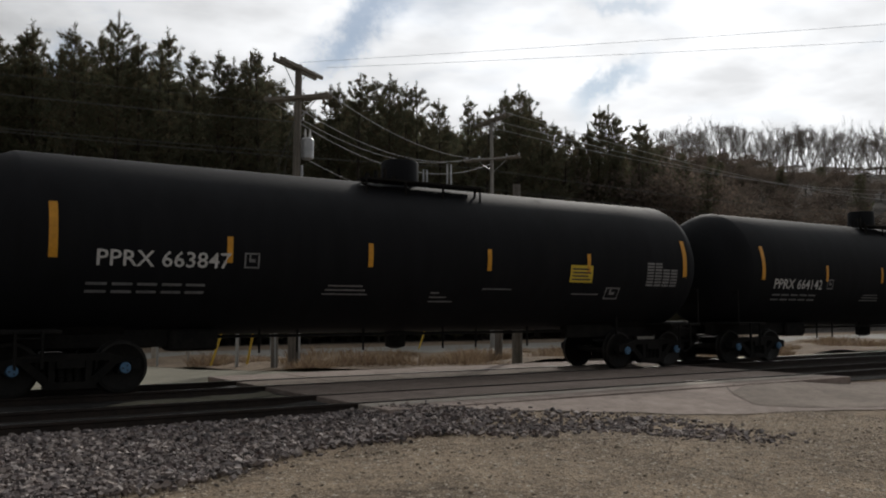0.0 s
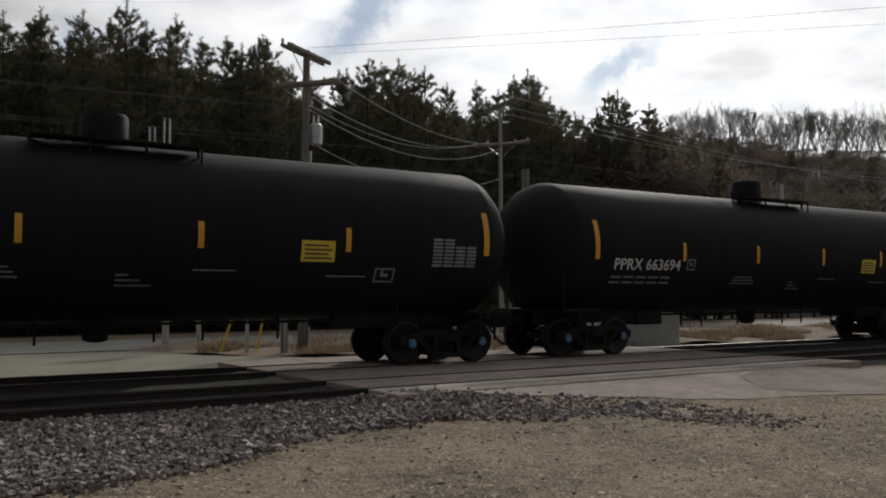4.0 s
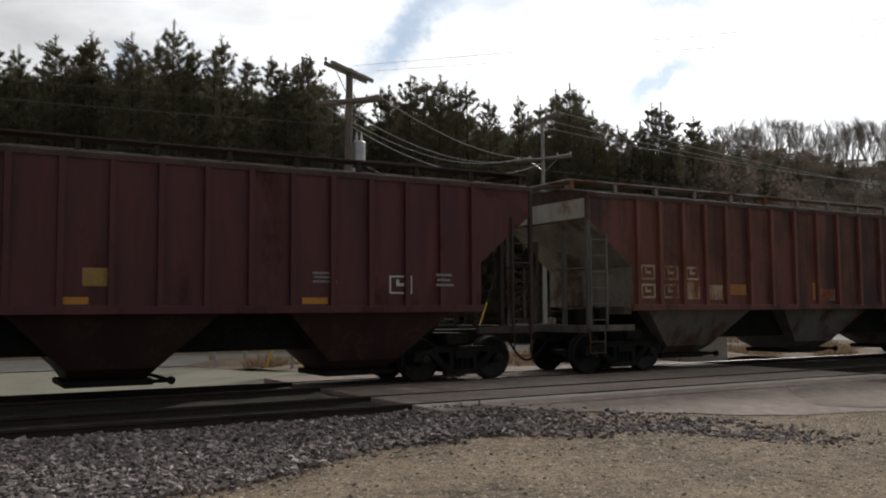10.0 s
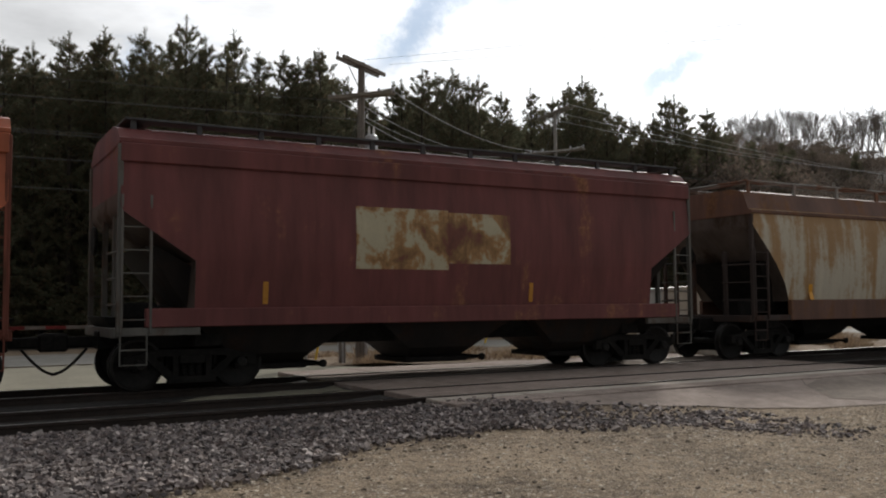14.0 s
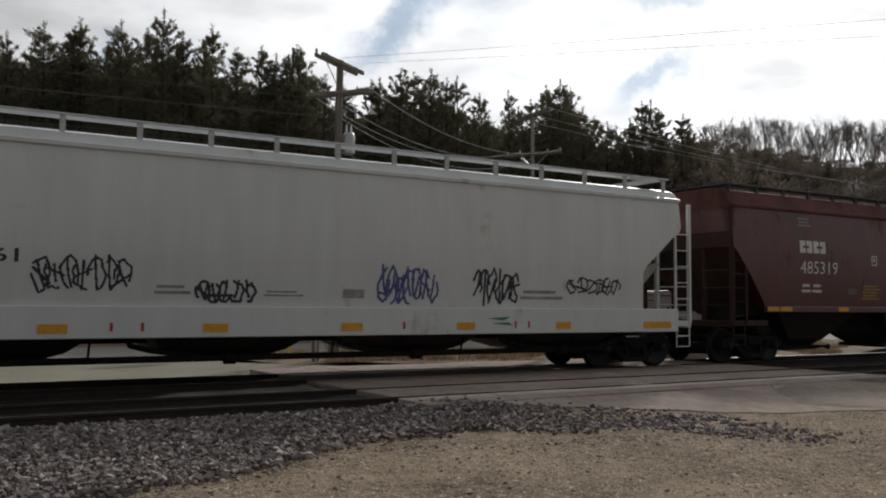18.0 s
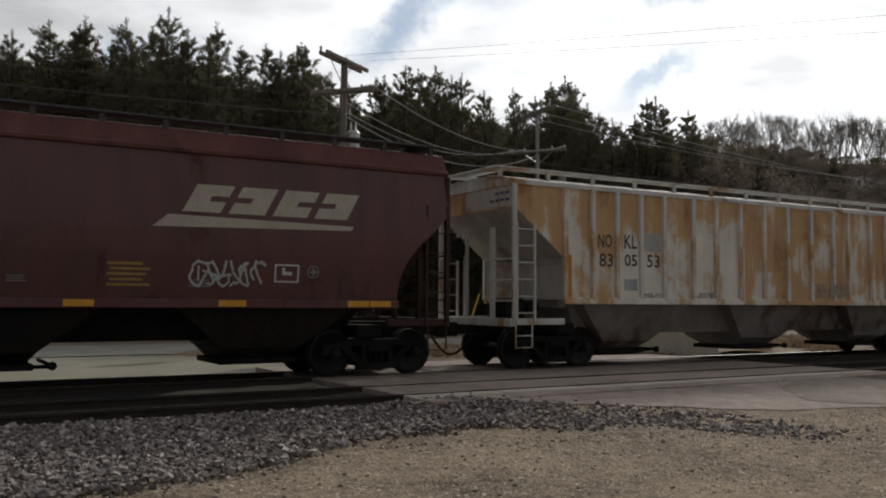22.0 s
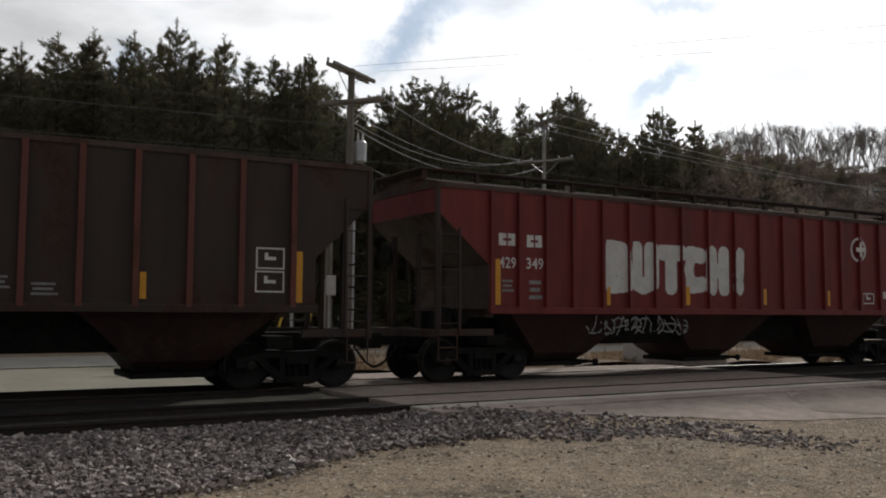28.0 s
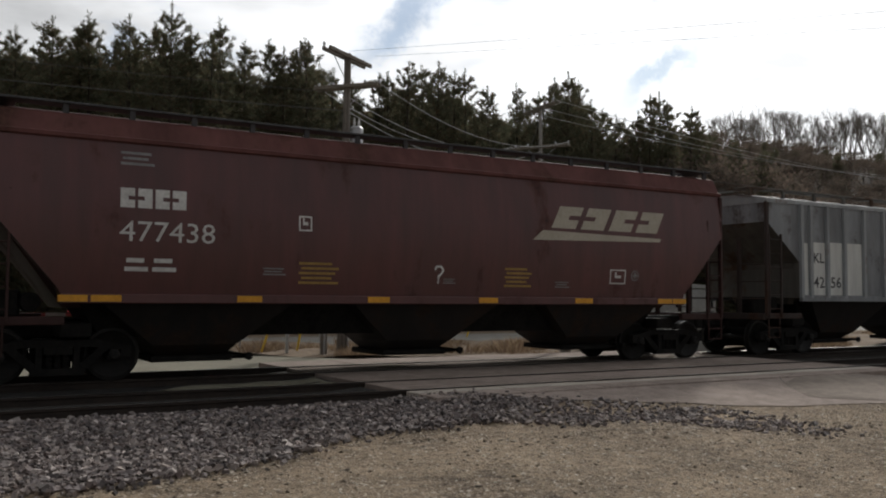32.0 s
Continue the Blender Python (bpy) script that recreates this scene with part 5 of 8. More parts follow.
def bogie(car, x, caps=None):
    bm = bmesh.new()
    soft_box(bm, -0.2, 0.2, -0.93, 0.93, 0.46, 0.68, 0.03)
    soft_box(bm, -0.23, 0.23, -0.9, 0.9, 0.16, 0.47, 0.02)
    for s in (-1, 1):
        tube(bm, (s * 0.35, -0.6, 0.42), (s * 0.35, 0.6, 0.42), 0.05, 6)
        for y in (-0.74, 0.74):
            soft_box(bm, s * 0.35 - 0.05, s * 0.35 + 0.08, y - 0.06, y + 0.06, 0.36, 0.62, 0.01)
    b = part("bogie", bm, STEEL_DARK, car, at=pose(x, 0, 0))
    part("side_frame", SIDE_FRAME, None, b)
    part("side_frame", SIDE_FRAME, None, b, at=pose(0, 0, 0, 0, 0, 180))
    for s in (-1, 1):
        w = part("wheelset", WHEELSET, None, b)
        w.matrix_parent_inverse = Matrix.Translation((s * 0.89, 0, W_R))
        AXLES.append(w)
        if caps:
            bm = bmesh.new()
            lathe(bm, [(-1.13, 0.085), (-1.1, 0.1), (-1.09, 0.1)], 12, "y", (s * 0.89, 0, W_R))
            part("bearing_cap", bm, caps, b, "blue bearing cap")


def couplers(car, half):
    for s in (-1, 1):
        bm = bmesh.new()
        soft_box(bm, s * (half - 0.75), s * (half - 0.16), -0.09, 0.09, 0.78, 0.96, 0.02)
        soft_box(bm, s * (half - 0.22), s * (half + 0.05), -0.16, 0.1 , 0.7, 1.02, 0.04)
        part("coupler", bm, STEEL_DARK, car)
        bm = bmesh.new()
        pts = [Vector((s * (half - 0.5 + 0.56 * k / 8), -0.34 + 0.1 * k / 8, 0.76 - 0.44 * math.sin(k / 8 * math.pi * 0.5))) for k in range(9)]
        pipe(bm, pts, 0.026, 6)
        part("brake_hose", bm, STEEL_DARK, car)


def centre_sill(car, half, z0=0.72, z1=1.05, ridge=0.0, ridge_mat=None):
    if ridge:
        bm = bmesh.new()
        loft(bm, [(0.74, -6.2, 6.2, -0.75, 0.75), (ridge, -6.6, 6.6, -1.0, 1.0)])
        part("centre_ridge", bm, ridge_mat or STEEL_DARK, car)
    bm = bmesh.new()
    soft_box(bm, -half + 0.7, half - 0.7, -0.28, 0.28, z0, z1, 0.02)
    for s in (-1, 1):
        soft_box(bm, s * (half - 2.4) - 0.25, s * (half - 2.4) + 0.25, -1.2, 1.2, 0.76, 1.0, 0.02)
    part("centre_sill", bm, STEEL_DARK, car)


def ladder(car, x0, x1, y, z0, z1, material, rungs=7, name="ladder"):
    bm = bmesh.new()
    for x in (x0, x1):
        soft_box(bm, x - 0.022, x + 0.022, y - 0.03, y + 0.03, z0, z1, 0.006)
    for k in range(rungs):
        z = z0 + (z1 - z0) * (k + 0.6) / rungs
        tube(bm, (x0, y, z), (x1, y, z), 0.013, 5)
    part(name, bm, material, car)


def running_board(car, x0, x1, y, z, material, n, post_h=0.16):
    for s in (-1, 1):
        bm = bmesh.new()
        soft_box(bm, x0, x1, s * y - 0.2, s * y + 0.2, z - 0.006, z + 0.034, 0.008)
        part("running_board", bm, material, car)
    for x in (x0, x1 - 0.5):
        bm = bmesh.new()
        soft_box(bm, x, x + 0.5, -y + 0.2, y - 0.2, z - 0.005, z + 0.03, 0.008)
        part("end_board", bm, material, car)
    for k in range(n):
        x = x0 + 0.15 + (x1 - x0 - 0.3) * k / (n - 1)
        for s in (-1, 1):
            bm = bmesh.new()
            prism(bm, [(x - 0.045, z - post_h), (x + 0.045, z - post_h), (x + 0.045, z), (x - 0.045, z)], s * (y + 0.1), s * (y + 0.16))
            tube(bm, (x, s * (y + 0.13), z - post_h), (x, s * (y - 0.35), z - post_h + 0.06), 0.02, 4)
            part("board_bracket", bm, material, car)


def end_fittings(car, half, xc, z_top, mat, brake=False):
    """Sill platform, end posts, ladders and steps at both ends."""
    for s in (-1, 1):
        bm = bmesh.new()
        for y in (-1.5, 1.5):
            soft_box(bm, s * (xc - 1.35), s * (xc + 0.05), y - 0.05, y + 0.05, 0.98, 1.12, 0.012)
        soft_box(bm, s * (xc - 0.05), s * (xc + 0.1), -1.5, 1.5, 0.95, 1.12, 0.012)
        part("end_sill", bm, mat, car)
        for y in (-1.53, 1.53):
            bm = bmesh.new()
            soft_box(bm, s * xc - 0.045, s * xc + 0.045, y - 0.045, y + 0.045, 1.05, z_top, 0.01)
            part("corner_post", bm, mat, car)
        ladder(car, s * (xc - 0.03), s * (xc - 0.5), -1.57, 1.02, z_top - 0.85 if s < 0 else z_top - 0.6, mat, 6)
        ladder(car, s * (xc - 0.03), s * (xc - 0.5), 1.57, 1.02, z_top - 0.7, mat, 6)
        for y in (-0.55, 0.55):
            bm = bmesh.new()
            soft_box(bm, s * (xc - 0.1) - 0.05, s * (xc - 0.1) + 0.05, y - 0.05, y + 0.05, 1.0, z_top - 0.9, 0.01)
            part("end_post", bm, mat, car)
        for z in (1.5, 1.95, 2.4):
            bm = bmesh.new()
            tube(bm, (s * (xc + 0.03), -1.5, z), (s * (xc + 0.03), -0.55, z), 0.018, 5)
            part("grab_rail", bm, mat, car)
        bm = bmesh.new()
        pipe(bm, [(s * (xc - 0.02), -1.55, 1.0), (s * (xc - 0.02), -1.55, 0.5), (s * (xc - 0.45), -1.55, 0.5), (s * (xc - 0.45), -1.55, 1.0)], 0.018, 5)
        pipe(bm, [(s * (xc - 0.02), -1.55, 0.75), (s * (xc - 0.45), -1.55, 0.75)], 0.018, 5)
        part("sill_step", bm, mat, car)
    bm = bmesh.new()
    soft_box(bm, -xc + 0.2, -xc + 0.75, -0.9, -0.3, 1.1, 1.55, 0.04)
    tube(bm, (-xc + 0.9, -1.0, 1.35), (-xc + 0.9, -0.2, 1.35), 0.16, 10)
    part("brake_cylinder", bm, STEEL_DARK, car)
    bm = bmesh.new()
    lathe(bm, [(-xc - 0.12, 0.26), (-xc - 0.09, 0.28), (-xc - 0.06, 0.26)], 16, "x", (0, 0.6, 2.7))
    part("brake_wheel", bm, STEEL_DARK, car)


def bays(car, centres, top_w, z_top, z_bot, mat, wide=1.42, gate=True):
    for x in centres:
        bm = bmesh.new()
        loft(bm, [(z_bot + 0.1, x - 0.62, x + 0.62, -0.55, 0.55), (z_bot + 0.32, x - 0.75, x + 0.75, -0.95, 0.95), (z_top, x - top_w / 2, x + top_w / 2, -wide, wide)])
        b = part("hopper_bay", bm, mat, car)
        if gate:
            bm = bmesh.new()
            soft_box(bm, x - 0.74, x + 0.74, -0.75, 0.75, z_bot + 0.01, z_bot + 0.12, 0.02)
            part("outlet_gate", bm, STEEL_DARK, b)
            bm = bmesh.new()
            soft_box(bm, x + 0.7, x + 1.05, -0.62, -0.5, z_bot + 0.03, z_bot + 0.09, 0.01)
            tube(bm, (x + 1.0, -0.9, z_bot + 0.09), (x + 1.0, 0.9, z_bot + 0.09), 0.035, 8)
            lathe(bm, [(-0.95, 0.03), (-0.94, 0.075), (-0.88, 0.075), (-0.87, 0.03)], 8, "y", (x + 1.0, 0, z_bot + 0.09))
            part("gate_rack", bm, STEEL_DARK, b)


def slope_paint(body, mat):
    """The sloping end sheets below the car's corners get a colour apart from the sides."""
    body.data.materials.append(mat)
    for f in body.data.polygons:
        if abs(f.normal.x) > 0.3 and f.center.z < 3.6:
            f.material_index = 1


def ribbed_hopper(sp):
    """Covered hopper with outside posts."""
    L, paint, under = sp["L"], sp["paint"], sp.get("under", STEEL_DARK)
    half, xc = L / 2, L / 2 - 0.75
    ze, zb = sp.get("eave", 4.08), sp.get("bottom", 1.53)
    zs, zk, xk = sp.get("slope", (3.5, 2.45, 7.12))
    car = thing("covered_hopper", pose(0, TRACK_Y, 0), sp["label"], "railway car", "cars of the freight train")
    w = 1.55
    bm = bmesh.new()
    loft(bm, [(zb, -xk, xk, -w, w), (zk, -xk, xk, -w, w), (zs, -xc, xc, -w, w), (ze, -xc, xc, -w, w)], False)
    slope_paint(part("body", bm, paint, car), sp.get("slope_mat", SLOPE_GRIME))
    bm = bmesh.new()
    zr = ze + sp.get("crown", 0.2)
    ring = [(-w - 0.03, ze - 0.08), (-w - 0.03, ze + 0.02), (-0.75, zr), (0.75, zr), (w + 0.03, ze + 0.02), (w + 0.03, ze - 0.08)]
    a = [bm.verts.new((-xc - 0.02, y, z)) for y, z in ring]
    b = [bm.verts.new((xc + 0.02, y, z)) for y, z in ring]
    for k in range(5):
        bm.faces.new((a[k], a[k + 1], b[k + 1], b[k]))
    bm.faces.new(a), bm.faces.new(b[::-1])
    part("roof", bm, sp.get("roof", ROOF_DUST), car)
    bm = bmesh.new()
    for s in (-1, 1):
        soft_box(bm, -xk - 0.02, xk + 0.02, s * (w + 0.03) - 0.05, s * (w + 0.03) + 0.05, zb - 0.1, zb + 0.05, 0.012)
    part("side_sill", bm, sp.get("sill", paint), car)
    if "end_sheet" in sp:
        end_panel(car, xc, zs + 0.04, ze - 0.1, **sp["end_sheet"])
    rib = bmesh.new()
    d = 0.085
    prism(rib, [(-0.05, zb), (0.05, zb), (0.05, ze - 0.07), (-0.05, ze - 0.07)], -d, 0)
    rib_me = mesh_of(rib, "side_post", sp.get("ribs", paint))
    n = sp.get("posts", 18)
    rib_xs = n if isinstance(n, (list, tuple)) else [-xk + 0.08 + (2 * xk - 0.16) * k / (n - 1) for k in range(n)]
    for x in rib_xs:
        part("side_post", rib_me, None, car, at=pose(x, -w, 0))
        part("side_post", rib_me, None, car, at=pose(x, w, 0, 0, 0, 180))
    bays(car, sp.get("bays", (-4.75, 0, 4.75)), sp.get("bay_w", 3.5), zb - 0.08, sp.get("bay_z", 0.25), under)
    for s in (-1, 1):
        bm = bmesh.new()
        loft(bm, [(1.35, s * 5.9 - 0.9, s * 5.9 + 0.9, -0.9, 0.9), (zk, s * xk - 0.05, s * xk + 0.05, -1.4, 1.4)])
        part("slope_sheet", bm, sp.get("slope_mat", SLOPE_GRIME), car)
    if sp.get("board", True):
        running_board(car, -xc - 0.22, xc + 0.22, 0.95, zr + 0.13, sp.get("board_mat", sp.get("roof", END_SHADE)), 14, 0.2)
    end_fittings(car, half, xc, ze - 0.05, sp.get("ends", END_SHADE))
    centre_sill(car, half, ridge=zb - 0.1, ridge_mat=sp.get("ridge_mat"))
    couplers(car, half)
    for s in (-1, 1):
        bogie(car, s * 6.97)
    return car, lambda x, z: -w - (0.085 if any(abs(x - r) < 0.05 for r in rib_xs) else 0.0)


def end_panel(car, xc, z0, z1, mat, y0=-1.5, y1=1.5, print_mat=None):
    """Painted sheet on the upright part of the ends, with a few lines of small print."""
    for s in (-1, 1):
        bm = bmesh.new()
        box(bm, s * xc, s * (xc + 0.012), y0, y1, z0, z1)
        panel = part("end_panel", bm, mat, car)
        if print_mat:
            bm = bmesh.new()
            for k in range(2):
                z = z1 - (z1 - z0) * (0.3 + 0.35 * k)
                for n in range(3 + k):
                    y = y0 + 0.15 + 0.2 * n
                    box(bm, s * (xc + 0.012), s * (xc + 0.016), y, y + 0.15, z - 0.03, z + 0.03)
            part("end_print", bm, print_mat, panel)


def smooth_hopper(sp):
    """Covered hopper with curved plain sides and a side sill."""
    L, paint, under = sp["L"], sp["paint"], sp.get("under", STEEL_DARK)
    half = L / 2
    xc = half - sp.get("over", 0.82)
    xe = half - sp.get("over_ends", sp.get("over", 0.82))
    zsill = sp.get("sill_z", 1.45)
    car = thing("covered_hopper", pose(0, TRACK_Y, 0), sp["label"], "railway car", "cars of the freight train")
    cut = sp.get("cut", [(zsill, 1.2), (1.9, 1.0), (2.3, 0.62), (2.7, 0.15), (2.95, 0.0)])
    ze = sp.get("eave", 4.1)
    bulge = [(zsill, 1.5), (1.9, 1.56), (2.3, 1.6), (2.7, 1.615), (2.95, 1.61), (3.4, 1.585), (3.8, 1.54), (ze, 1.5)]
    wide = lambda z: float(np.interp(z, [a for a, _ in bulge], [b for _, b in bulge]))
    inset = lambda z: float(np.interp(z, [a for a, _ in cut], [b for _, b in cut]))
    levels = sorted({z for z, _ in bulge} | {z for z, _ in cut})
    bm = bmesh.new()
    loft(bm, [(z, -xc + inset(z), xc - inset(z), -wide(z), wide(z)) for z in levels], False)
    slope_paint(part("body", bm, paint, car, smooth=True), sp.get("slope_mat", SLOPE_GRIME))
    zr = sp.get("crown", 4.42)
    ring = [(-1.49, ze - 0.1), (-1.56, ze - 0.06), (-1.56, ze), (-1.47, ze + 0.03), (-1.3, zr - 0.1), (-0.9, zr), (0.9, zr), (1.3, zr - 0.1), (1.47, ze + 0.03), (1.56, ze), (1.56, ze - 0.06), (1.49, ze - 0.1)]
    bm = bmesh.new()
    a = [bm.verts.new((-xc - 0.02, y, z)) for y, z in ring]
    b = [bm.verts.new((xc + 0.02, y, z)) for y, z in ring]
    for k in range(len(ring) - 1):
        bm.faces.new((a[k], a[k + 1], b[k + 1], b[k]))
    bm.faces.new(a), bm.faces.new(b[::-1])
    part("roof", bm, sp.get("roof", paint), car)
    bm = bmesh.new()
    lo = sp.get("sill_h", 0.12)
    reach = xe - 0.42 if sp.get("sill_long") else xc - cut[0][1] + 0.02
    for s in (-1, 1):
        soft_box(bm, -reach, reach, s * 1.53 - 0.06, s * 1.53 + 0.06, zsill - lo, zsill + 0.04, 0.015)
    part("side_sill", bm, sp.get("sill", paint), car)
    if sp.get("chord"):
        for s in (-1, 1):
            bm = bmesh.new()
            soft_box(bm, -xc - 0.01, xc + 0.01, s * 1.535 - 0.05, s * 1.535 + 0.05, ze - 0.4, ze - 0.07, 0.02)
            part("top_chord", bm, paint, car)
    if sp.get("pneumatic"):
        for x in sp["bays"]:
            bm = bmesh.new()
            loft(bm, [(0.42, x - 0.3, x + 0.3, -0.3, 0.3), (0.48, x - 0.75, x + 0.75, -0.7, 0.7), (0.6, x - 1.1, x + 1.1, -1.0, 1.0), (0.78, x - 1.35, x + 1.35, -1.2, 1.2), (1.0, x - 1.5, x + 1.5, -1.35, 1.35)])
            part("outlet_pan", bm, under, car, smooth=True)
            bm = bmesh.new()
            pipe(bm, [(x - 1.9, -1.25, 1.0), (x - 1.8, -1.25, 0.72), (x - 1.4, -1.15, 0.62), (x - 0.5, -1.0, 0.5)], 0.05, 8)
            part("elbow_pipe", bm, STEEL_DARK, car)
            bm = bmesh.new()
            lathe(bm, [(x - 0.12, 0.07), (x - 0.1, 0.12), (x + 0.1, 0.12), (x + 0.12, 0.07)], 10, "x", (0, -1.05, 0.47))
            part("pipe_flange", bm, STEEL_DARK, car)
        bm = bmesh.new()
        tube(bm, (-7.6, -1.05, 0.47), (7.6, -1.05, 0.47), 0.06, 8)
        part("unloading_pipe", bm, STEEL_DARK, car)
        for k in range(11):
            bm = bmesh.new()
            x = -7.4 + 1.48 * k
            tube(bm, (x, -1.3, 1.0), (x, -1.05, 0.42), 0.022, 5)
            part("pipe_hanger", bm, STEEL_DARK, car)
    elif "bays" in sp:
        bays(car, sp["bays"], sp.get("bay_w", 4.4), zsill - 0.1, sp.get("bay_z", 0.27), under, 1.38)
    for s in (-1, 1):
        bm = bmesh.new()
        loft(bm, [(1.25, s * (xc - 2.2) - 0.8, s * (xc - 2.2) + 0.8, -0.9, 0.9), (2.5, s * (xc - 0.55) - 0.1, s * (xc - 0.55) + 0.1, -1.35, 1.35)])
        part("slope_sheet", bm, sp.get("slope_mat", under), car)
    running_board(car, -xc + 0.1, xc - 0.1, 1.12, zr + sp.get("board_up", 0.19), sp.get("board_mat", STEEL_DARK), sp.get("brackets", 16), sp.get("board_up", 0.19) + 0.14)
    end_fittings(car, half, xe, ze - 0.1, sp.get("ends", END_SHADE))
    if sp.get("ridge", True):
        centre_sill(car, half, ridge=zsill - 0.1)
    else:
        centre_sill(car, half)
    couplers(car, half)
    for s in (-1, 1):
        bogie(car, s * (half - sp.get("bogie", 2.15)))
    return car, lambda x, z: -(wide(z) if z > zsill + 0.045 else 1.592)


def tank_car(sp):
    L, paint = sp["L"], sp["paint"]
    half, r, zc = L / 2, 1.61, 2.6
    car = thing("tank_car", pose(0, TRACK_Y, 0), sp["label"], "railway car", "cars of the freight train")
    xe = half - 0.35
    prof = [(-xe + 0.0, 0.02), (-xe + 0.02, 0.35), (-xe + 0.09, 0.73), (-xe + 0.22, 1.06), (-xe + 0.42, 1.33), (-xe + 0.66, 1.52), (-xe + 0.9, r), (-xe + 0.95, r + 0.012), (-6.0, r + 0.012), (-2, r + 0.012), (2, r + 0.012), (6.0, r + 0.012)]
    prof += [(-a, b) for a, b in prof[7::-1]]
    bm = bmesh.new()
    lathe(bm, prof, 48, "x", (0, 0, zc))
    part("tank", bm, paint, car, smooth=True)
    bm = bmesh.new()
    lathe(bm, [(4.1, 0.42), (4.72, 0.42), (4.78, 0.38), (4.8, 0.2)], 20, "z", (0.1, 0, 0))
    part("manway_housing", bm, paint, car, smooth=True)
    bm = bmesh.new()
    for y in (-0.8, 0.8):
        box(bm, -1.3, 1.6, y - 0.22, y + 0.22, 4.16, 4.2)
        pipe(bm, [(-1.3, y, 4.2), (-1.3, y, 4.1), (-0.6, y, 3.9)], 0.03, 5)
        pipe(bm, [(1.6, y, 4.2), (1.6, y, 3.95)], 0.03, 5)
    for x in (-1.3, -0.35, 0.6, 1.6):
        tube(bm, (x, -1.0, 4.17), (x, -1.0, 3.85), 0.025, 5)
    part("top_platform", bm, STEEL_DARK, car)
    bm = bmesh.new()
    for k in range(5):
        tube(bm, (-0.9 + 0.22 * k, -0.3, 4.15), (-0.9 + 0.22 * k, -0.3, 4.4 + 0.07 * (k % 3)), 0.045, 8)
    part("valves", bm, STEEL_DARK, car)
    bm = bmesh.new()
    for y in (-0.5, 0.5):
        pipe(bm, [(1.05, y, 4.2), (1.05, y, 4.75), (1.15, y, 4.75), (1.15, y, 4.2)], 0.02, 5)
    part("grab_rail", bm, GALV, car)
    for s in (-1, 1):
        for y in (-0.5, 0.5):
            bm = bmesh.new()
            soft_box(bm, s * (half - 4.6), s * (half - 0.7), y - 0.12, y + 0.12, 0.78, 1.12, 0.02)
            part("stub_sill", bm, STEEL_DARK, car)
        bm = bmesh.new()
        loft(bm, [(1.0, s * (half - 2.2) - 0.9, s * (half - 2.2) + 0.9, -0.6, 0.6), (1.75, s * (half - 2.2) - 0.7, s * (half - 2.2) + 0.7, -1.25, 1.25)])
        part("saddle", bm, STEEL_DARK, car)
    for s in (-1, 1):
        bm = bmesh.new()
        soft_box(bm, s * (half - 1.9), s * (half - 0.75), -1.5, 1.5, 1.06, 1.13, 0.012)
        part("end_platform", bm, STEEL_DARK, car)
        bm = bmesh.new()
        pipe(bm, [(s * (half - 0.8), -1.45, 1.13), (s * (half - 0.8), -1.45, 2.0), (s * (half - 0.8), 1.45, 2.0), (s * (half - 0.8), 1.45, 1.13)], 0.022, 5)
        part("handrail", bm, STEEL_DARK, car)
        ladder(car, s * (half - 1.2), s * (half - 1.6), -1.52, 0.5, 1.12, STEEL_DARK, 2, "step")
    bm = bmesh.new()
    for x in (-3.4, -2.6, -1.1, 0.9, 1.8, 3.3):
        tube(bm, (x, -0.55, 1.25), (x, -0.55, 0.62), 0.025, 5)
    pipe(bm, [(-4.4, -0.55, 0.95), (4.4, -0.55, 0.95)], 0.03, 6)
    lathe(bm, [(0.62, 0.1), (0.66, 0.22), (1.2, 0.26)], 12, "z", (0, 0, 0))
    part("bottom_outlet", bm, STEEL_DARK, car)
    bm = bmesh.new()
    pipe(bm, [(half - 3.4, -1.1, 1.3), (half - 3.4, -1.1, 0.85)], 0.03, 5)
    part("brake_rod", bm, STEEL_DARK, car)
    bm = bmesh.new()
    soft_box(bm, -5.2, -4.3, -0.75, -0.2, 0.7, 1.1, 0.05)
    part("brake_gear", bm, STEEL_DARK, car)
    couplers(car, half)
    for s in (-1, 1):
        bogie(car, s * (half - 2.12), HUB_BLUE)
    # reflective strips and stencils follow the shell
    shell = lambda z: -math.sqrt(max(0.01, (r + 0.02) ** 2 - (z - zc) ** 2))

    def curved(rects, mat, name):
        for group in ([[r] for r in rects] if name == "stencil" else [rects]):
            decal(car, lambda x, z: shell(z), group, mat, name)

    for x in (-7.38, 7.6):
        curved([(x - 0.07, x + 0.07, 2.3, 3.22)], REFLECT, "reflective_strip")
    for x in (-4.42, -1.53, 1.4, 4.3):
        curved([(x - 0.055, x + 0.055, 2.3, 2.77)], REFLECT, "reflective_strip")
    q = sp.get("placard", 0.0)
    curved([(3.32 + q, 4.02 + q, 2.1, 2.5)], YELLOW_SHEET, "warning_placard")
    decal(car, lambda x, z: shell(z), [(3.38 + q, 3.96 + q - 0.08 * (j % 2), 2.15 + 0.08 * j, 2.185 + 0.08 * j) for j in range(4)], LETTER_DARK, "placard_print", lift=0.008)
    bars = [(-6.84 + 0.42 * k, -6.5 + 0.42 * k, 1.74 + 0.13 * j, 1.785 + 0.13 * j) for k in range(5) for j in (0, 1)]
    curved(bars, STENCIL_DIM, "weight_stencil")
    curved([(-2.5 + 0.05 * j, -1.5 - 0.07 * j, 1.75 + 0.08 * j, 1.778 + 0.08 * j) for j in range(3)], STENCIL_DIM, "stencil")
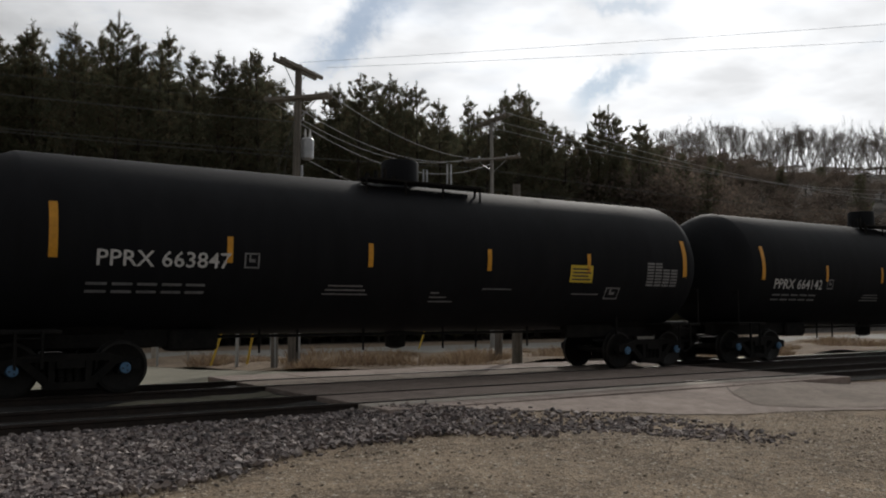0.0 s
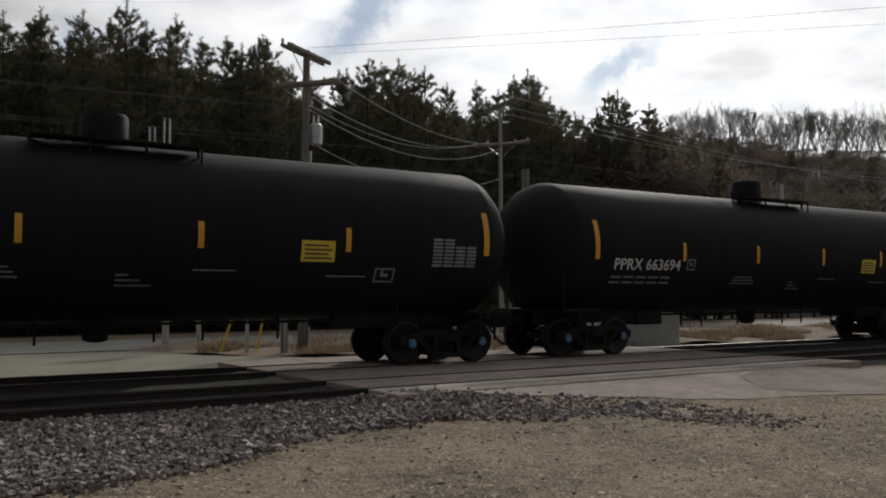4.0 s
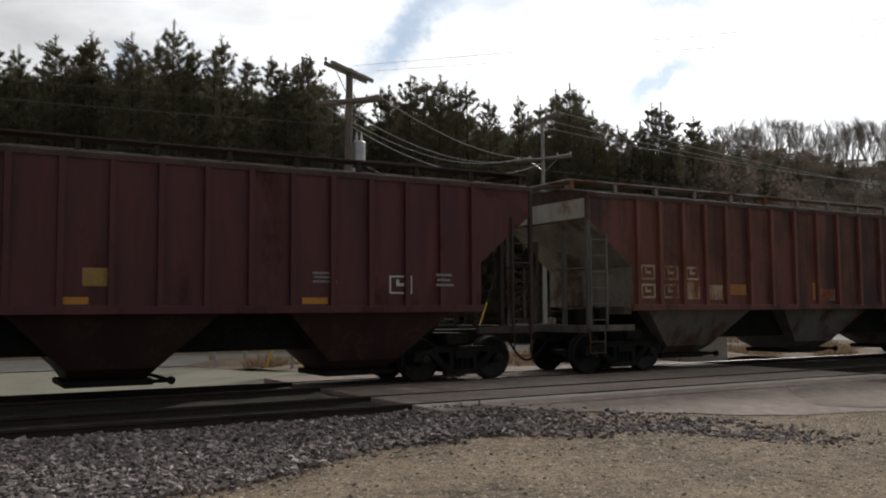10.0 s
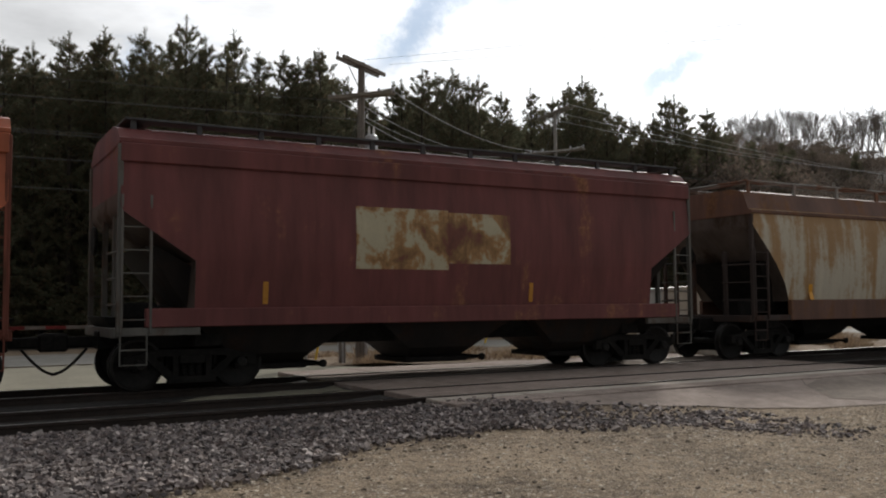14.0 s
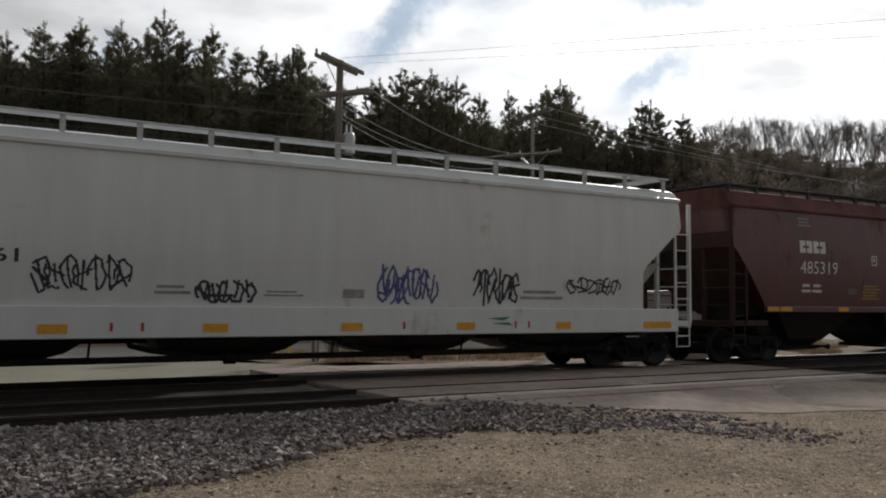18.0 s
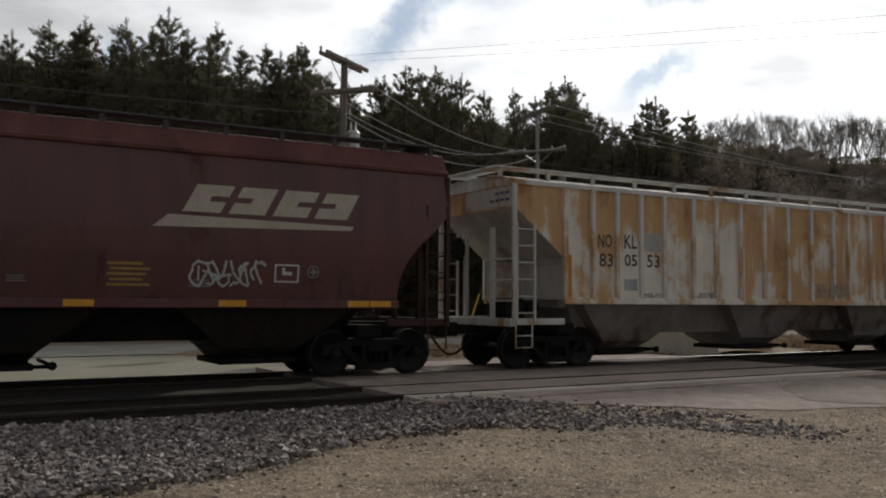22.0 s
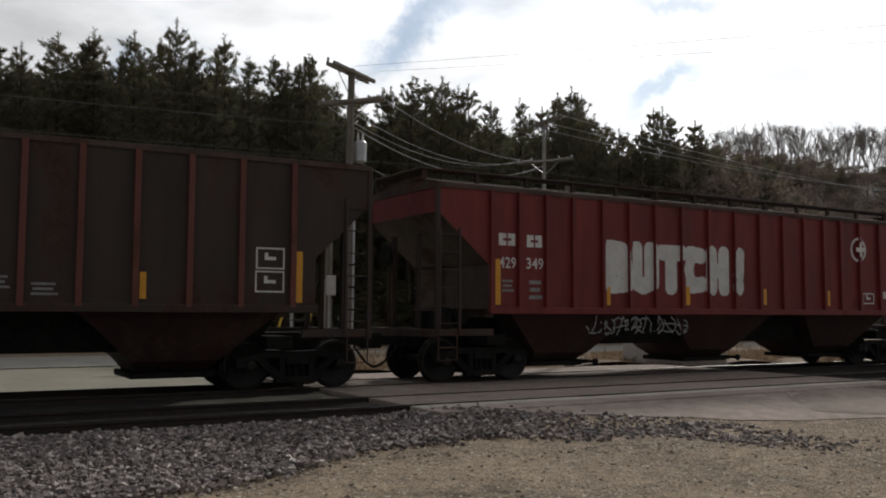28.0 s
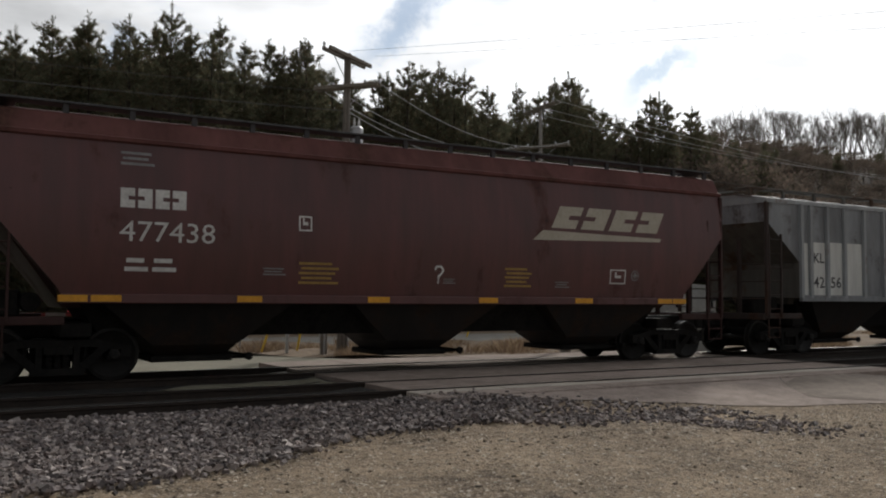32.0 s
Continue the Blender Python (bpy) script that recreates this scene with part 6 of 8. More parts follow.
    curved([(0.0, 0.62 - 0.2 * j, 1.62 + 0.09 * j, 1.648 + 0.09 * j) for j in range(3)] + [(1.3, 2.1, 1.9, 1.925), (3.9, 4.75, 1.82, 1.845)], STENCIL_DIM, "stencil")
    curved([(x, x + 0.24, 2.05 + 0.075 * k, 2.1 + 0.075 * k) for k in range(8) for x in (6.25, 6.53, 6.81, 7.09) if not (x > 6.7 and k > 5)], STENCIL_DIM, "test_table")
    return car, lambda x, z: shell(z)


def centre_beam(sp):
    L, paint = sp["L"], sp["paint"]
    half = L / 2
    xb = half - 0.55
    car = thing("centerbeam_flatcar", pose(0, TRACK_Y, 0), sp["label"], "railway car", "cars of the freight train")
    for s in (-1, 1):
        bm = bmesh.new()
        soft_box(bm, s * xb - 0.05, s * xb + 0.05, -1.55, 1.55, 1.0, 4.5, 0.015)
        part("bulkhead", bm, paint, car)
        for z in (1.5, 2.1, 2.7, 3.3, 3.9, 4.4):
            bm = bmesh.new()
            soft_box(bm, s * (xb + 0.09) - 0.06, s * (xb + 0.09) + 0.06, -1.44, 1.44, z - 0.07, z + 0.07, 0.015)
            part("bulkhead_rib", bm, paint, car)
        for y in (-1.5, 1.5):
            bm = bmesh.new()
            soft_box(bm, s * (xb + 0.06) - 0.1, s * (xb + 0.06) + 0.1, y - 0.07, y + 0.07, 1.0, 4.55, 0.015)
            part("bulkhead_post", bm, paint, car)
        for y in (-1.4, 1.4):
            bm = bmesh.new()
            prism(bm, [(s * (xb - 0.1), 4.5), (s * (xb - 1.5), 4.38), (s * (xb - 1.5), 1.05), (s * (xb - 0.1), 1.05)], -0.06, 0.06)
            if s > 0 and y < 0:
                part("end_panel", bm, paint, car, at=pose(0, -0.12, 0))
            else:
                bm.free()
    bm = bmesh.new()
    soft_box(bm, -xb, xb, -0.32, 0.32, 4.36, 4.52, 0.03)
    part("top_chord", bm, paint, car)
    xs = [-9.9 + 1.1 * k for k in range(19)]
    for k, x in enumerate(xs):
        bm = bmesh.new()
        w = 0.09 if k % 2 else 0.05
        soft_box(bm, x - w, x + w, -0.11, 0.11, 1.05, 4.38, 0.015)
        part("post", bm, paint, car)
    for k in range(0, 18, 2):
        x0, x1 = (xs[k], xs[k + 2]) if k < 8 else (xs[k + 2], xs[k])
        bm = bmesh.new()
        prism(bm, [(x0 - 0.1, 1.1), (x0 + 0.1, 1.1), (x1 + 0.1, 4.1), (x1 - 0.1, 4.1)], -0.16, -0.08)
        part("diagonal", bm, paint, car)
    bm = bmesh.new()
    soft_box(bm, -xb, xb, -1.5, 1.5, 0.98, 1.06, 0.01)
    part("deck", bm, STEEL_DARK, car)
    for s in (-1, 1):
        bm = bmesh.new()
        soft_box(bm, -xb, xb, s * 1.5 - 0.05, s * 1.5 + 0.05, 0.82, 1.07, 0.015)
        part("side_sill", bm, paint, car)
    for k in range(15):
        x = -10.4 + 1.49 * k
        bm = bmesh.new()
        soft_box(bm, x - 0.1, x + 0.1, -1.6, -1.54, 0.84, 0.98, 0.01)
        part("winch", bm, STEEL_DARK, car)
    for k in range(7):
        x = -9.0 + 3.0 * k
        bm = bmesh.new()
        pipe(bm, [(x, -1.2, 0.85), (x, -1.2, 0.4), (x + 0.35, -1.2, 0.4), (x + 0.35, -1.2, 0.85)], 0.025, 5)
        part("pipe_hanger", bm, STEEL_DARK, car)
    bm = bmesh.new()
    pipe(bm, [(-8, -1.2, 0.5), (8, -1.2, 0.5)], 0.025, 6)
    part("brake_pipe", bm, STEEL_DARK, car)
    bm = bmesh.new()
    loft(bm, [(0.5, -7, 7, -0.35, 0.35), (0.98, -9, 9, -0.5, 0.5)])
    part("fishbelly_sill", bm, STEEL_DARK, car)
    centre_sill(car, half)
    couplers(car, half)
    for s in (-1, 1):
        bogie(car, s * (half - 2.6))
    return car, lambda x, z: -1.552


# ---- the train ----
REFLECT = grained("amber_reflective_sheet", (0.6, 0.27, 0.015), (0.8, 0.38, 0.025), 3.0, 0.4, 0, 0.02)
YELLOW_SHEET = grained("yellow_placard", (0.6, 0.42, 0.03), (0.78, 0.58, 0.05), 3.0, 0.5, 0, 0.02)
STENCIL = grained("white_stencil_paint", (0.48, 0.47, 0.45), (0.75, 0.74, 0.72), 3.0, 0.6, 0, 0.02)
STENCIL_DIM = grained("grimy_stencil_paint", (0.14, 0.14, 0.14), (0.3, 0.3, 0.3), 6.0, 0.7, 0, 0.02)
STENCIL_YELLOW = grained("yellow_stencil_paint", (0.5, 0.36, 0.1), (0.7, 0.52, 0.18), 3.0, 0.6, 0, 0.02)
LETTER_DARK = grained("dark_letter_paint", (0.02, 0.022, 0.025), (0.06, 0.06, 0.065), 3.0, 0.6, 0, 0.03)
TANK_BLACK = weathered("black_tank_paint", (0.011, 0.0115, 0.0135), (0.02, 0.018, 0.016), 0.05, 0.3, 0.72, dark=(0.01, 0.01, 0.011))
TANK_BLACK.node_tree.nodes["Principled BSDF"].inputs["Specular IOR Level"].default_value = 0.14
SLOPE_GRIME = weathered("grimy_slope_sheet", (0.14, 0.115, 0.1), (0.07, 0.045, 0.03), 0.35, 0.5, 0.75)
BOARD_GREY = grained("dull_walkway_steel", (0.035, 0.035, 0.038), (0.085, 0.085, 0.09), 4.0, 0.7, 0.1, 0.1)
ROOF_DUST = weathered("dusty_roof_paint", (0.1, 0.075, 0.068), (0.09, 0.055, 0.04), 0.25, 0.4, 0.9)
ROOF_DUST.node_tree.nodes["Principled BSDF"].inputs["Specular IOR Level"].default_value = 0.08
# End steel: grime, with the shade on the car ends put in.
END_SHADE = weathered("grimy_shaded_end_steel", (0.06, 0.046, 0.042), (0.075, 0.04, 0.028), 0.3, 0.5, 0.75)
SLOPE_GREY = weathered("grey_slope_sheet", (0.34, 0.31, 0.27), (0.15, 0.09, 0.06), 0.35, 0.45, 0.7)
SLOPE_PALE = weathered("pale_slope_sheet", (0.5, 0.48, 0.44), (0.3, 0.2, 0.12), 0.25, 0.35, 0.7)
BROWN = weathered("brown_hopper_paint", (0.104, 0.03, 0.029), (0.08, 0.03, 0.025), 0.2, 0.35, 0.36)
BROWN.node_tree.nodes["Principled BSDF"].inputs["Specular IOR Level"].default_value = 0.66
# Roof brown lightened: the pinkish highlight along it is painted in.
BROWN_TOP = weathered("highlit_brown_roof", (0.15, 0.065, 0.06), (0.1, 0.05, 0.04), 0.2, 0.3, 0.75)
BROWN_TOP.node_tree.nodes["Principled BSDF"].inputs["Specular IOR Level"].default_value = 0.15
SPECS = []


def spec(kind, rear, L, **more):
    SPECS.append(dict(kind=kind, rear=rear, L=L, **more))


def code(text, x, z, h, mat, width=None):
    return lambda car, face, sp: lettering(text, h, mat, car, x, z, face, width, bold=0.01 if text.startswith("PPRX") else 0.0)


def codes(rows, mat):
    """Rows of (text, x0, x1, z0, z1)."""
    def put(car, face, sp):
        for text, x0, x1, z0, z1 in rows:
            lettering(text, z1 - z0, mat, car, x0, z0, face, x1 - x0, bold=0.0 if "M" in text else 0.012)
    return put


def sheets(rects, mat, name="stencil", label="", lift=0.004):
    lift = max(lift, 0.009) if name == "reflective_strip" else lift

    def put(car, face, sp):
        for r in rects:
            decal(car, face, [r], mat, name, label, lift)
    return put


def lines(boxes, mat, rows=3, name="stencil"):
    """Small print too fine to read: bars in a box."""
    def put(car, face, sp):
        for x0, x1, z0, z1 in boxes:
            h = (z1 - z0) / (2 * rows - 1)
            decal(car, face, [(x0 + (0.06 * (k % 2)) * (x1 - x0), x1 - (0.09 * ((k * 2) % 3)) * (x1 - x0), z0 + 2 * k * h, z0 + (2 * k + 1) * h) for k in range(rows)], mat, name)
    return put


def boxed(boxes, mat, t=0.03):
    """An outlined square with a mark in it."""
    def put(car, face, sp):
        for x0, x1, z0, z1 in boxes:
            m, q = (x0 + x1) / 2, (z0 + z1) / 2
            decal(car, face, [(x0, x1, z0, z0 + t), (x0, x1, z1 - t, z1), (x0, x0 + t, z0 + t, z1 - t), (x1 - t, x1, z0 + t, z1 - t),
                              (m - 0.2 * (x1 - x0), m + 0.2 * (x1 - x0), q - 0.03, q + 0.03), (m - 0.2 * (x1 - x0), m - 0.08 * (x1 - x0), q + 0.03, q + 0.1)], mat, "stencil_box")
    return put


def blocks(x0, x1, z0, z1, n, mat, slant=0.0, name="emblem"):
    """A row of plain slanted blocks."""
    def put(car, face, sp):
        bm = bmesh.new()
        step = (x1 - x0) / n
        for k in range(n):
            a, w = x0 + k * step, 0.82 * step
            side = (0.0, 0.55) if k % 2 == 0 else (0.45, 1.0)
            for u0, u1, v0, v1 in ((0, 1, 0, 0.4), (0, 1, 0.6, 1), (*side, 0.4, 0.6)):
                bm.faces.new([bm.verts.new((a + u * w + slant * v * (z1 - z0), face(a, z0 + v * (z1 - z0)) - 0.005, z0 + v * (z1 - z0))) for u, v in ((u0, v0), (u1, v0), (u1, v1), (u0, v1))])
        bmesh.ops.remove_doubles(bm, verts=bm.verts, dist=0.0005)
        part(name, bm, mat, car)
    return put


def wedge(points, mat, name="emblem"):
    def put(car, face, sp):
        bm = bmesh.new()
        bm.faces.new([bm.verts.new((x, face(x, z) - 0.005, z)) for x, z in points])
        part(name, bm, mat, car)
    return put


def disc(x, z, r, mat, ring=True):
    def put(car, face, sp):
        bm = bmesh.new()
        n = 24
        for k in range(n):
            a, b = 2 * math.pi * k / n, 2 * math.pi * (k + 1) / n
            q = 0.8 if ring else 0.0
            pts = [(x + r * f * math.cos(t), z + r * f * math.sin(t)) for f, t in ((q, a), (1, a), (1, b), (q, b))]
            bm.faces.new([bm.verts.new((px, face(px, pz) - 0.005, pz)) for px, pz in (pts if ring else pts[1:])])
        part("emblem", bm, mat, car)
        if ring:
            decal(car, face, [(x - 0.62 * r, x + 0.62 * r, z - 0.17 * r, z + 0.17 * r), (x - 0.17 * r, x + 0.17 * r, z + 0.17 * r, z + 0.6 * r), (x - 0.17 * r, x + 0.17 * r, z - 0.6 * r, z - 0.17 * r)], mat, "emblem")
    return put


def tag(x0, x1, z0, z1, mat, seed, n=7, w=0.025):
    return lambda car, face, sp: sprayed(car, face, scribble(x0, x1, z0, z1, seed, n), [(w * 0.8, mat)], 0.017)


def spray(word, x0, x1, z0, z1, bands, gap=0.28):
    return lambda car, face, sp: sprayed(car, face, strokes_for(word, x0, x1, z0, z1, gap), bands)


def sheet_mat(name, a, b, rough=0.6, scale=3.0):
    return grained(name, a, b, scale, rough, 0, 0.03)


# Side brown darkened for the ends: dirt plus shade painted in.
BROWN_SHADED = weathered("shaded_brown_end_paint", (0.05, 0.02, 0.018), (0.05, 0.025, 0.02), 0.2, 0.5, 0.6)
CREAM = weathered("cream_panel_paint", (0.5, 0.47, 0.34), (0.3, 0.15, 0.06), 0.15, 0.25, 0.6)
PALE = weathered("pale_panel_paint", (0.74, 0.75, 0.72), (0.4, 0.3, 0.2), 0.1, 0.2, 0.6)
PALE_GREY = weathered("pale_grey_panel", (0.42, 0.45, 0.46), (0.3, 0.22, 0.16), 0.1, 0.25, 0.6)
PALE_BLUE = weathered("pale_blue_panel", (0.5, 0.58, 0.57), (0.4, 0.3, 0.2), 0.1, 0.2, 0.6)
RUSTY_CREAM = rusted("rusty_cream_panel", (0.5, 0.45, 0.31), (0.36, 0.2, 0.08), (0.17, 0.06, 0.04), 0.0, (), 0.0, 0.2, 1.4, 0.8, 1.6)
OCHRE = weathered("ochre_panel_paint", (0.42, 0.2, 0.05), (0.2, 0.08, 0.03), 0.25, 0.3, 0.6)
DULL_YELLOW = sheet_mat("dull_yellow_print", (0.26, 0.16, 0.04), (0.4, 0.26, 0.07))
AMBER_OLD = sheet_mat("dull_amber_sheet", (0.42, 0.18, 0.02), (0.58, 0.27, 0.035))
LETTER_FADED = sheet_mat("faded_grey_letters", (0.16, 0.15, 0.15), (0.42, 0.39, 0.36), 0.7, 2.0)
GHOST_LETTER = sheet_mat("ghost_lettering", (0.36, 0.29, 0.27), (0.58, 0.46, 0.42), 0.7, 2.0)
WORN_LETTER = sheet_mat("worn_brown_letters", (0.13, 0.09, 0.055), (0.3, 0.2, 0.11), 0.7, 5.0)
EMBLEM = sheet_mat("buff_emblem_paint", (0.38, 0.34, 0.27), (0.5, 0.46, 0.38))
SPRAY_WHITE = sheet_mat("white_spray_paint", (0.5, 0.5, 0.49), (0.7, 0.7, 0.68))
SPRAY_SILVER = sheet_mat("silver_spray_paint", (0.36, 0.38, 0.37), (0.52, 0.54, 0.53))
SPRAY_SLATE = sheet_mat("slate_spray_paint", (0.04, 0.05, 0.05), (0.09, 0.1, 0.1))
SPRAY_BLACK = sheet_mat("black_spray_paint", (0.015, 0.015, 0.02), (0.04, 0.04, 0.05))
SPRAY_BLUE = sheet_mat("blue_spray_paint", (0.05, 0.06, 0.2), (0.1, 0.12, 0.3))
SPRAY_BUFF = sheet_mat("buff_spray_paint", (0.3, 0.24, 0.14), (0.48, 0.4, 0.24))
GREEN_LEAF = sheet_mat("green_emblem_paint", (0.02, 0.16, 0.09), (0.04, 0.22, 0.13))
RED_MARK = sheet_mat("red_mark_paint", (0.4, 0.03, 0.02), (0.55, 0.05, 0.03))
NAVY = sheet_mat("navy_sheet", (0.04, 0.05, 0.1), (0.08, 0.09, 0.15))

TANK_LABEL = "long black tank car with amber strips and white stencils"
for rear, number, x, z, w in ((20.67, " 663847", -6.7, 2.19, 2.31), (38.85, " 664142", -6.86, 2.06, 2.23), (56.94, " 663498", -6.77, 2.06, 2.26), (75.2, "", -6.8, 2.06, 0.9), (93.39, " 663694", -6.8, 2.06, 2.26)):
    spec("tank", rear, 18.15, paint=TANK_BLACK, label=TANK_LABEL, placard=0.0 if z < 2.1 else 0.42,
         extras=[code("PPRX" + number, x, z, 0.28, STENCIL, w), boxed([(x + w + 0.25, x + w + 0.54, z + 0.02, z + 0.3)], STENCIL_DIM), boxed([(4.95, 5.4, 1.72, 2.0)], STENCIL_DIM)])

RED_RUST = rusted("red_rusted_paint", (0.2, 0.06, 0.05), (0.17, 0.048, 0.028), (0.085, 0.023, 0.019), -0.06, [(-9, -7.2, -0.14), (-4.0, 3.6, 0.08)], 0.06, 0.35, 1.1, 0.9, 1.1)
# Posts paler than the panels: highlights on their lit sides go into the paint.
RED_RUST_POST = weathered("highlit_red_post_paint", (0.33, 0.18, 0.13), (0.15, 0.04, 0.025), 0.45, 0.35, 0.6, patch=1.6)
CREAM_RUST = rusted("cream_rusted_paint", (0.62, 0.56, 0.43), (0.33, 0.12, 0.05), (0.1, 0.022, 0.02), -0.06, [(-3.7, 4.7, 0.45)], 0.16, 0.25, 1.2, 0.6)
CREAM_POST = weathered("cream_post_paint", (0.52, 0.48, 0.38), (0.18, 0.06, 0.035), 0.5, 0.25, 0.6, patch=2.0)
TAN_RUST = rusted("tan_rusted_paint", (0.54, 0.39, 0.21), (0.36, 0.12, 0.036), (0.1, 0.025, 0.017), -0.09, [(-3.1, -1.35, 0.24), (1.35, 2.7, 0.32), (2.7, 3.1, 0.15), (-9, -6.9, 0.3), (6.2, 9, 0.22)], 0.42, 0.2, 1.5, 0.5, 1.0, soft=1.6, blur=1.3)
TAN_POST = weathered("tan_post_paint", (0.52, 0.44, 0.3), (0.22, 0.08, 0.04), 0.5, 0.3, 0.65)
MAROON = weathered("maroon_hopper_paint", (0.105, 0.034, 0.037), (0.075, 0.03, 0.027), 0.25, 0.45, 0.45)
OXIDE = rusted("oxide_red_paint", (0.15, 0.045, 0.04), (0.13, 0.045, 0.027), (0.045, 0.016, 0.015), 0.08, [(-9, -4.9, -0.05), (0.5, 9, 0.08)], 0.06, 0.7, 0.8, 1.3)
OXIDE_POST = weathered("oxide_post_paint", (0.2, 0.075, 0.06), (0.14, 0.06, 0.03), 0.3, 0.3, 0.6)
GREY_RUST = rusted("grey_streaked_paint", (0.38, 0.36, 0.335), (0.25, 0.165, 0.115), (0.16, 0.078, 0.055), 0.02, [(-5, 3.6, 0.07), (4.6, 9, -0.12)], 0.08, 0.4, 0.5, 1.3)
GREY_POST = weathered("grey_post_paint", (0.34, 0.335, 0.32), (0.25, 0.12, 0.07), 0.35, 0.25, 0.6)
ORANGE = weathered("orange_red_paint", (0.42, 0.118, 0.056), (0.38, 0.12, 0.04), 0.14, 0.3, 0.4)
ORANGE_DULL = weathered("orange_dull_paint", (0.2, 0.06, 0.038), (0.12, 0.05, 0.03), 0.35, 0.4, 0.6)
PLUM = weathered("plum_faded_paint", (0.17, 0.055, 0.052), (0.3, 0.14, 0.075), 0.1, 0.35, 0.55)
BEIGE = rusted("beige_faded_paint", (0.56, 0.51, 0.4), (0.36, 0.22, 0.1), (0.22, 0.115, 0.065), -0.14, [(-9, 1.0, 0.08)], 0.12, 0.3, 0.6, 1.3, blur=1.7)
BEIGE_WHITE = weathered("fresh_beige_paint", (0.5, 0.52, 0.5), (0.26, 0.12, 0.055), 0.25, 0.2, 0.6)
BROWN_ROOF = weathered("brown_roof_paint", (0.17, 0.09, 0.065), (0.2, 0.1, 0.05), 0.3, 0.35, 0.6)
WHITE = weathered("off_white_paint", (0.66, 0.68, 0.67), (0.45, 0.42, 0.36), 0.03, 0.06, 0.4, streaks=0.25)
PALE_RUST = rusted("white_rust_washed_paint", (0.74, 0.71, 0.64), (0.56, 0.35, 0.17), (0.34, 0.16, 0.07), -0.06, [(-3.2, -1.5, -0.2), (0.3, 1.3, 0.1), (4.6, 6.1, -0.15), (-8.5, -7.1, 0.1)], 0.24, 0.5, 1.7, 1.2, 0.75, blur=1.7)
PALE_POST = weathered("white_post_paint", (0.74, 0.74, 0.71), (0.55, 0.33, 0.16), 0.4, 0.15, 0.6)
WHITE_EAVE = weathered("white_eave_paint", (0.6, 0.6, 0.57), (0.4, 0.25, 0.12), 0.2, 0.15, 0.6)
GREY = weathered("grey_hopper_paint", (0.28, 0.295, 0.31), (0.09, 0.07, 0.065), 0.22, 0.6, 0.5, dark=(0.06, 0.055, 0.055))
GREY_LIGHT_POST = weathered("light_grey_post_paint", (0.36, 0.38, 0.39), (0.16, 0.1, 0.07), 0.12, 0.2, 0.55)
PINK = weathered("pinkish_white_paint", (0.8, 0.65, 0.58), (0.4, 0.22, 0.12), 0.2, 0.15, 0.6)
WINE = weathered("wine_red_paint", (0.165, 0.043, 0.04), (0.12, 0.04, 0.03), 0.12, 0.35, 0.5)
DARKBROWN = weathered("dark_brown_paint", (0.05, 0.036, 0.03), (0.065, 0.035, 0.028), 0.3, 0.4, 0.6)
BROWN_POST = weathered("red_brown_post_paint", (0.16, 0.055, 0.045), (0.12, 0.05, 0.03), 0.3, 0.3, 0.6)
SIGNAL_RED = weathered("bright_red_paint", (0.18, 0.03, 0.027), (0.14, 0.04, 0.03), 0.12, 0.3, 0.5)
GREY_UNDER = weathered("grey_underbody", (0.16, 0.155, 0.14), (0.1, 0.06, 0.04), 0.3, 0.5, 0.7)
LIGHT_UNDER = weathered("light_grey_underbody", (0.27, 0.25, 0.235), (0.16, 0.1, 0.07), 0.25, 0.45, 0.7)
# Bays darker than the sides: shade below the bodies is painted in.
SHADED_UNDER = weathered("shaded_underbody", (0.018, 0.016, 0.015), (0.035, 0.022, 0.016), 0.25, 0.4, 0.75)
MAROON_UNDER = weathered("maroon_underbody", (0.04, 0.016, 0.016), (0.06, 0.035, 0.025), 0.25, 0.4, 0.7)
PINK_UNDER = weathered("pink_grey_underbody", (0.16, 0.095, 0.08), (0.16, 0.08, 0.05), 0.3, 0.35, 0.7)
TALL = dict(eave=4.36, bottom=1.1, slope=(3.5, 2.4, 7.06), board=False, crown=0.06)
P_F = [-7.07, -6.37, -5.64, -4.84, -4.04, -3.21, -2.41, -1.52, -0.55, 0.38, 1.28, 2.14, 2.99, 3.8, 4.59, 5.38, 6.11, 6.86]
P_G = [-6.95, -6.25, -5.52, -4.74, -3.9, -3.1, -2.29, -1.42, -0.5, 0.43, 1.32, 2.24, 3.03, 3.84, 4.66, 5.4, 6.2, 6.96]
P_H = [-6.85, -5.88, -4.95, -4.0, -3.05, -1.37, -0.52, 0.55, 1.35, 3.03, 4.04, 4.94, 5.88, 6.85]
P_T = [-7.12, -6.33, -5.61, -4.87, -4.13, -3.16, -2.36, -1.49, -0.59, 0.33, 1.29, 2.22, 2.88, 3.88, 4.62, 5.31, 6.04, 6.71]
P_X = [-6.7, -5.78, -4.92, -4.0, -3.11, -2.22, -1.33, -0.47, 0.4, 1.3, 2.14, 3.0, 3.88, 4.78, 5.69, 6.66]
P_Y = [-7.07, -6.36, -5.64, -4.91, -4.06, -3.26, -2.46, -1.6, -0.7, 0.22, 1.13, 2.02, 2.85, 3.66, 4.38, 5.2, 6.1, 6.9]
P_Z = [-6.93, -6.0, -5.03, -4.14, -3.21, -2.26, -1.36, -0.47, 0.42, 1.29, 2.19, 3.09, 4.01, 4.88, 5.8, 6.74]
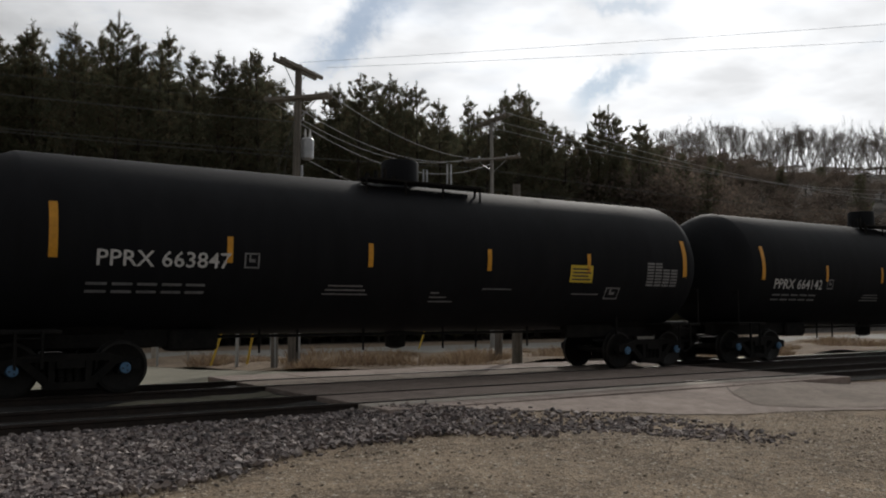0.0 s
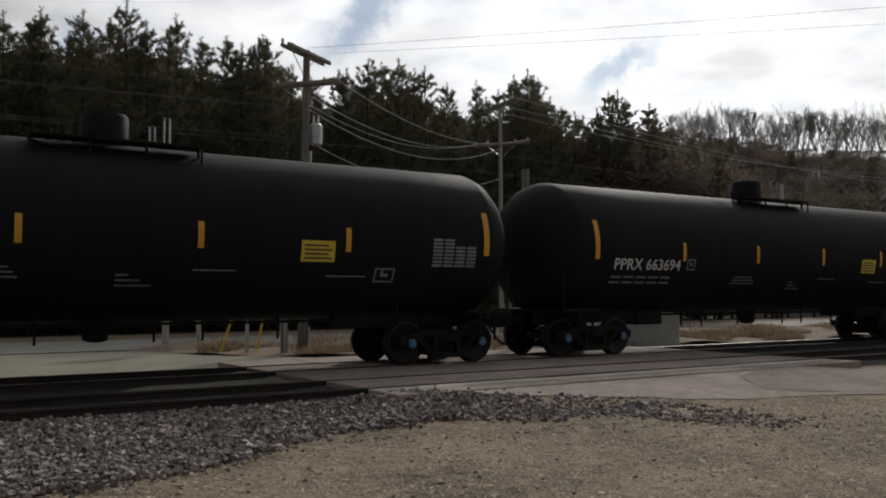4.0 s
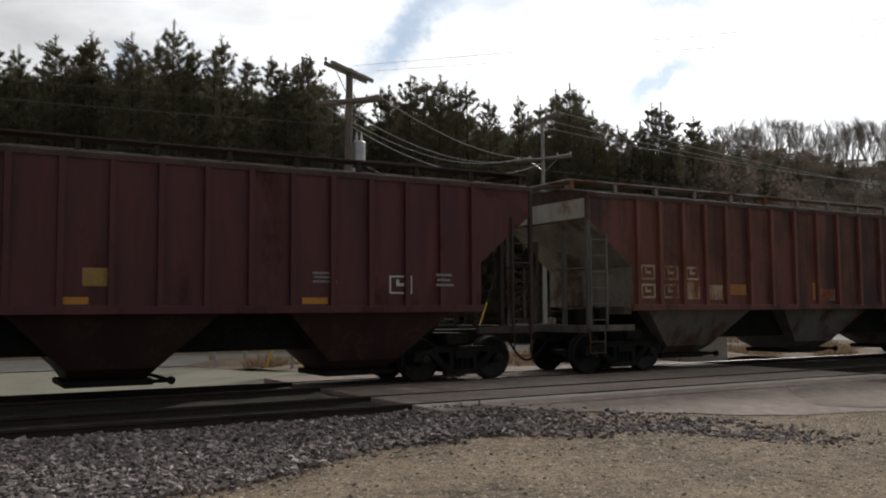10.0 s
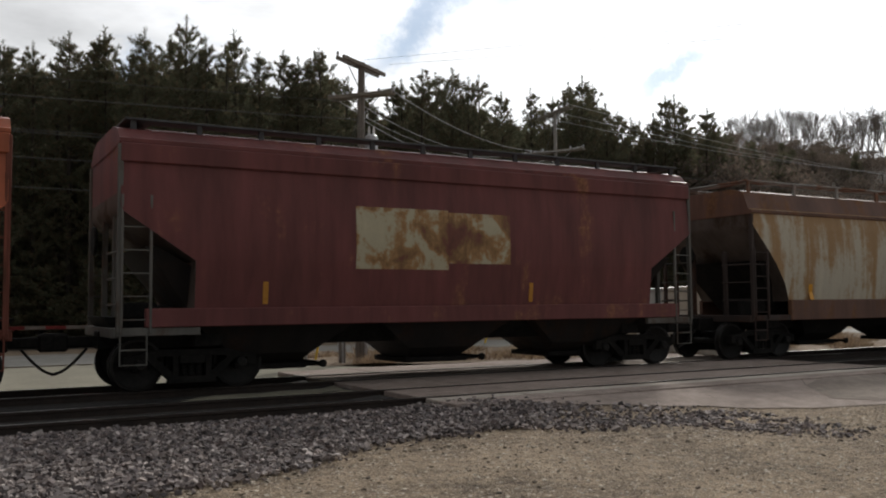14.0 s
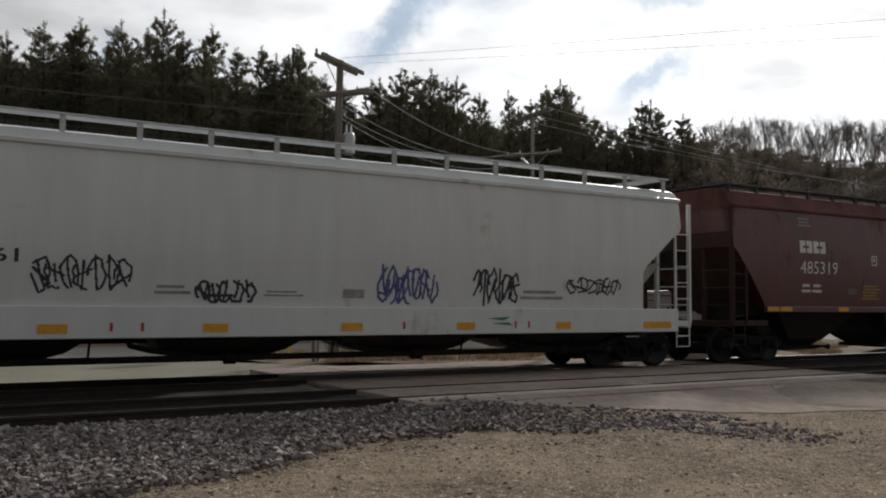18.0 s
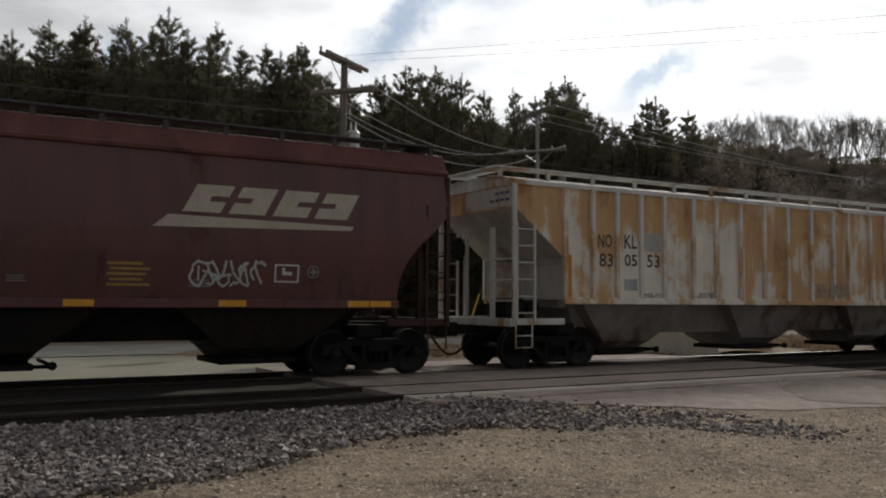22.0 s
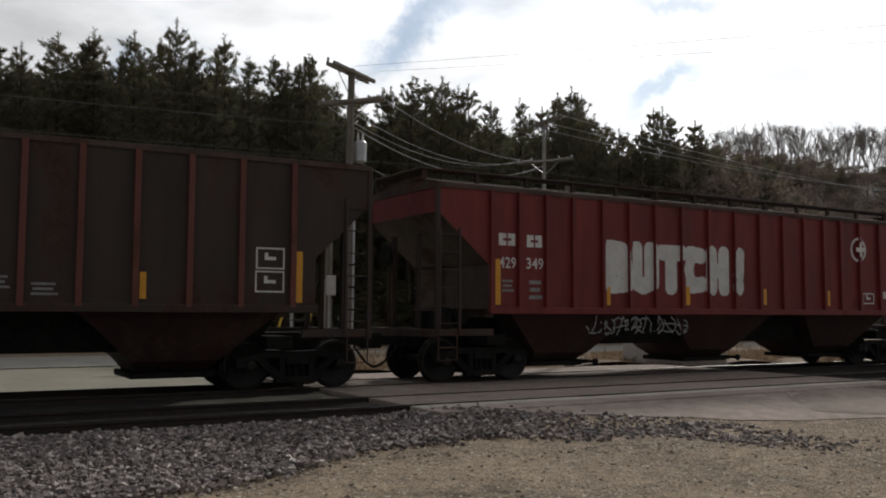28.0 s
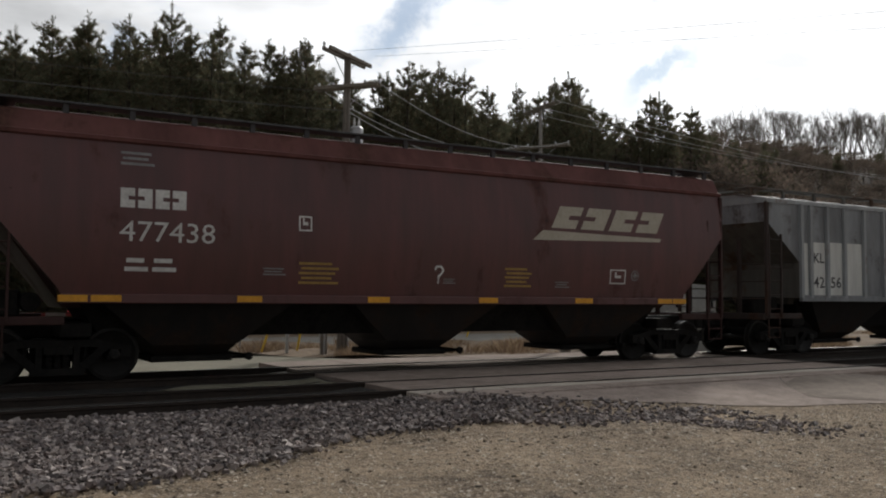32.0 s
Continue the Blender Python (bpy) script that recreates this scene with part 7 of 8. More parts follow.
spec("rib", 111.66, 18.3, paint=RED_RUST, ribs=RED_RUST_POST, under=GREY_UNDER, board_mat=GREY_POST, slope_mat=SLOPE_GREY, end_sheet=dict(mat=SLOPE_PALE, y0=-1.5, y1=-0.6, print_mat=LETTER_FADED), label="rusty red ribbed covered hopper with cream number panels", posts=P_F,
     extras=[sheets([(-6.98, -6.44, 1.58, 2.98), (-6.3, -5.71, 1.58, 2.99)], CREAM, "number_panel"), sheets([(-5.56, -4.92, 1.58, 2.41)], TAN_POST, "worn_panel"), sheets([(-7.14, -7.125, 1.57, 2.31)], AMBER_OLD, "reflective_strip"),
             codes([("PL", -6.86, -6.55, 2.65, 2.86), ("CX", -6.17, -5.78, 2.65, 2.84), ("183", -6.93, -6.47, 1.95, 2.18), ("83", -6.17, -5.82, 1.97, 2.19)], LETTER_DARK),
             tag(-2.7, 1.8, 1.6, 2.7, DULL_YELLOW, 3, 11, 0.028), tag(-0.9, 1.2, 1.7, 2.9, SPRAY_BUFF, 4, 7, 0.03), tag(-2.6, 1.8, 1.6, 2.6, RED_RUST, 5, 13, 0.04), tag(-8.1, -7.2, 3.3, 3.95, OXIDE_POST, 8, 5, 0.02), boxed([(4.75, 5.27, 1.75, 2.08)], STENCIL)])
spec("rib", 129.93, 18.3, paint=CREAM_RUST, ribs=CREAM_POST, under=GREY_UNDER, board_mat=GREY_POST, roof=GREY_POST, ends=CREAM_POST, slope_mat=SLOPE_GREY, end_sheet=dict(mat=NAVY, y0=-1.5, y1=-0.9), label="cream ribbed covered hopper rusted dark red along its middle", posts=P_G,
     extras=[sheets([(-6.79, -6.36, 2.12, 2.9)], PALE_GREY, "worn_panel"), sheets([(-6.81, -6.35, 1.76, 2.07)], OCHRE, "worn_panel"), sheets([(-6.14, -5.6, 2.03, 3.14), (-5.42, -4.82, 2.2, 3.13), (-4.63, -3.99, 2.22, 2.61)], PALE, "number_panel"),
             codes([("FU", -6.03, -5.65, 2.53, 2.79), ("RX", -5.36, -4.92, 2.55, 2.82), ("828", -6.11, -5.65, 2.2, 2.46), ("341", -5.39, -4.88, 2.24, 2.5)], LETTER_DARK), sheets([(4.84, 5.31, 1.7, 2.19)], GREY_UNDER, "worn_panel")])
spec("rib", 148.12, 18.2, paint=TAN_RUST, ribs=TAN_POST, slope_mat=SLOPE_GREY, end_sheet=dict(mat=SLOPE_PALE, y0=-1.5, y1=-0.7), roof=GREY_POST, label="badly rusted tan ribbed covered hopper", posts=P_H, **{**TALL, "bottom": 1.06},
     extras=[codes([("IT", -5.72, -5.36, 2.32, 2.56), ("LX", -4.82, -4.45, 2.32, 2.56), ("62", -4.82, -4.45, 1.86, 2.1)], WORN_LETTER), sheets([(-5.8, -5.62, 1.86, 2.09), (-5.55, -5.3, 1.86, 2.09)], WORN_LETTER, "worn_number"), boxed([(5.0, 5.5, 1.9, 2.3)], LETTER_DARK)])
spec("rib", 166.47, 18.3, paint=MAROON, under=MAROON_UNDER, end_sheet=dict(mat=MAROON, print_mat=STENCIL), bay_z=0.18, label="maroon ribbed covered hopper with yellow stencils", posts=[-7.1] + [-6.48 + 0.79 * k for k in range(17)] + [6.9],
     extras=[codes([("MO", -6.3, -5.8, 2.72, 2.96), ("CX", -5.5, -5.08, 2.71, 2.95), ("49", -6.28, -5.88, 2.31, 2.55), ("41", -5.48, -5.15, 2.31, 2.55), ("49", -4.66, -4.3, 2.31, 2.54)], STENCIL_YELLOW),
             lines([(-6.25, -5.94, 1.89, 2.15), (-5.43, -5.1, 1.88, 2.14), (-4.6, -4.3, 1.99, 2.15), (3.4, 3.9, 2.0, 2.2), (6.0, 6.4, 1.95, 2.2)], STENCIL_DIM), boxed([(5.0, 5.5, 1.8, 2.15)], STENCIL),
             sheets([(-0.6, -0.2, 1.9, 2.2)], DULL_YELLOW, "stencil"), sheets([(x, x + 0.5, 1.6, 1.72) for x in (-5.2, -2.4, -1.0, 3.2)], AMBER_OLD, "reflective_strip")])
spec("rib", 184.85, 18.3, paint=OXIDE, ribs=OXIDE_POST, under=GREY_UNDER, board_mat=GREY_POST, ends=GREY_UNDER, slope_mat=SLOPE_GREY, end_sheet=dict(mat=SLOPE_PALE), label="oxide red ribbed covered hopper with tan patches", posts=[-6.95, -6.25, -5.5] + [-4.75, -4.03, -3.17, -2.35, -1.46, -0.56, 0.31, 1.25, 2.2, 2.99, 3.79, 4.61, 5.37, 6.09, 6.8],
     extras=[boxed([(-6.85, -6.4, 2.15, 2.5), (-6.15, -5.65, 2.15, 2.5), (-6.85, -6.4, 1.72, 2.06), (-6.15, -5.65, 1.72, 2.06), (-5.4, -4.95, 2.16, 2.48)], TAN_POST, 0.05), sheets([(-5.4, -4.95, 1.7, 2.11), (-4.65, -4.15, 1.69, 2.05), (-0.5, 0.18, 1.67, 1.98), (4.74, 5.28, 1.67, 2.1)], TAN_POST, "worn_panel"), sheets([(-3.93, -3.32, 1.81, 2.07)], OCHRE, "worn_panel"),
             lines([(4.74, 5.25, 2.2, 2.5)], STENCIL_YELLOW, 2), boxed([(3.95, 4.45, 1.79, 2.16)], STENCIL), sheets([(-0.75, -0.65, 1.69, 2.15), (2.8, 2.91, 1.73, 2.12), (6.6, 6.72, 1.71, 2.58)], AMBER_OLD, "reflective_strip")])
spec("rib", 203.2, 18.3, paint=GREY_RUST, ribs=GREY_POST, under=GREY_UNDER, roof=GREY_POST, ends=GREY_POST, slope_mat=SLOPE_GREY, label="grey ribbed covered hopper streaked with rust", posts=[-7.02, -6.32, -5.55, -4.75, -3.93, -3.16, -2.31, -1.37, -0.48, 0.46, 1.37, 2.26, 3.09, 3.88, 4.67, 5.47, 6.18, 6.91],
     extras=[sheets([(-6.92, -6.42, 1.7, 3.95), (-6.22, -5.65, 1.7, 3.95)], CREAM, "number_panel"), codes([("PL", -6.79, -6.5, 2.33, 2.55), ("CX", -6.06, -5.75, 2.34, 2.55), ("216", -6.88, -6.45, 1.86, 2.07), ("86", -6.15, -5.84, 1.87, 2.06)], LETTER_DARK),
             sheets([(-7.1, -6.97, 1.65, 2.43)], AMBER_OLD, "reflective_strip"), sheets([(-3.74, -3.29, 1.6, 2.22), (3.2, 3.75, 1.62, 1.95), (1.5, 2.15, 1.65, 2.2)], TAN_POST, "worn_panel"), boxed([(4.85, 5.35, 1.82, 2.15)], LETTER_DARK)])
SILL = dict(sill_z=1.4, sill_h=0.28, cut=[(1.4, 1.25), (2.25, 1.25), (3.05, 0.06), (3.15, 0.0)], eave=4.3, crown=4.6, board_up=0.07, board_mat=BOARD_GREY, sill_long=True)
spec("smooth", 217.71, 14.5, paint=ORANGE, label="orange red smooth-sided covered hopper", bays=(-3.6, 0, 3.6), bay_w=3.5, under=ORANGE_DULL, ends=ORANGE_DULL, chord=True, brackets=9, **SILL,
     extras=[codes([("MOCX", -4.98, -4.04, 2.43, 2.7), ("416242", -4.98, -3.72, 1.97, 2.23)], STENCIL), boxed([(-3.23, -2.98, 2.2, 2.48)], STENCIL_DIM),
             lines([(-4.7, -3.96, 1.56, 1.82), (-2.13, -0.84, 1.65, 1.83), (0.81, 1.47, 1.55, 1.85), (3.57, 4.19, 1.89, 2.12), (2.8, 3.2, 1.6, 1.9)], STENCIL_DIM, 2), sheets([(-2.74, -2.62, 1.5, 1.93), (2.42, 2.56, 1.49, 1.95), (-5.25, -5.12, 1.45, 2.2)], AMBER_OLD, "reflective_strip"),
             disc(-4.93, 1.72, 0.09, STENCIL), disc(4.85, 1.78, 0.1, STENCIL)])
spec("smooth", 232.3, 14.55, paint=PLUM, label="dull plum covered hopper with a worn cream panel", bays=(-3.6, 0, 3.6), bay_w=3.5, under=SHADED_UNDER, chord=True, ends=GREY_UNDER, brackets=12, **SILL,
     extras=[sheets([(-2.2, -0.18, 2.15, 3.34)], RUSTY_CREAM, "worn_panel"), sheets([(-0.17, 1.3, 2.28, 3.3)], RUSTY_CREAM, "worn_panel"), sheets([(-4.0, -3.9, 1.5, 1.9), (1.8, 1.9, 1.5, 1.9)], AMBER_OLD, "reflective_strip")])
spec("smooth", 251.04, 18.7, paint=BEIGE, label="beige smooth-sided covered hopper with rust and scribbles", bays=(-4.7, 0, 4.7), bay_w=3.0, brackets=10, over=1.3, sill_z=1.46, sill_h=0.48, eave=3.76, crown=4.34, roof=BROWN_ROOF, sill=BROWN_ROOF, board_mat=GREY_POST,
     cut=[(1.46, 1.35), (1.9, 1.15), (2.4, 0.8), (3.3, 0.05), (3.4, 0.0)],
     extras=[sheets([(4.92, 6.6, 1.5, 3.66)], BEIGE_WHITE, "repainted_panel"), sheets([(5.69, 6.21, 2.0, 2.31), (5.69, 6.21, 1.59, 1.92)], LETTER_DARK, "stencil", lift=0.008), sheets([(-1.28, -1.11, 1.5, 1.89), (1.22, 1.39, 1.5, 1.93), (4.28, 4.42, 1.5, 1.93), (-6.0, -5.85, 1.5, 1.9)], REFLECT, "reflective_strip"),
             tag(-1.7, -0.4, 1.5, 1.8, SPRAY_BLACK, 21, 6, 0.02), tag(1.45, 4.2, 1.5, 2.0, SPRAY_BLACK, 22, 9, 0.02), lines([(2.6, 3.9, 2.56, 2.61), (2.9, 4.0, 2.32, 2.37)], LETTER_FADED, 1)])
RED_STEEL = weathered("red_brown_steel", (0.075, 0.032, 0.031), (0.08, 0.042, 0.032), 0.35, 0.4, 0.55)
spec("beam", 274.66, 23.6, paint=RED_STEEL, label="empty red brown centerbeam flatcar",
     extras=[sheets([(-10.19, -9.72, 0.87, 1.03), (-6.6, -5.95, 0.9, 1.03), (-4.15, -3.69, 0.9, 1.03), (-1.6, -1.15, 0.9, 1.03), (0.87, 1.32, 0.9, 1.04), (3.28, 3.76, 0.9, 1.04), (6.76, 7.24, 0.88, 1.03), (9.36, 9.81, 0.87, 1.03)], REFLECT, "reflective_strip"),
             code("561168", -7.98, 0.86, 0.17, STENCIL_DIM, 0.92), blocks(-8.92, -8.32, 0.86, 1.03, 4, STENCIL_DIM, 0.0, "stencil"), boxed([(5.66, 6.16, 0.84, 1.06)], STENCIL), boxed([(-11.3, -11.05, 3.11, 3.38)], STENCIL),
             lambda car, face, sp: sprayed(car, lambda x, z: -1.585, scribble(10.35, 10.75, 2.9, 3.75, 31, 1) + scribble(10.2, 10.7, 2.55, 2.85, 32, 3), [(0.018, SPRAY_SILVER)], 0.018), lambda car, face, sp: lines([(9.95, 10.25, 2.95, 3.7), (9.95, 10.25, 1.6, 2.4), (10.45, 11.0, 1.5, 2.4)], STENCIL_DIM, 7)(car, lambda x, z: -1.585, sp)])
spec("smooth", 294.87, 20.2, paint=WHITE, label="off-white covered hopper with pneumatic outlets and scribbles", brackets=15, sill_z=1.36, sill_h=0.5, eave=4.06, crown=4.36, board_mat=GALV, over=1.14, over_ends=0.82, sill_long=True, ends=WHITE, slope_mat=SLOPE_PALE,
     cut=[(1.36, 1.16), (1.5, 1.2), (2.25, 1.25), (2.4, 1.15), (3.1, 0.3), (3.25, 0.06), (3.35, 0.0)], bays=(-5.9, -2.0, 1.9, 5.7), under=SHADED_UNDER, ridge=False, pneumatic=True,
     extras=[codes([("AOKX", -6.9, -5.95, 2.46, 2.71), ("600361", -6.94, -5.6, 2.08, 2.3)], LETTER_DARK), tag(-5.37, -3.91, 1.6, 2.23, SPRAY_BLACK, 41), tag(-2.77, -1.75, 1.45, 1.87, SPRAY_BLACK, 42, 5, 0.03), tag(0.8, 2.08, 1.45, 2.23, SPRAY_BLUE, 43, 7, 0.03),
             tag(2.96, 4.11, 1.45, 2.23, SPRAY_BLACK, 44, 6, 0.03), tag(5.5, 7.0, 1.7, 2.1, SPRAY_BLACK, 45, 6), sheets([(-7.6, -6.8, 0.95, 1.1), (-5.3, -4.85, 0.95, 1.1), (-2.66, -2.21, 0.95, 1.1), (-0.03, 0.42, 0.95, 1.1), (2.55, 2.99, 0.95, 1.1), (5.11, 5.53, 0.95, 1.1), (7.7, 8.6, 0.95, 1.1)], REFLECT, "reflective_strip"),
             wedge([(3.3, 1.18), (3.9, 1.22), (3.7, 1.14)], GREEN_LEAF), wedge([(3.4, 1.08), (3.85, 1.1), (3.95, 1.03)], GREEN_LEAF), lines([(-3.49, -2.87, 1.61, 1.76), (-1.54, -0.78, 1.59, 1.69), (4.19, 5.34, 1.59, 1.78)], LETTER_FADED, 2), sheets([(0.02, 0.47, 1.57, 1.74)], LETTER_FADED, "stencil"),
             sheets([(x, x + 0.05, 0.98, 1.12) for x in (-4.2, -3.7, 1.3, 4.0, 4.35)], RED_MARK, "jacking_mark")])


def brown_car(rear, number, L=18.2, extra=(), low=True, shift=0.0):
    nx, nz, bz, box = (-7.16, 2.06, 2.52, (-4.37, -4.1, 2.33, 2.6)) if low else (-5.68 + shift, 2.37, 2.93, (-2.53 + shift, -2.27 + shift, 2.67, 2.95))
    rounded = [(1.45, 1.15), (1.9, 1.1), (2.25, 0.95), (2.6, 0.65), (2.9, 0.3), (3.1, 0.1), (3.2, 0.0)]
    straight = [(1.45, 1.3), (1.6, 1.22), (2.9, 0.12), (3.0, 0.0)]
    spec("smooth", rear, L, paint=BROWN, roof=BROWN_TOP, under=SHADED_UNDER, ends=BROWN_SHADED, slope_mat=BROWN_SHADED, label="brown smooth-sided covered hopper with a buff slanted emblem", bays=(-4.6, 0, 4.6), bay_w=3.4, crown=4.56, board_up=0.07, board_mat=BOARD_GREY, cut=rounded if low else straight,
         extras=[code(number, nx, nz, 0.34, STENCIL, 1.5 if low else 1.6), blocks(nx, nx + 1.14, bz, bz + 0.33, 4, STENCIL, 0.0, "stencil"), blocks(2.9, 6.15, 3.0, 3.49, 4, EMBLEM, 0.55), wedge([(2.4, 2.72), (6.1, 2.8), (6.15, 2.88), (2.67, 2.94)], EMBLEM),
                 lines([(nx, nx + 0.55, 3.65, 3.8 if low else 3.88), (-3.59, -3.15, 1.85, 1.98), (3.05, 3.45, 1.7, 1.83), (0.2, 0.5, 1.75, 1.85)], STENCIL_DIM), lines([(nx + 0.1, nx + 0.48, 1.7 if low else 1.87, 1.9 if low else 2.09), (nx + 0.55, nx + 0.95, 1.7 if low else 1.87, 1.9 if low else 2.09)], STENCIL, 2),
                 boxed([box, (4.6, 5.07, 1.8, 2.13)], STENCIL), lines([(-2.9, -2.1, 1.7, 2.1), (1.7, 2.4, 1.7, 2.1)], DULL_YELLOW, 5), disc(5.35, 2.0, 0.12, STENCIL_DIM),
                 sheets([(x, x + w, 1.36, 1.47) for x, w in ((-7.0, 0.45), (-6.5, 0.48), (-4.06, 0.46), (-1.5, 0.47), (1.04, 0.47), (3.57, 0.5), (6.05, 0.45), (6.52, 0.45))], REFLECT, "reflective_strip"), *extra])


brown_car(312.95, "485319", low=False)
brown_car(331.21, "483039")
brown_car(349.68, "481972", extra=[tag(-2.94, -0.52, 1.65, 2.38, SPRAY_SILVER, 51, 9), tag(3.1, 4.4, 1.7, 2.2, SPRAY_SILVER, 52, 6)])
spec("rib", 368.2, 18.4, paint=PALE_RUST, ribs=PALE_POST, roof=WHITE_EAVE, under=LIGHT_UNDER, ridge_mat=LIGHT_UNDER, slope_mat=SLOPE_PALE, board_mat=WHITE_EAVE, ends=WHITE_EAVE, end_sheet=dict(mat=SLOPE_PALE, y0=-1.5, y1=0.4, print_mat=NAVY), label="white ribbed covered hopper washed with orange rust", posts=P_T,
     extras=[codes([("NO", -6.15, -5.74, 2.72, 3.03), ("KL", -5.36, -4.98, 2.72, 3.04), ("83", -6.12, -5.71, 2.28, 2.59), ("05", -5.36, -4.97, 2.31, 2.59), ("53", -4.66, -4.25, 2.3, 2.6)], LETTER_DARK), sheets([(-4.71, -4.24, 2.68, 3.11), (-5.37, -4.97, 1.75, 2.01)], PALE_GREY, "worn_panel"),
             sheets([(-7.05, -6.92, 1.57, 2.52)], AMBER_OLD, "reflective_strip"), boxed([(4.75, 5.2, 1.86, 2.21)], LETTER_DARK), tag(1.44, 2.81, 1.6, 2.04, LETTER_FADED, 61, 7, 0.02), tag(-4.79, -4.2, 1.56, 1.7, LETTER_FADED, 62, 4, 0.015), tag(-3.0, -2.4, 1.56, 1.73, LETTER_FADED, 63, 4, 0.015)])
GREY_PLATES = [sheets([(-6.39, -5.82, 2.04, 2.93), (-7.0, -6.54, 2.03, 2.91)], PALE, "number_panel"), sheets([(-5.68, -5.02, 1.6, 2.96), (-4.87, -4.14, 2.06, 2.99)], PALE_GREY, "number_panel")]
P_U = [-7.1, -6.45, -5.75, -4.95, -4.06, -3.14, -2.26, -1.38, -0.47, 0.48, 1.37, 2.32, 3.11, 3.92, 4.74, 5.48, 6.24, 6.96]
# Ends and slopes darker than the sides: their shade is in the colours.
spec("rib", 386.59, 18.35, paint=GREY, ribs=GREY_LIGHT_POST, roof=GREY_LIGHT_POST, board_mat=GREY_UNDER, ends=END_SHADE, slope_mat=GREY_UNDER, under=SHADED_UNDER, label="plain grey ribbed covered hopper with pale number panels", posts=P_U,
     extras=GREY_PLATES + [codes([("NO", -6.96, -6.52, 2.57, 2.84), ("KL", -6.3, -5.9, 2.59, 2.84), ("827", -6.97, -6.52, 2.16, 2.41), ("792", -6.34, -5.84, 2.18, 2.41)], LETTER_DARK), sheets([(-3.97, -3.85, 1.55, 2.06), (-1.3, -1.18, 1.55, 2.1), (1.46, 1.58, 1.55, 2.12), (3.99, 4.11, 1.55, 2.07), (6.8, 6.9, 1.55, 2.46)], AMBER_OLD, "reflective_strip"),
                          boxed([(4.86, 5.34, 1.68, 2.03)], STENCIL), sheets([(4.16, 4.6, 1.68, 2.07)], NAVY, "worn_panel")])
spec("rib", 404.94, 18.35, paint=PINK, ribs=weathered("pinkish_post_paint", (0.72, 0.58, 0.5), (0.4, 0.24, 0.12), 0.3, 0.2, 0.6), under=PINK_UNDER, ends=PINK_UNDER, slope_mat=PINK_UNDER, board_mat=BROWN_ROOF, end_sheet=dict(mat=PALE, print_mat=LETTER_DARK), label="pinkish white ribbed covered hopper with pale blue number panels",
     posts=[-6.95, -6.17, -5.43, -4.64, -3.87, -3.0, -2.19, -1.3, -0.39, 0.54, 1.45, 2.36, 3.11, 3.93, 4.73, 5.48, 6.18, 6.93],
     extras=[sheets([(-6.77, -6.23, 1.62, 3.0), (-6.06, -5.5, 1.62, 2.99), (-5.32, -4.72, 1.63, 2.98), (-4.54, -3.95, 1.64, 2.87)], PALE_BLUE, "number_panel"), codes([("S", -6.61, -6.43, 2.36, 2.61), ("M", -5.92, -5.69, 2.35, 2.6), ("W", -5.16, -4.85, 2.35, 2.61), ("82", -6.69, -6.38, 1.88, 2.09), ("87", -5.93, -5.64, 1.86, 2.07), ("08", -5.24, -4.87, 1.85, 2.08)], LETTER_DARK),
             *[blocks(a, a + 0.38, 3.38, 3.83, 1, GHOST_LETTER, 0.0, "faded_lettering") for a in (-5.2, -4.4, -3.6, -2.75, -0.98, -0.05, 0.81, 1.75, 2.61, 3.4, 4.2)], tag(2.5, 3.05, 2.7, 3.3, SPRAY_BLACK, 71, 4, 0.022), tag(3.15, 3.6, 2.55, 2.85, SPRAY_BLACK, 72, 3, 0.02),
             sheets([(-6.78, -6.28, 1.6, 1.81), (-4.44, -4.01, 1.58, 1.72), (-1.9, -1.38, 1.58, 1.7), (1.6, 2.1, 1.58, 1.7), (4.0, 4.5, 1.58, 1.7), (6.3, 6.8, 1.58, 1.78)], AMBER_OLD, "reflective_strip"), boxed([(5.0, 5.39, 1.78, 2.17)], LETTER_DARK)])
spec("rib", 422.9, 17.95, paint=WINE, under=SHADED_UNDER, label="wine red ribbed hopper with white graffiti", posts=[-6.87, -5.94, -5.09, -4.21, -3.33, -2.4, -1.53, -0.62, 0.24, 1.13, 2.03, 2.92, 3.8, 4.7, 5.6, 6.6], **TALL,
     extras=[blocks(-5.79, -5.21, 1.97, 2.22, 2, STENCIL, 0, "stencil"), blocks(-4.85, -4.38, 1.95, 2.21, 2, STENCIL, 0, "stencil"), codes([("435", -5.83, -5.17, 1.62, 1.86), ("999", -4.95, -4.3, 1.61, 1.85)], STENCIL), spray("TeOs", -4.1, -0.5, 1.2, 2.2, [(0.14, SPRAY_WHITE)], 0.35), spray("BUf", 1.3, 4.4, 1.2, 2.35, [(0.13, SPRAY_SILVER)], 0.35),
             sheets([(-6.76, -6.31, 1.15, 1.35), (-6.76, -6.31, 1.5, 1.62)], AMBER_OLD, "reflective_strip")])


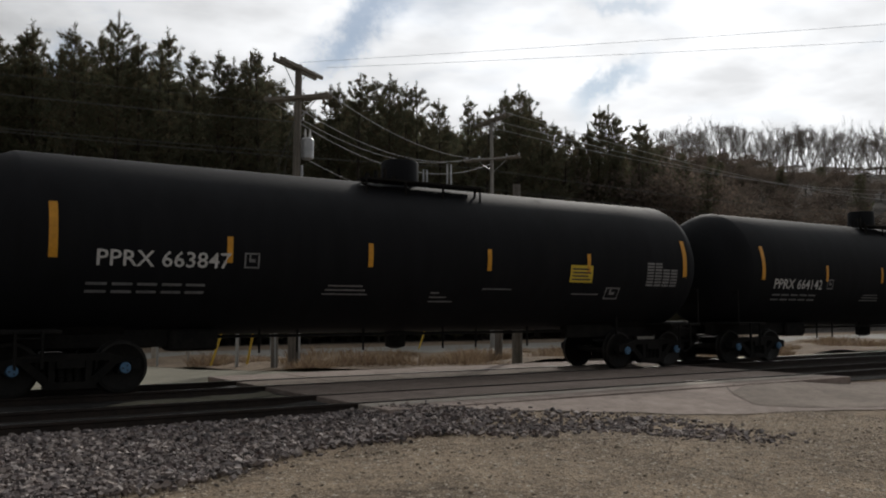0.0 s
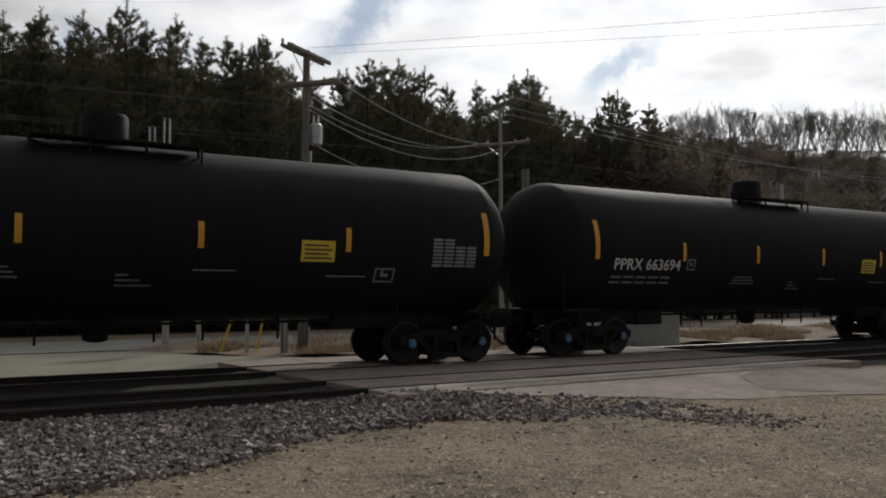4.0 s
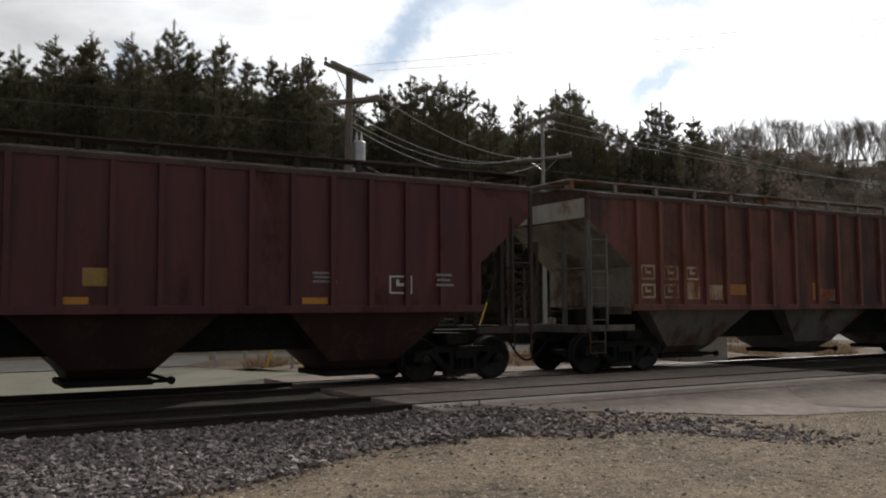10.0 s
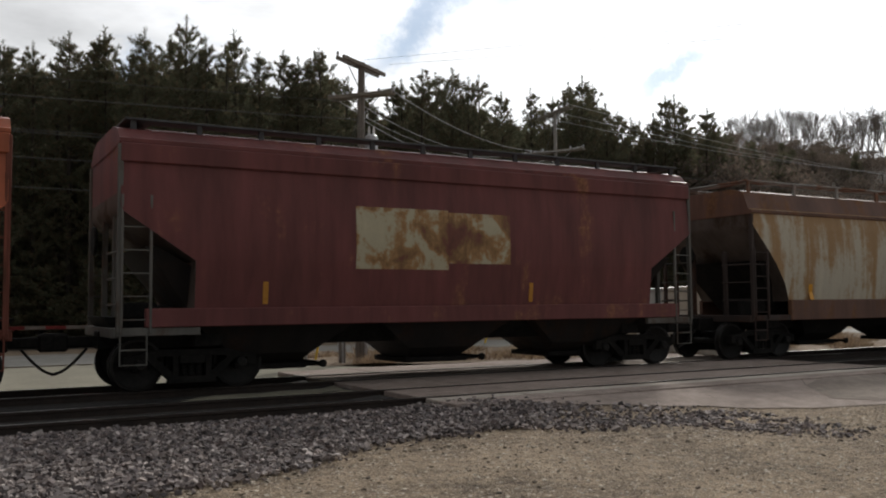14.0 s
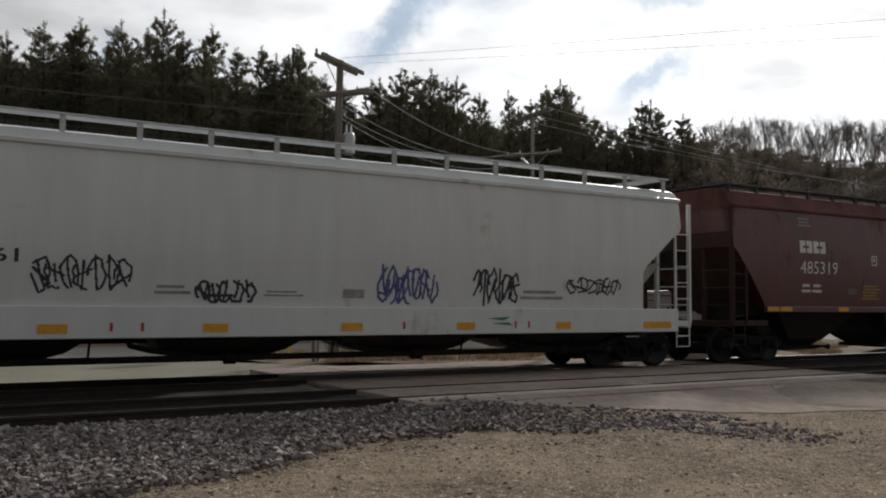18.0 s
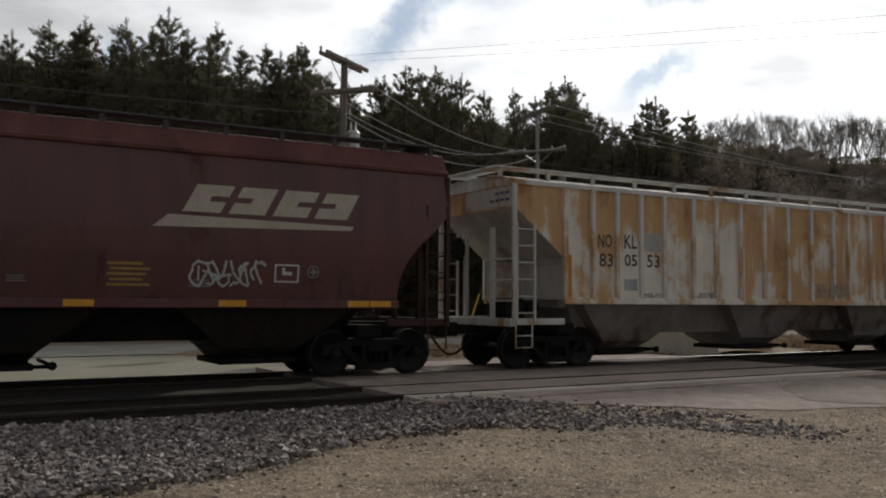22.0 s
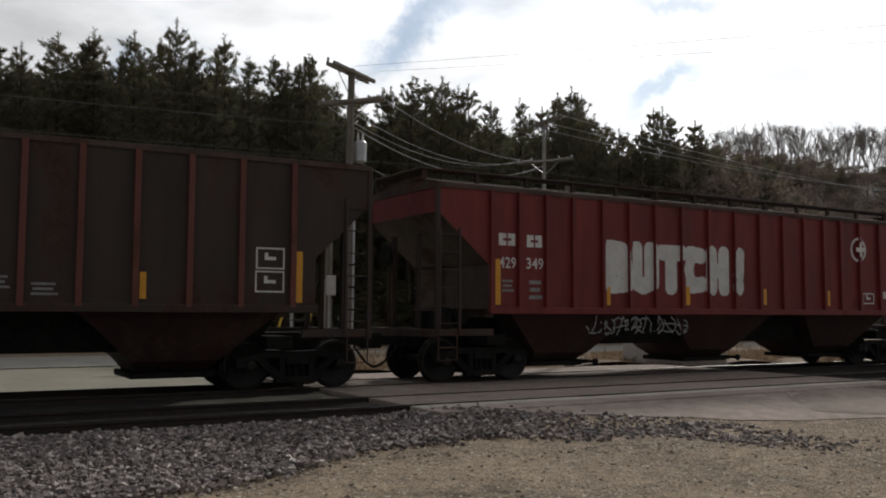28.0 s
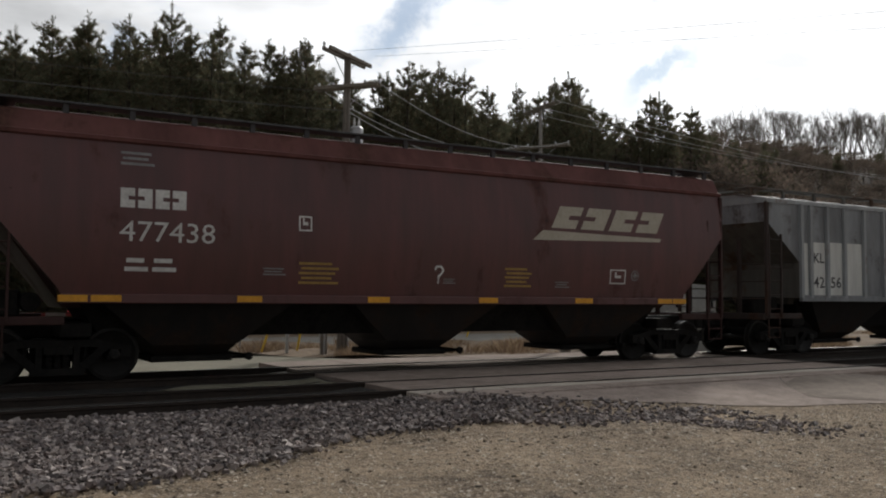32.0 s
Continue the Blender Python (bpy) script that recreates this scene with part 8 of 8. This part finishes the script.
def cream_end(car, face, sp):
    edges = [-6.98] + P_X[:6]
    for a, b in zip(edges, edges[1:]):
        lo, hi = a + 0.056, b - 0.056
        top = lambda x: max(1.58, min(4.15, 1.58 + (-2.3 - x) / 2.45 * 2.75))
        if hi - lo < 0.1 or top(lo) < 1.7:
            continue
        bm = bmesh.new()
        pts = [(lo, 1.58), (hi, 1.58), (hi, top(hi)), (lo, top(lo))]
        bm.faces.new([bm.verts.new((x, face(x, z) - 0.004, z)) for x, z in pts])
        part("cream_panel", bm, CREAM, car)
    for x in P_X[:6]:
        high = 1.58 + (-2.3 - x) / 2.45 * 2.75
        if high > 1.75:
            decal(car, face, [(x - 0.049, x + 0.049, 1.6, min(4.1, high))], CREAM, "cream_post_paint")


spec("rib", 440.84, 17.95, paint=DARKBROWN, ribs=BROWN_POST, under=MAROON_UNDER, label="dark brown ribbed covered hopper with a slanting cream end", posts=P_X, eave=4.25, board=False, crown=0.1,
     extras=[cream_end, sheets([(-5.7, -5.02, 2.1, 3.0), (-4.85, -4.15, 2.1, 3.0)], PALE, "number_panel", lift=0.008), lambda car, face, sp: codes([("NO", -5.63, -5.19, 2.6, 2.94), ("KL", -4.68, -4.27, 2.62, 2.94), ("828", -5.63, -5.08, 2.15, 2.44), ("008", -4.81, -4.29, 2.17, 2.45)], LETTER_DARK)(car, lambda x, z: face(x, z) - 0.006, sp),
             sheets([(-1.27, -1.16, 1.62, 2.1), (1.38, 1.49, 1.64, 2.11), (3.96, 4.07, 1.66, 2.11), (6.73, 6.86, 1.62, 2.56)], REFLECT, "reflective_strip"), boxed([(5.97, 6.51, 2.22, 2.61), (5.96, 6.51, 1.8, 2.19)], STENCIL), lines([(-0.3, 0.2, 1.75, 2.15), (1.6, 2.0, 1.8, 2.0), (2.3, 2.7, 1.7, 1.9)], STENCIL_DIM), tag(-2.0, 0.5, 1.3, 1.42, SPRAY_SILVER, 75, 12, 0.014)])
spec("rib", 459.07, 18.2, paint=SIGNAL_RED, under=MAROON_UNDER, label="red ribbed covered hopper with big white graffiti", posts=P_Y,
     extras=[blocks(-6.88, -6.42, 2.87, 3.13, 2, STENCIL, 0, "stencil"), blocks(-6.16, -5.72, 2.86, 3.12, 2, STENCIL, 0, "stencil"), codes([("429", -6.88, -6.44, 2.39, 2.63), ("349", -6.17, -5.72, 2.39, 2.63)], STENCIL), lines([(-6.8, -6.5, 1.9, 2.15), (-6.1, -5.75, 1.75, 2.15)], STENCIL_DIM),
             spray("BUTCH!", -4.0, 0.9, 2.08, 2.94, [(0.19, SPRAY_WHITE)], 0.34), disc(5.2, 3.25, 0.34, STENCIL), sheets([(-7.0, -6.86 + 0.02, 1.62, 2.58), (-3.97, -3.84, 1.64, 2.05), (-1.49, -1.34, 1.66, 2.1), (1.24, 1.38, 1.69, 2.09), (3.78, 3.92, 1.68, 2.09), (6.7, 6.84, 1.65, 2.5)], REFLECT, "reflective_strip"),
             boxed([(5.35, 5.85, 1.75, 2.05)], STENCIL), sheets([(6.25, 6.42, 1.9, 2.1)], STENCIL, "stencil"), tag(-4.5, -1.5, 0.95, 1.4, STENCIL_DIM, 81, 8, 0.02)])
spec("rib", 477.17, 18.1, paint=WINE, under=SHADED_UNDER, label="wine red ribbed hopper with silver outlined graffiti", posts=P_Z, **TALL,
     extras=[blocks(-5.78, -5.2, 2.03, 2.26, 2, STENCIL, 0, "stencil"), blocks(-4.82, -4.36, 2.03, 2.27, 2, STENCIL, 0, "stencil"), codes([("435", -5.84, -5.15, 1.63, 1.88), ("095", -4.95, -4.3, 1.64, 1.88)], STENCIL),
             spray("HarO", -4.15, 0.2, 1.28, 2.4, [(0.04, SPRAY_BLACK), (0.17, SPRAY_SLATE), (0.24, SPRAY_SILVER)], 0.36), spray("faTHOs", 0.35, 4.95, 1.3, 2.45, [(0.035, SPRAY_BLACK), (0.13, SPRAY_SLATE), (0.2, SPRAY_SILVER)], 0.36), disc(5.35, 3.5, 0.27, STENCIL_DIM), tag(-4.9, -4.25, 2.34, 2.58, SPRAY_SILVER, 91, 5, 0.02), boxed([(5.15, 5.75, 1.5, 1.85)], SPRAY_SILVER),
             sheets([(-6.81, -6.36, 1.16, 1.24), (-6.81, -6.36, 1.27, 1.37), (-1.17, -0.62, 1.14, 1.26), (3.37, 3.89, 1.14, 1.27), (6.24, 6.68, 1.24, 1.46)], AMBER_OLD, "reflective_strip", lift=0.012), sheets([(6.35, 6.56, 1.5, 1.67)], STENCIL, "stencil")])
brown_car(495.29, "483123", 18.1)
brown_car(513.0, "477438", 18.1, [lambda car, face, sp: sprayed(car, face, [[(0.0, 2.02), (0.03, 2.08), (0.13, 2.09), (0.19, 2.02), (0.15, 1.94), (0.09, 1.9), (0.09, 1.83)], [(0.09, 1.77), (0.09, 1.76)]], [(0.022, STENCIL)], 0.02)], low=False, shift=-0.4)
spec("rib", 531.45, 18.3, paint=GREY, ribs=GREY_LIGHT_POST, roof=GREY_LIGHT_POST, board_mat=GREY_UNDER, ends=END_SHADE, slope_mat=GREY_UNDER, under=SHADED_UNDER, label="grey ribbed covered hopper with pale number panels", posts=[-7.1, -6.72, -6.02, -5.28, -4.4, -3.5] + [-2.6 + 0.95 * k for k in range(11)],
     extras=[sheets([(-7.04, -6.79, 1.6, 2.99), (-6.65, -6.08, 1.6, 3.02), (-5.94, -5.35, 1.6, 3.04), (-5.18, -4.47, 1.6, 3.04)], PALE, "number_panel"), codes([("KL", -6.55, -6.12, 2.47, 2.74), ("42", -6.57, -6.12, 1.8, 2.1), ("56", -5.85, -5.4, 1.8, 2.1)], LETTER_DARK)])

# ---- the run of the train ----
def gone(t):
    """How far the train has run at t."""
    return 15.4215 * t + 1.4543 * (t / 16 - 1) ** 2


CARS = []
for sp in SPECS:
    car, face = {"tank": tank_car, "rib": ribbed_hopper, "smooth": smooth_hopper, "beam": centre_beam}[sp["kind"]](sp)
    for extra in sp.get("extras", ()):
        extra(car, face, sp)
    CARS.append((car, sp["rear"] - sp["L"] / 2))


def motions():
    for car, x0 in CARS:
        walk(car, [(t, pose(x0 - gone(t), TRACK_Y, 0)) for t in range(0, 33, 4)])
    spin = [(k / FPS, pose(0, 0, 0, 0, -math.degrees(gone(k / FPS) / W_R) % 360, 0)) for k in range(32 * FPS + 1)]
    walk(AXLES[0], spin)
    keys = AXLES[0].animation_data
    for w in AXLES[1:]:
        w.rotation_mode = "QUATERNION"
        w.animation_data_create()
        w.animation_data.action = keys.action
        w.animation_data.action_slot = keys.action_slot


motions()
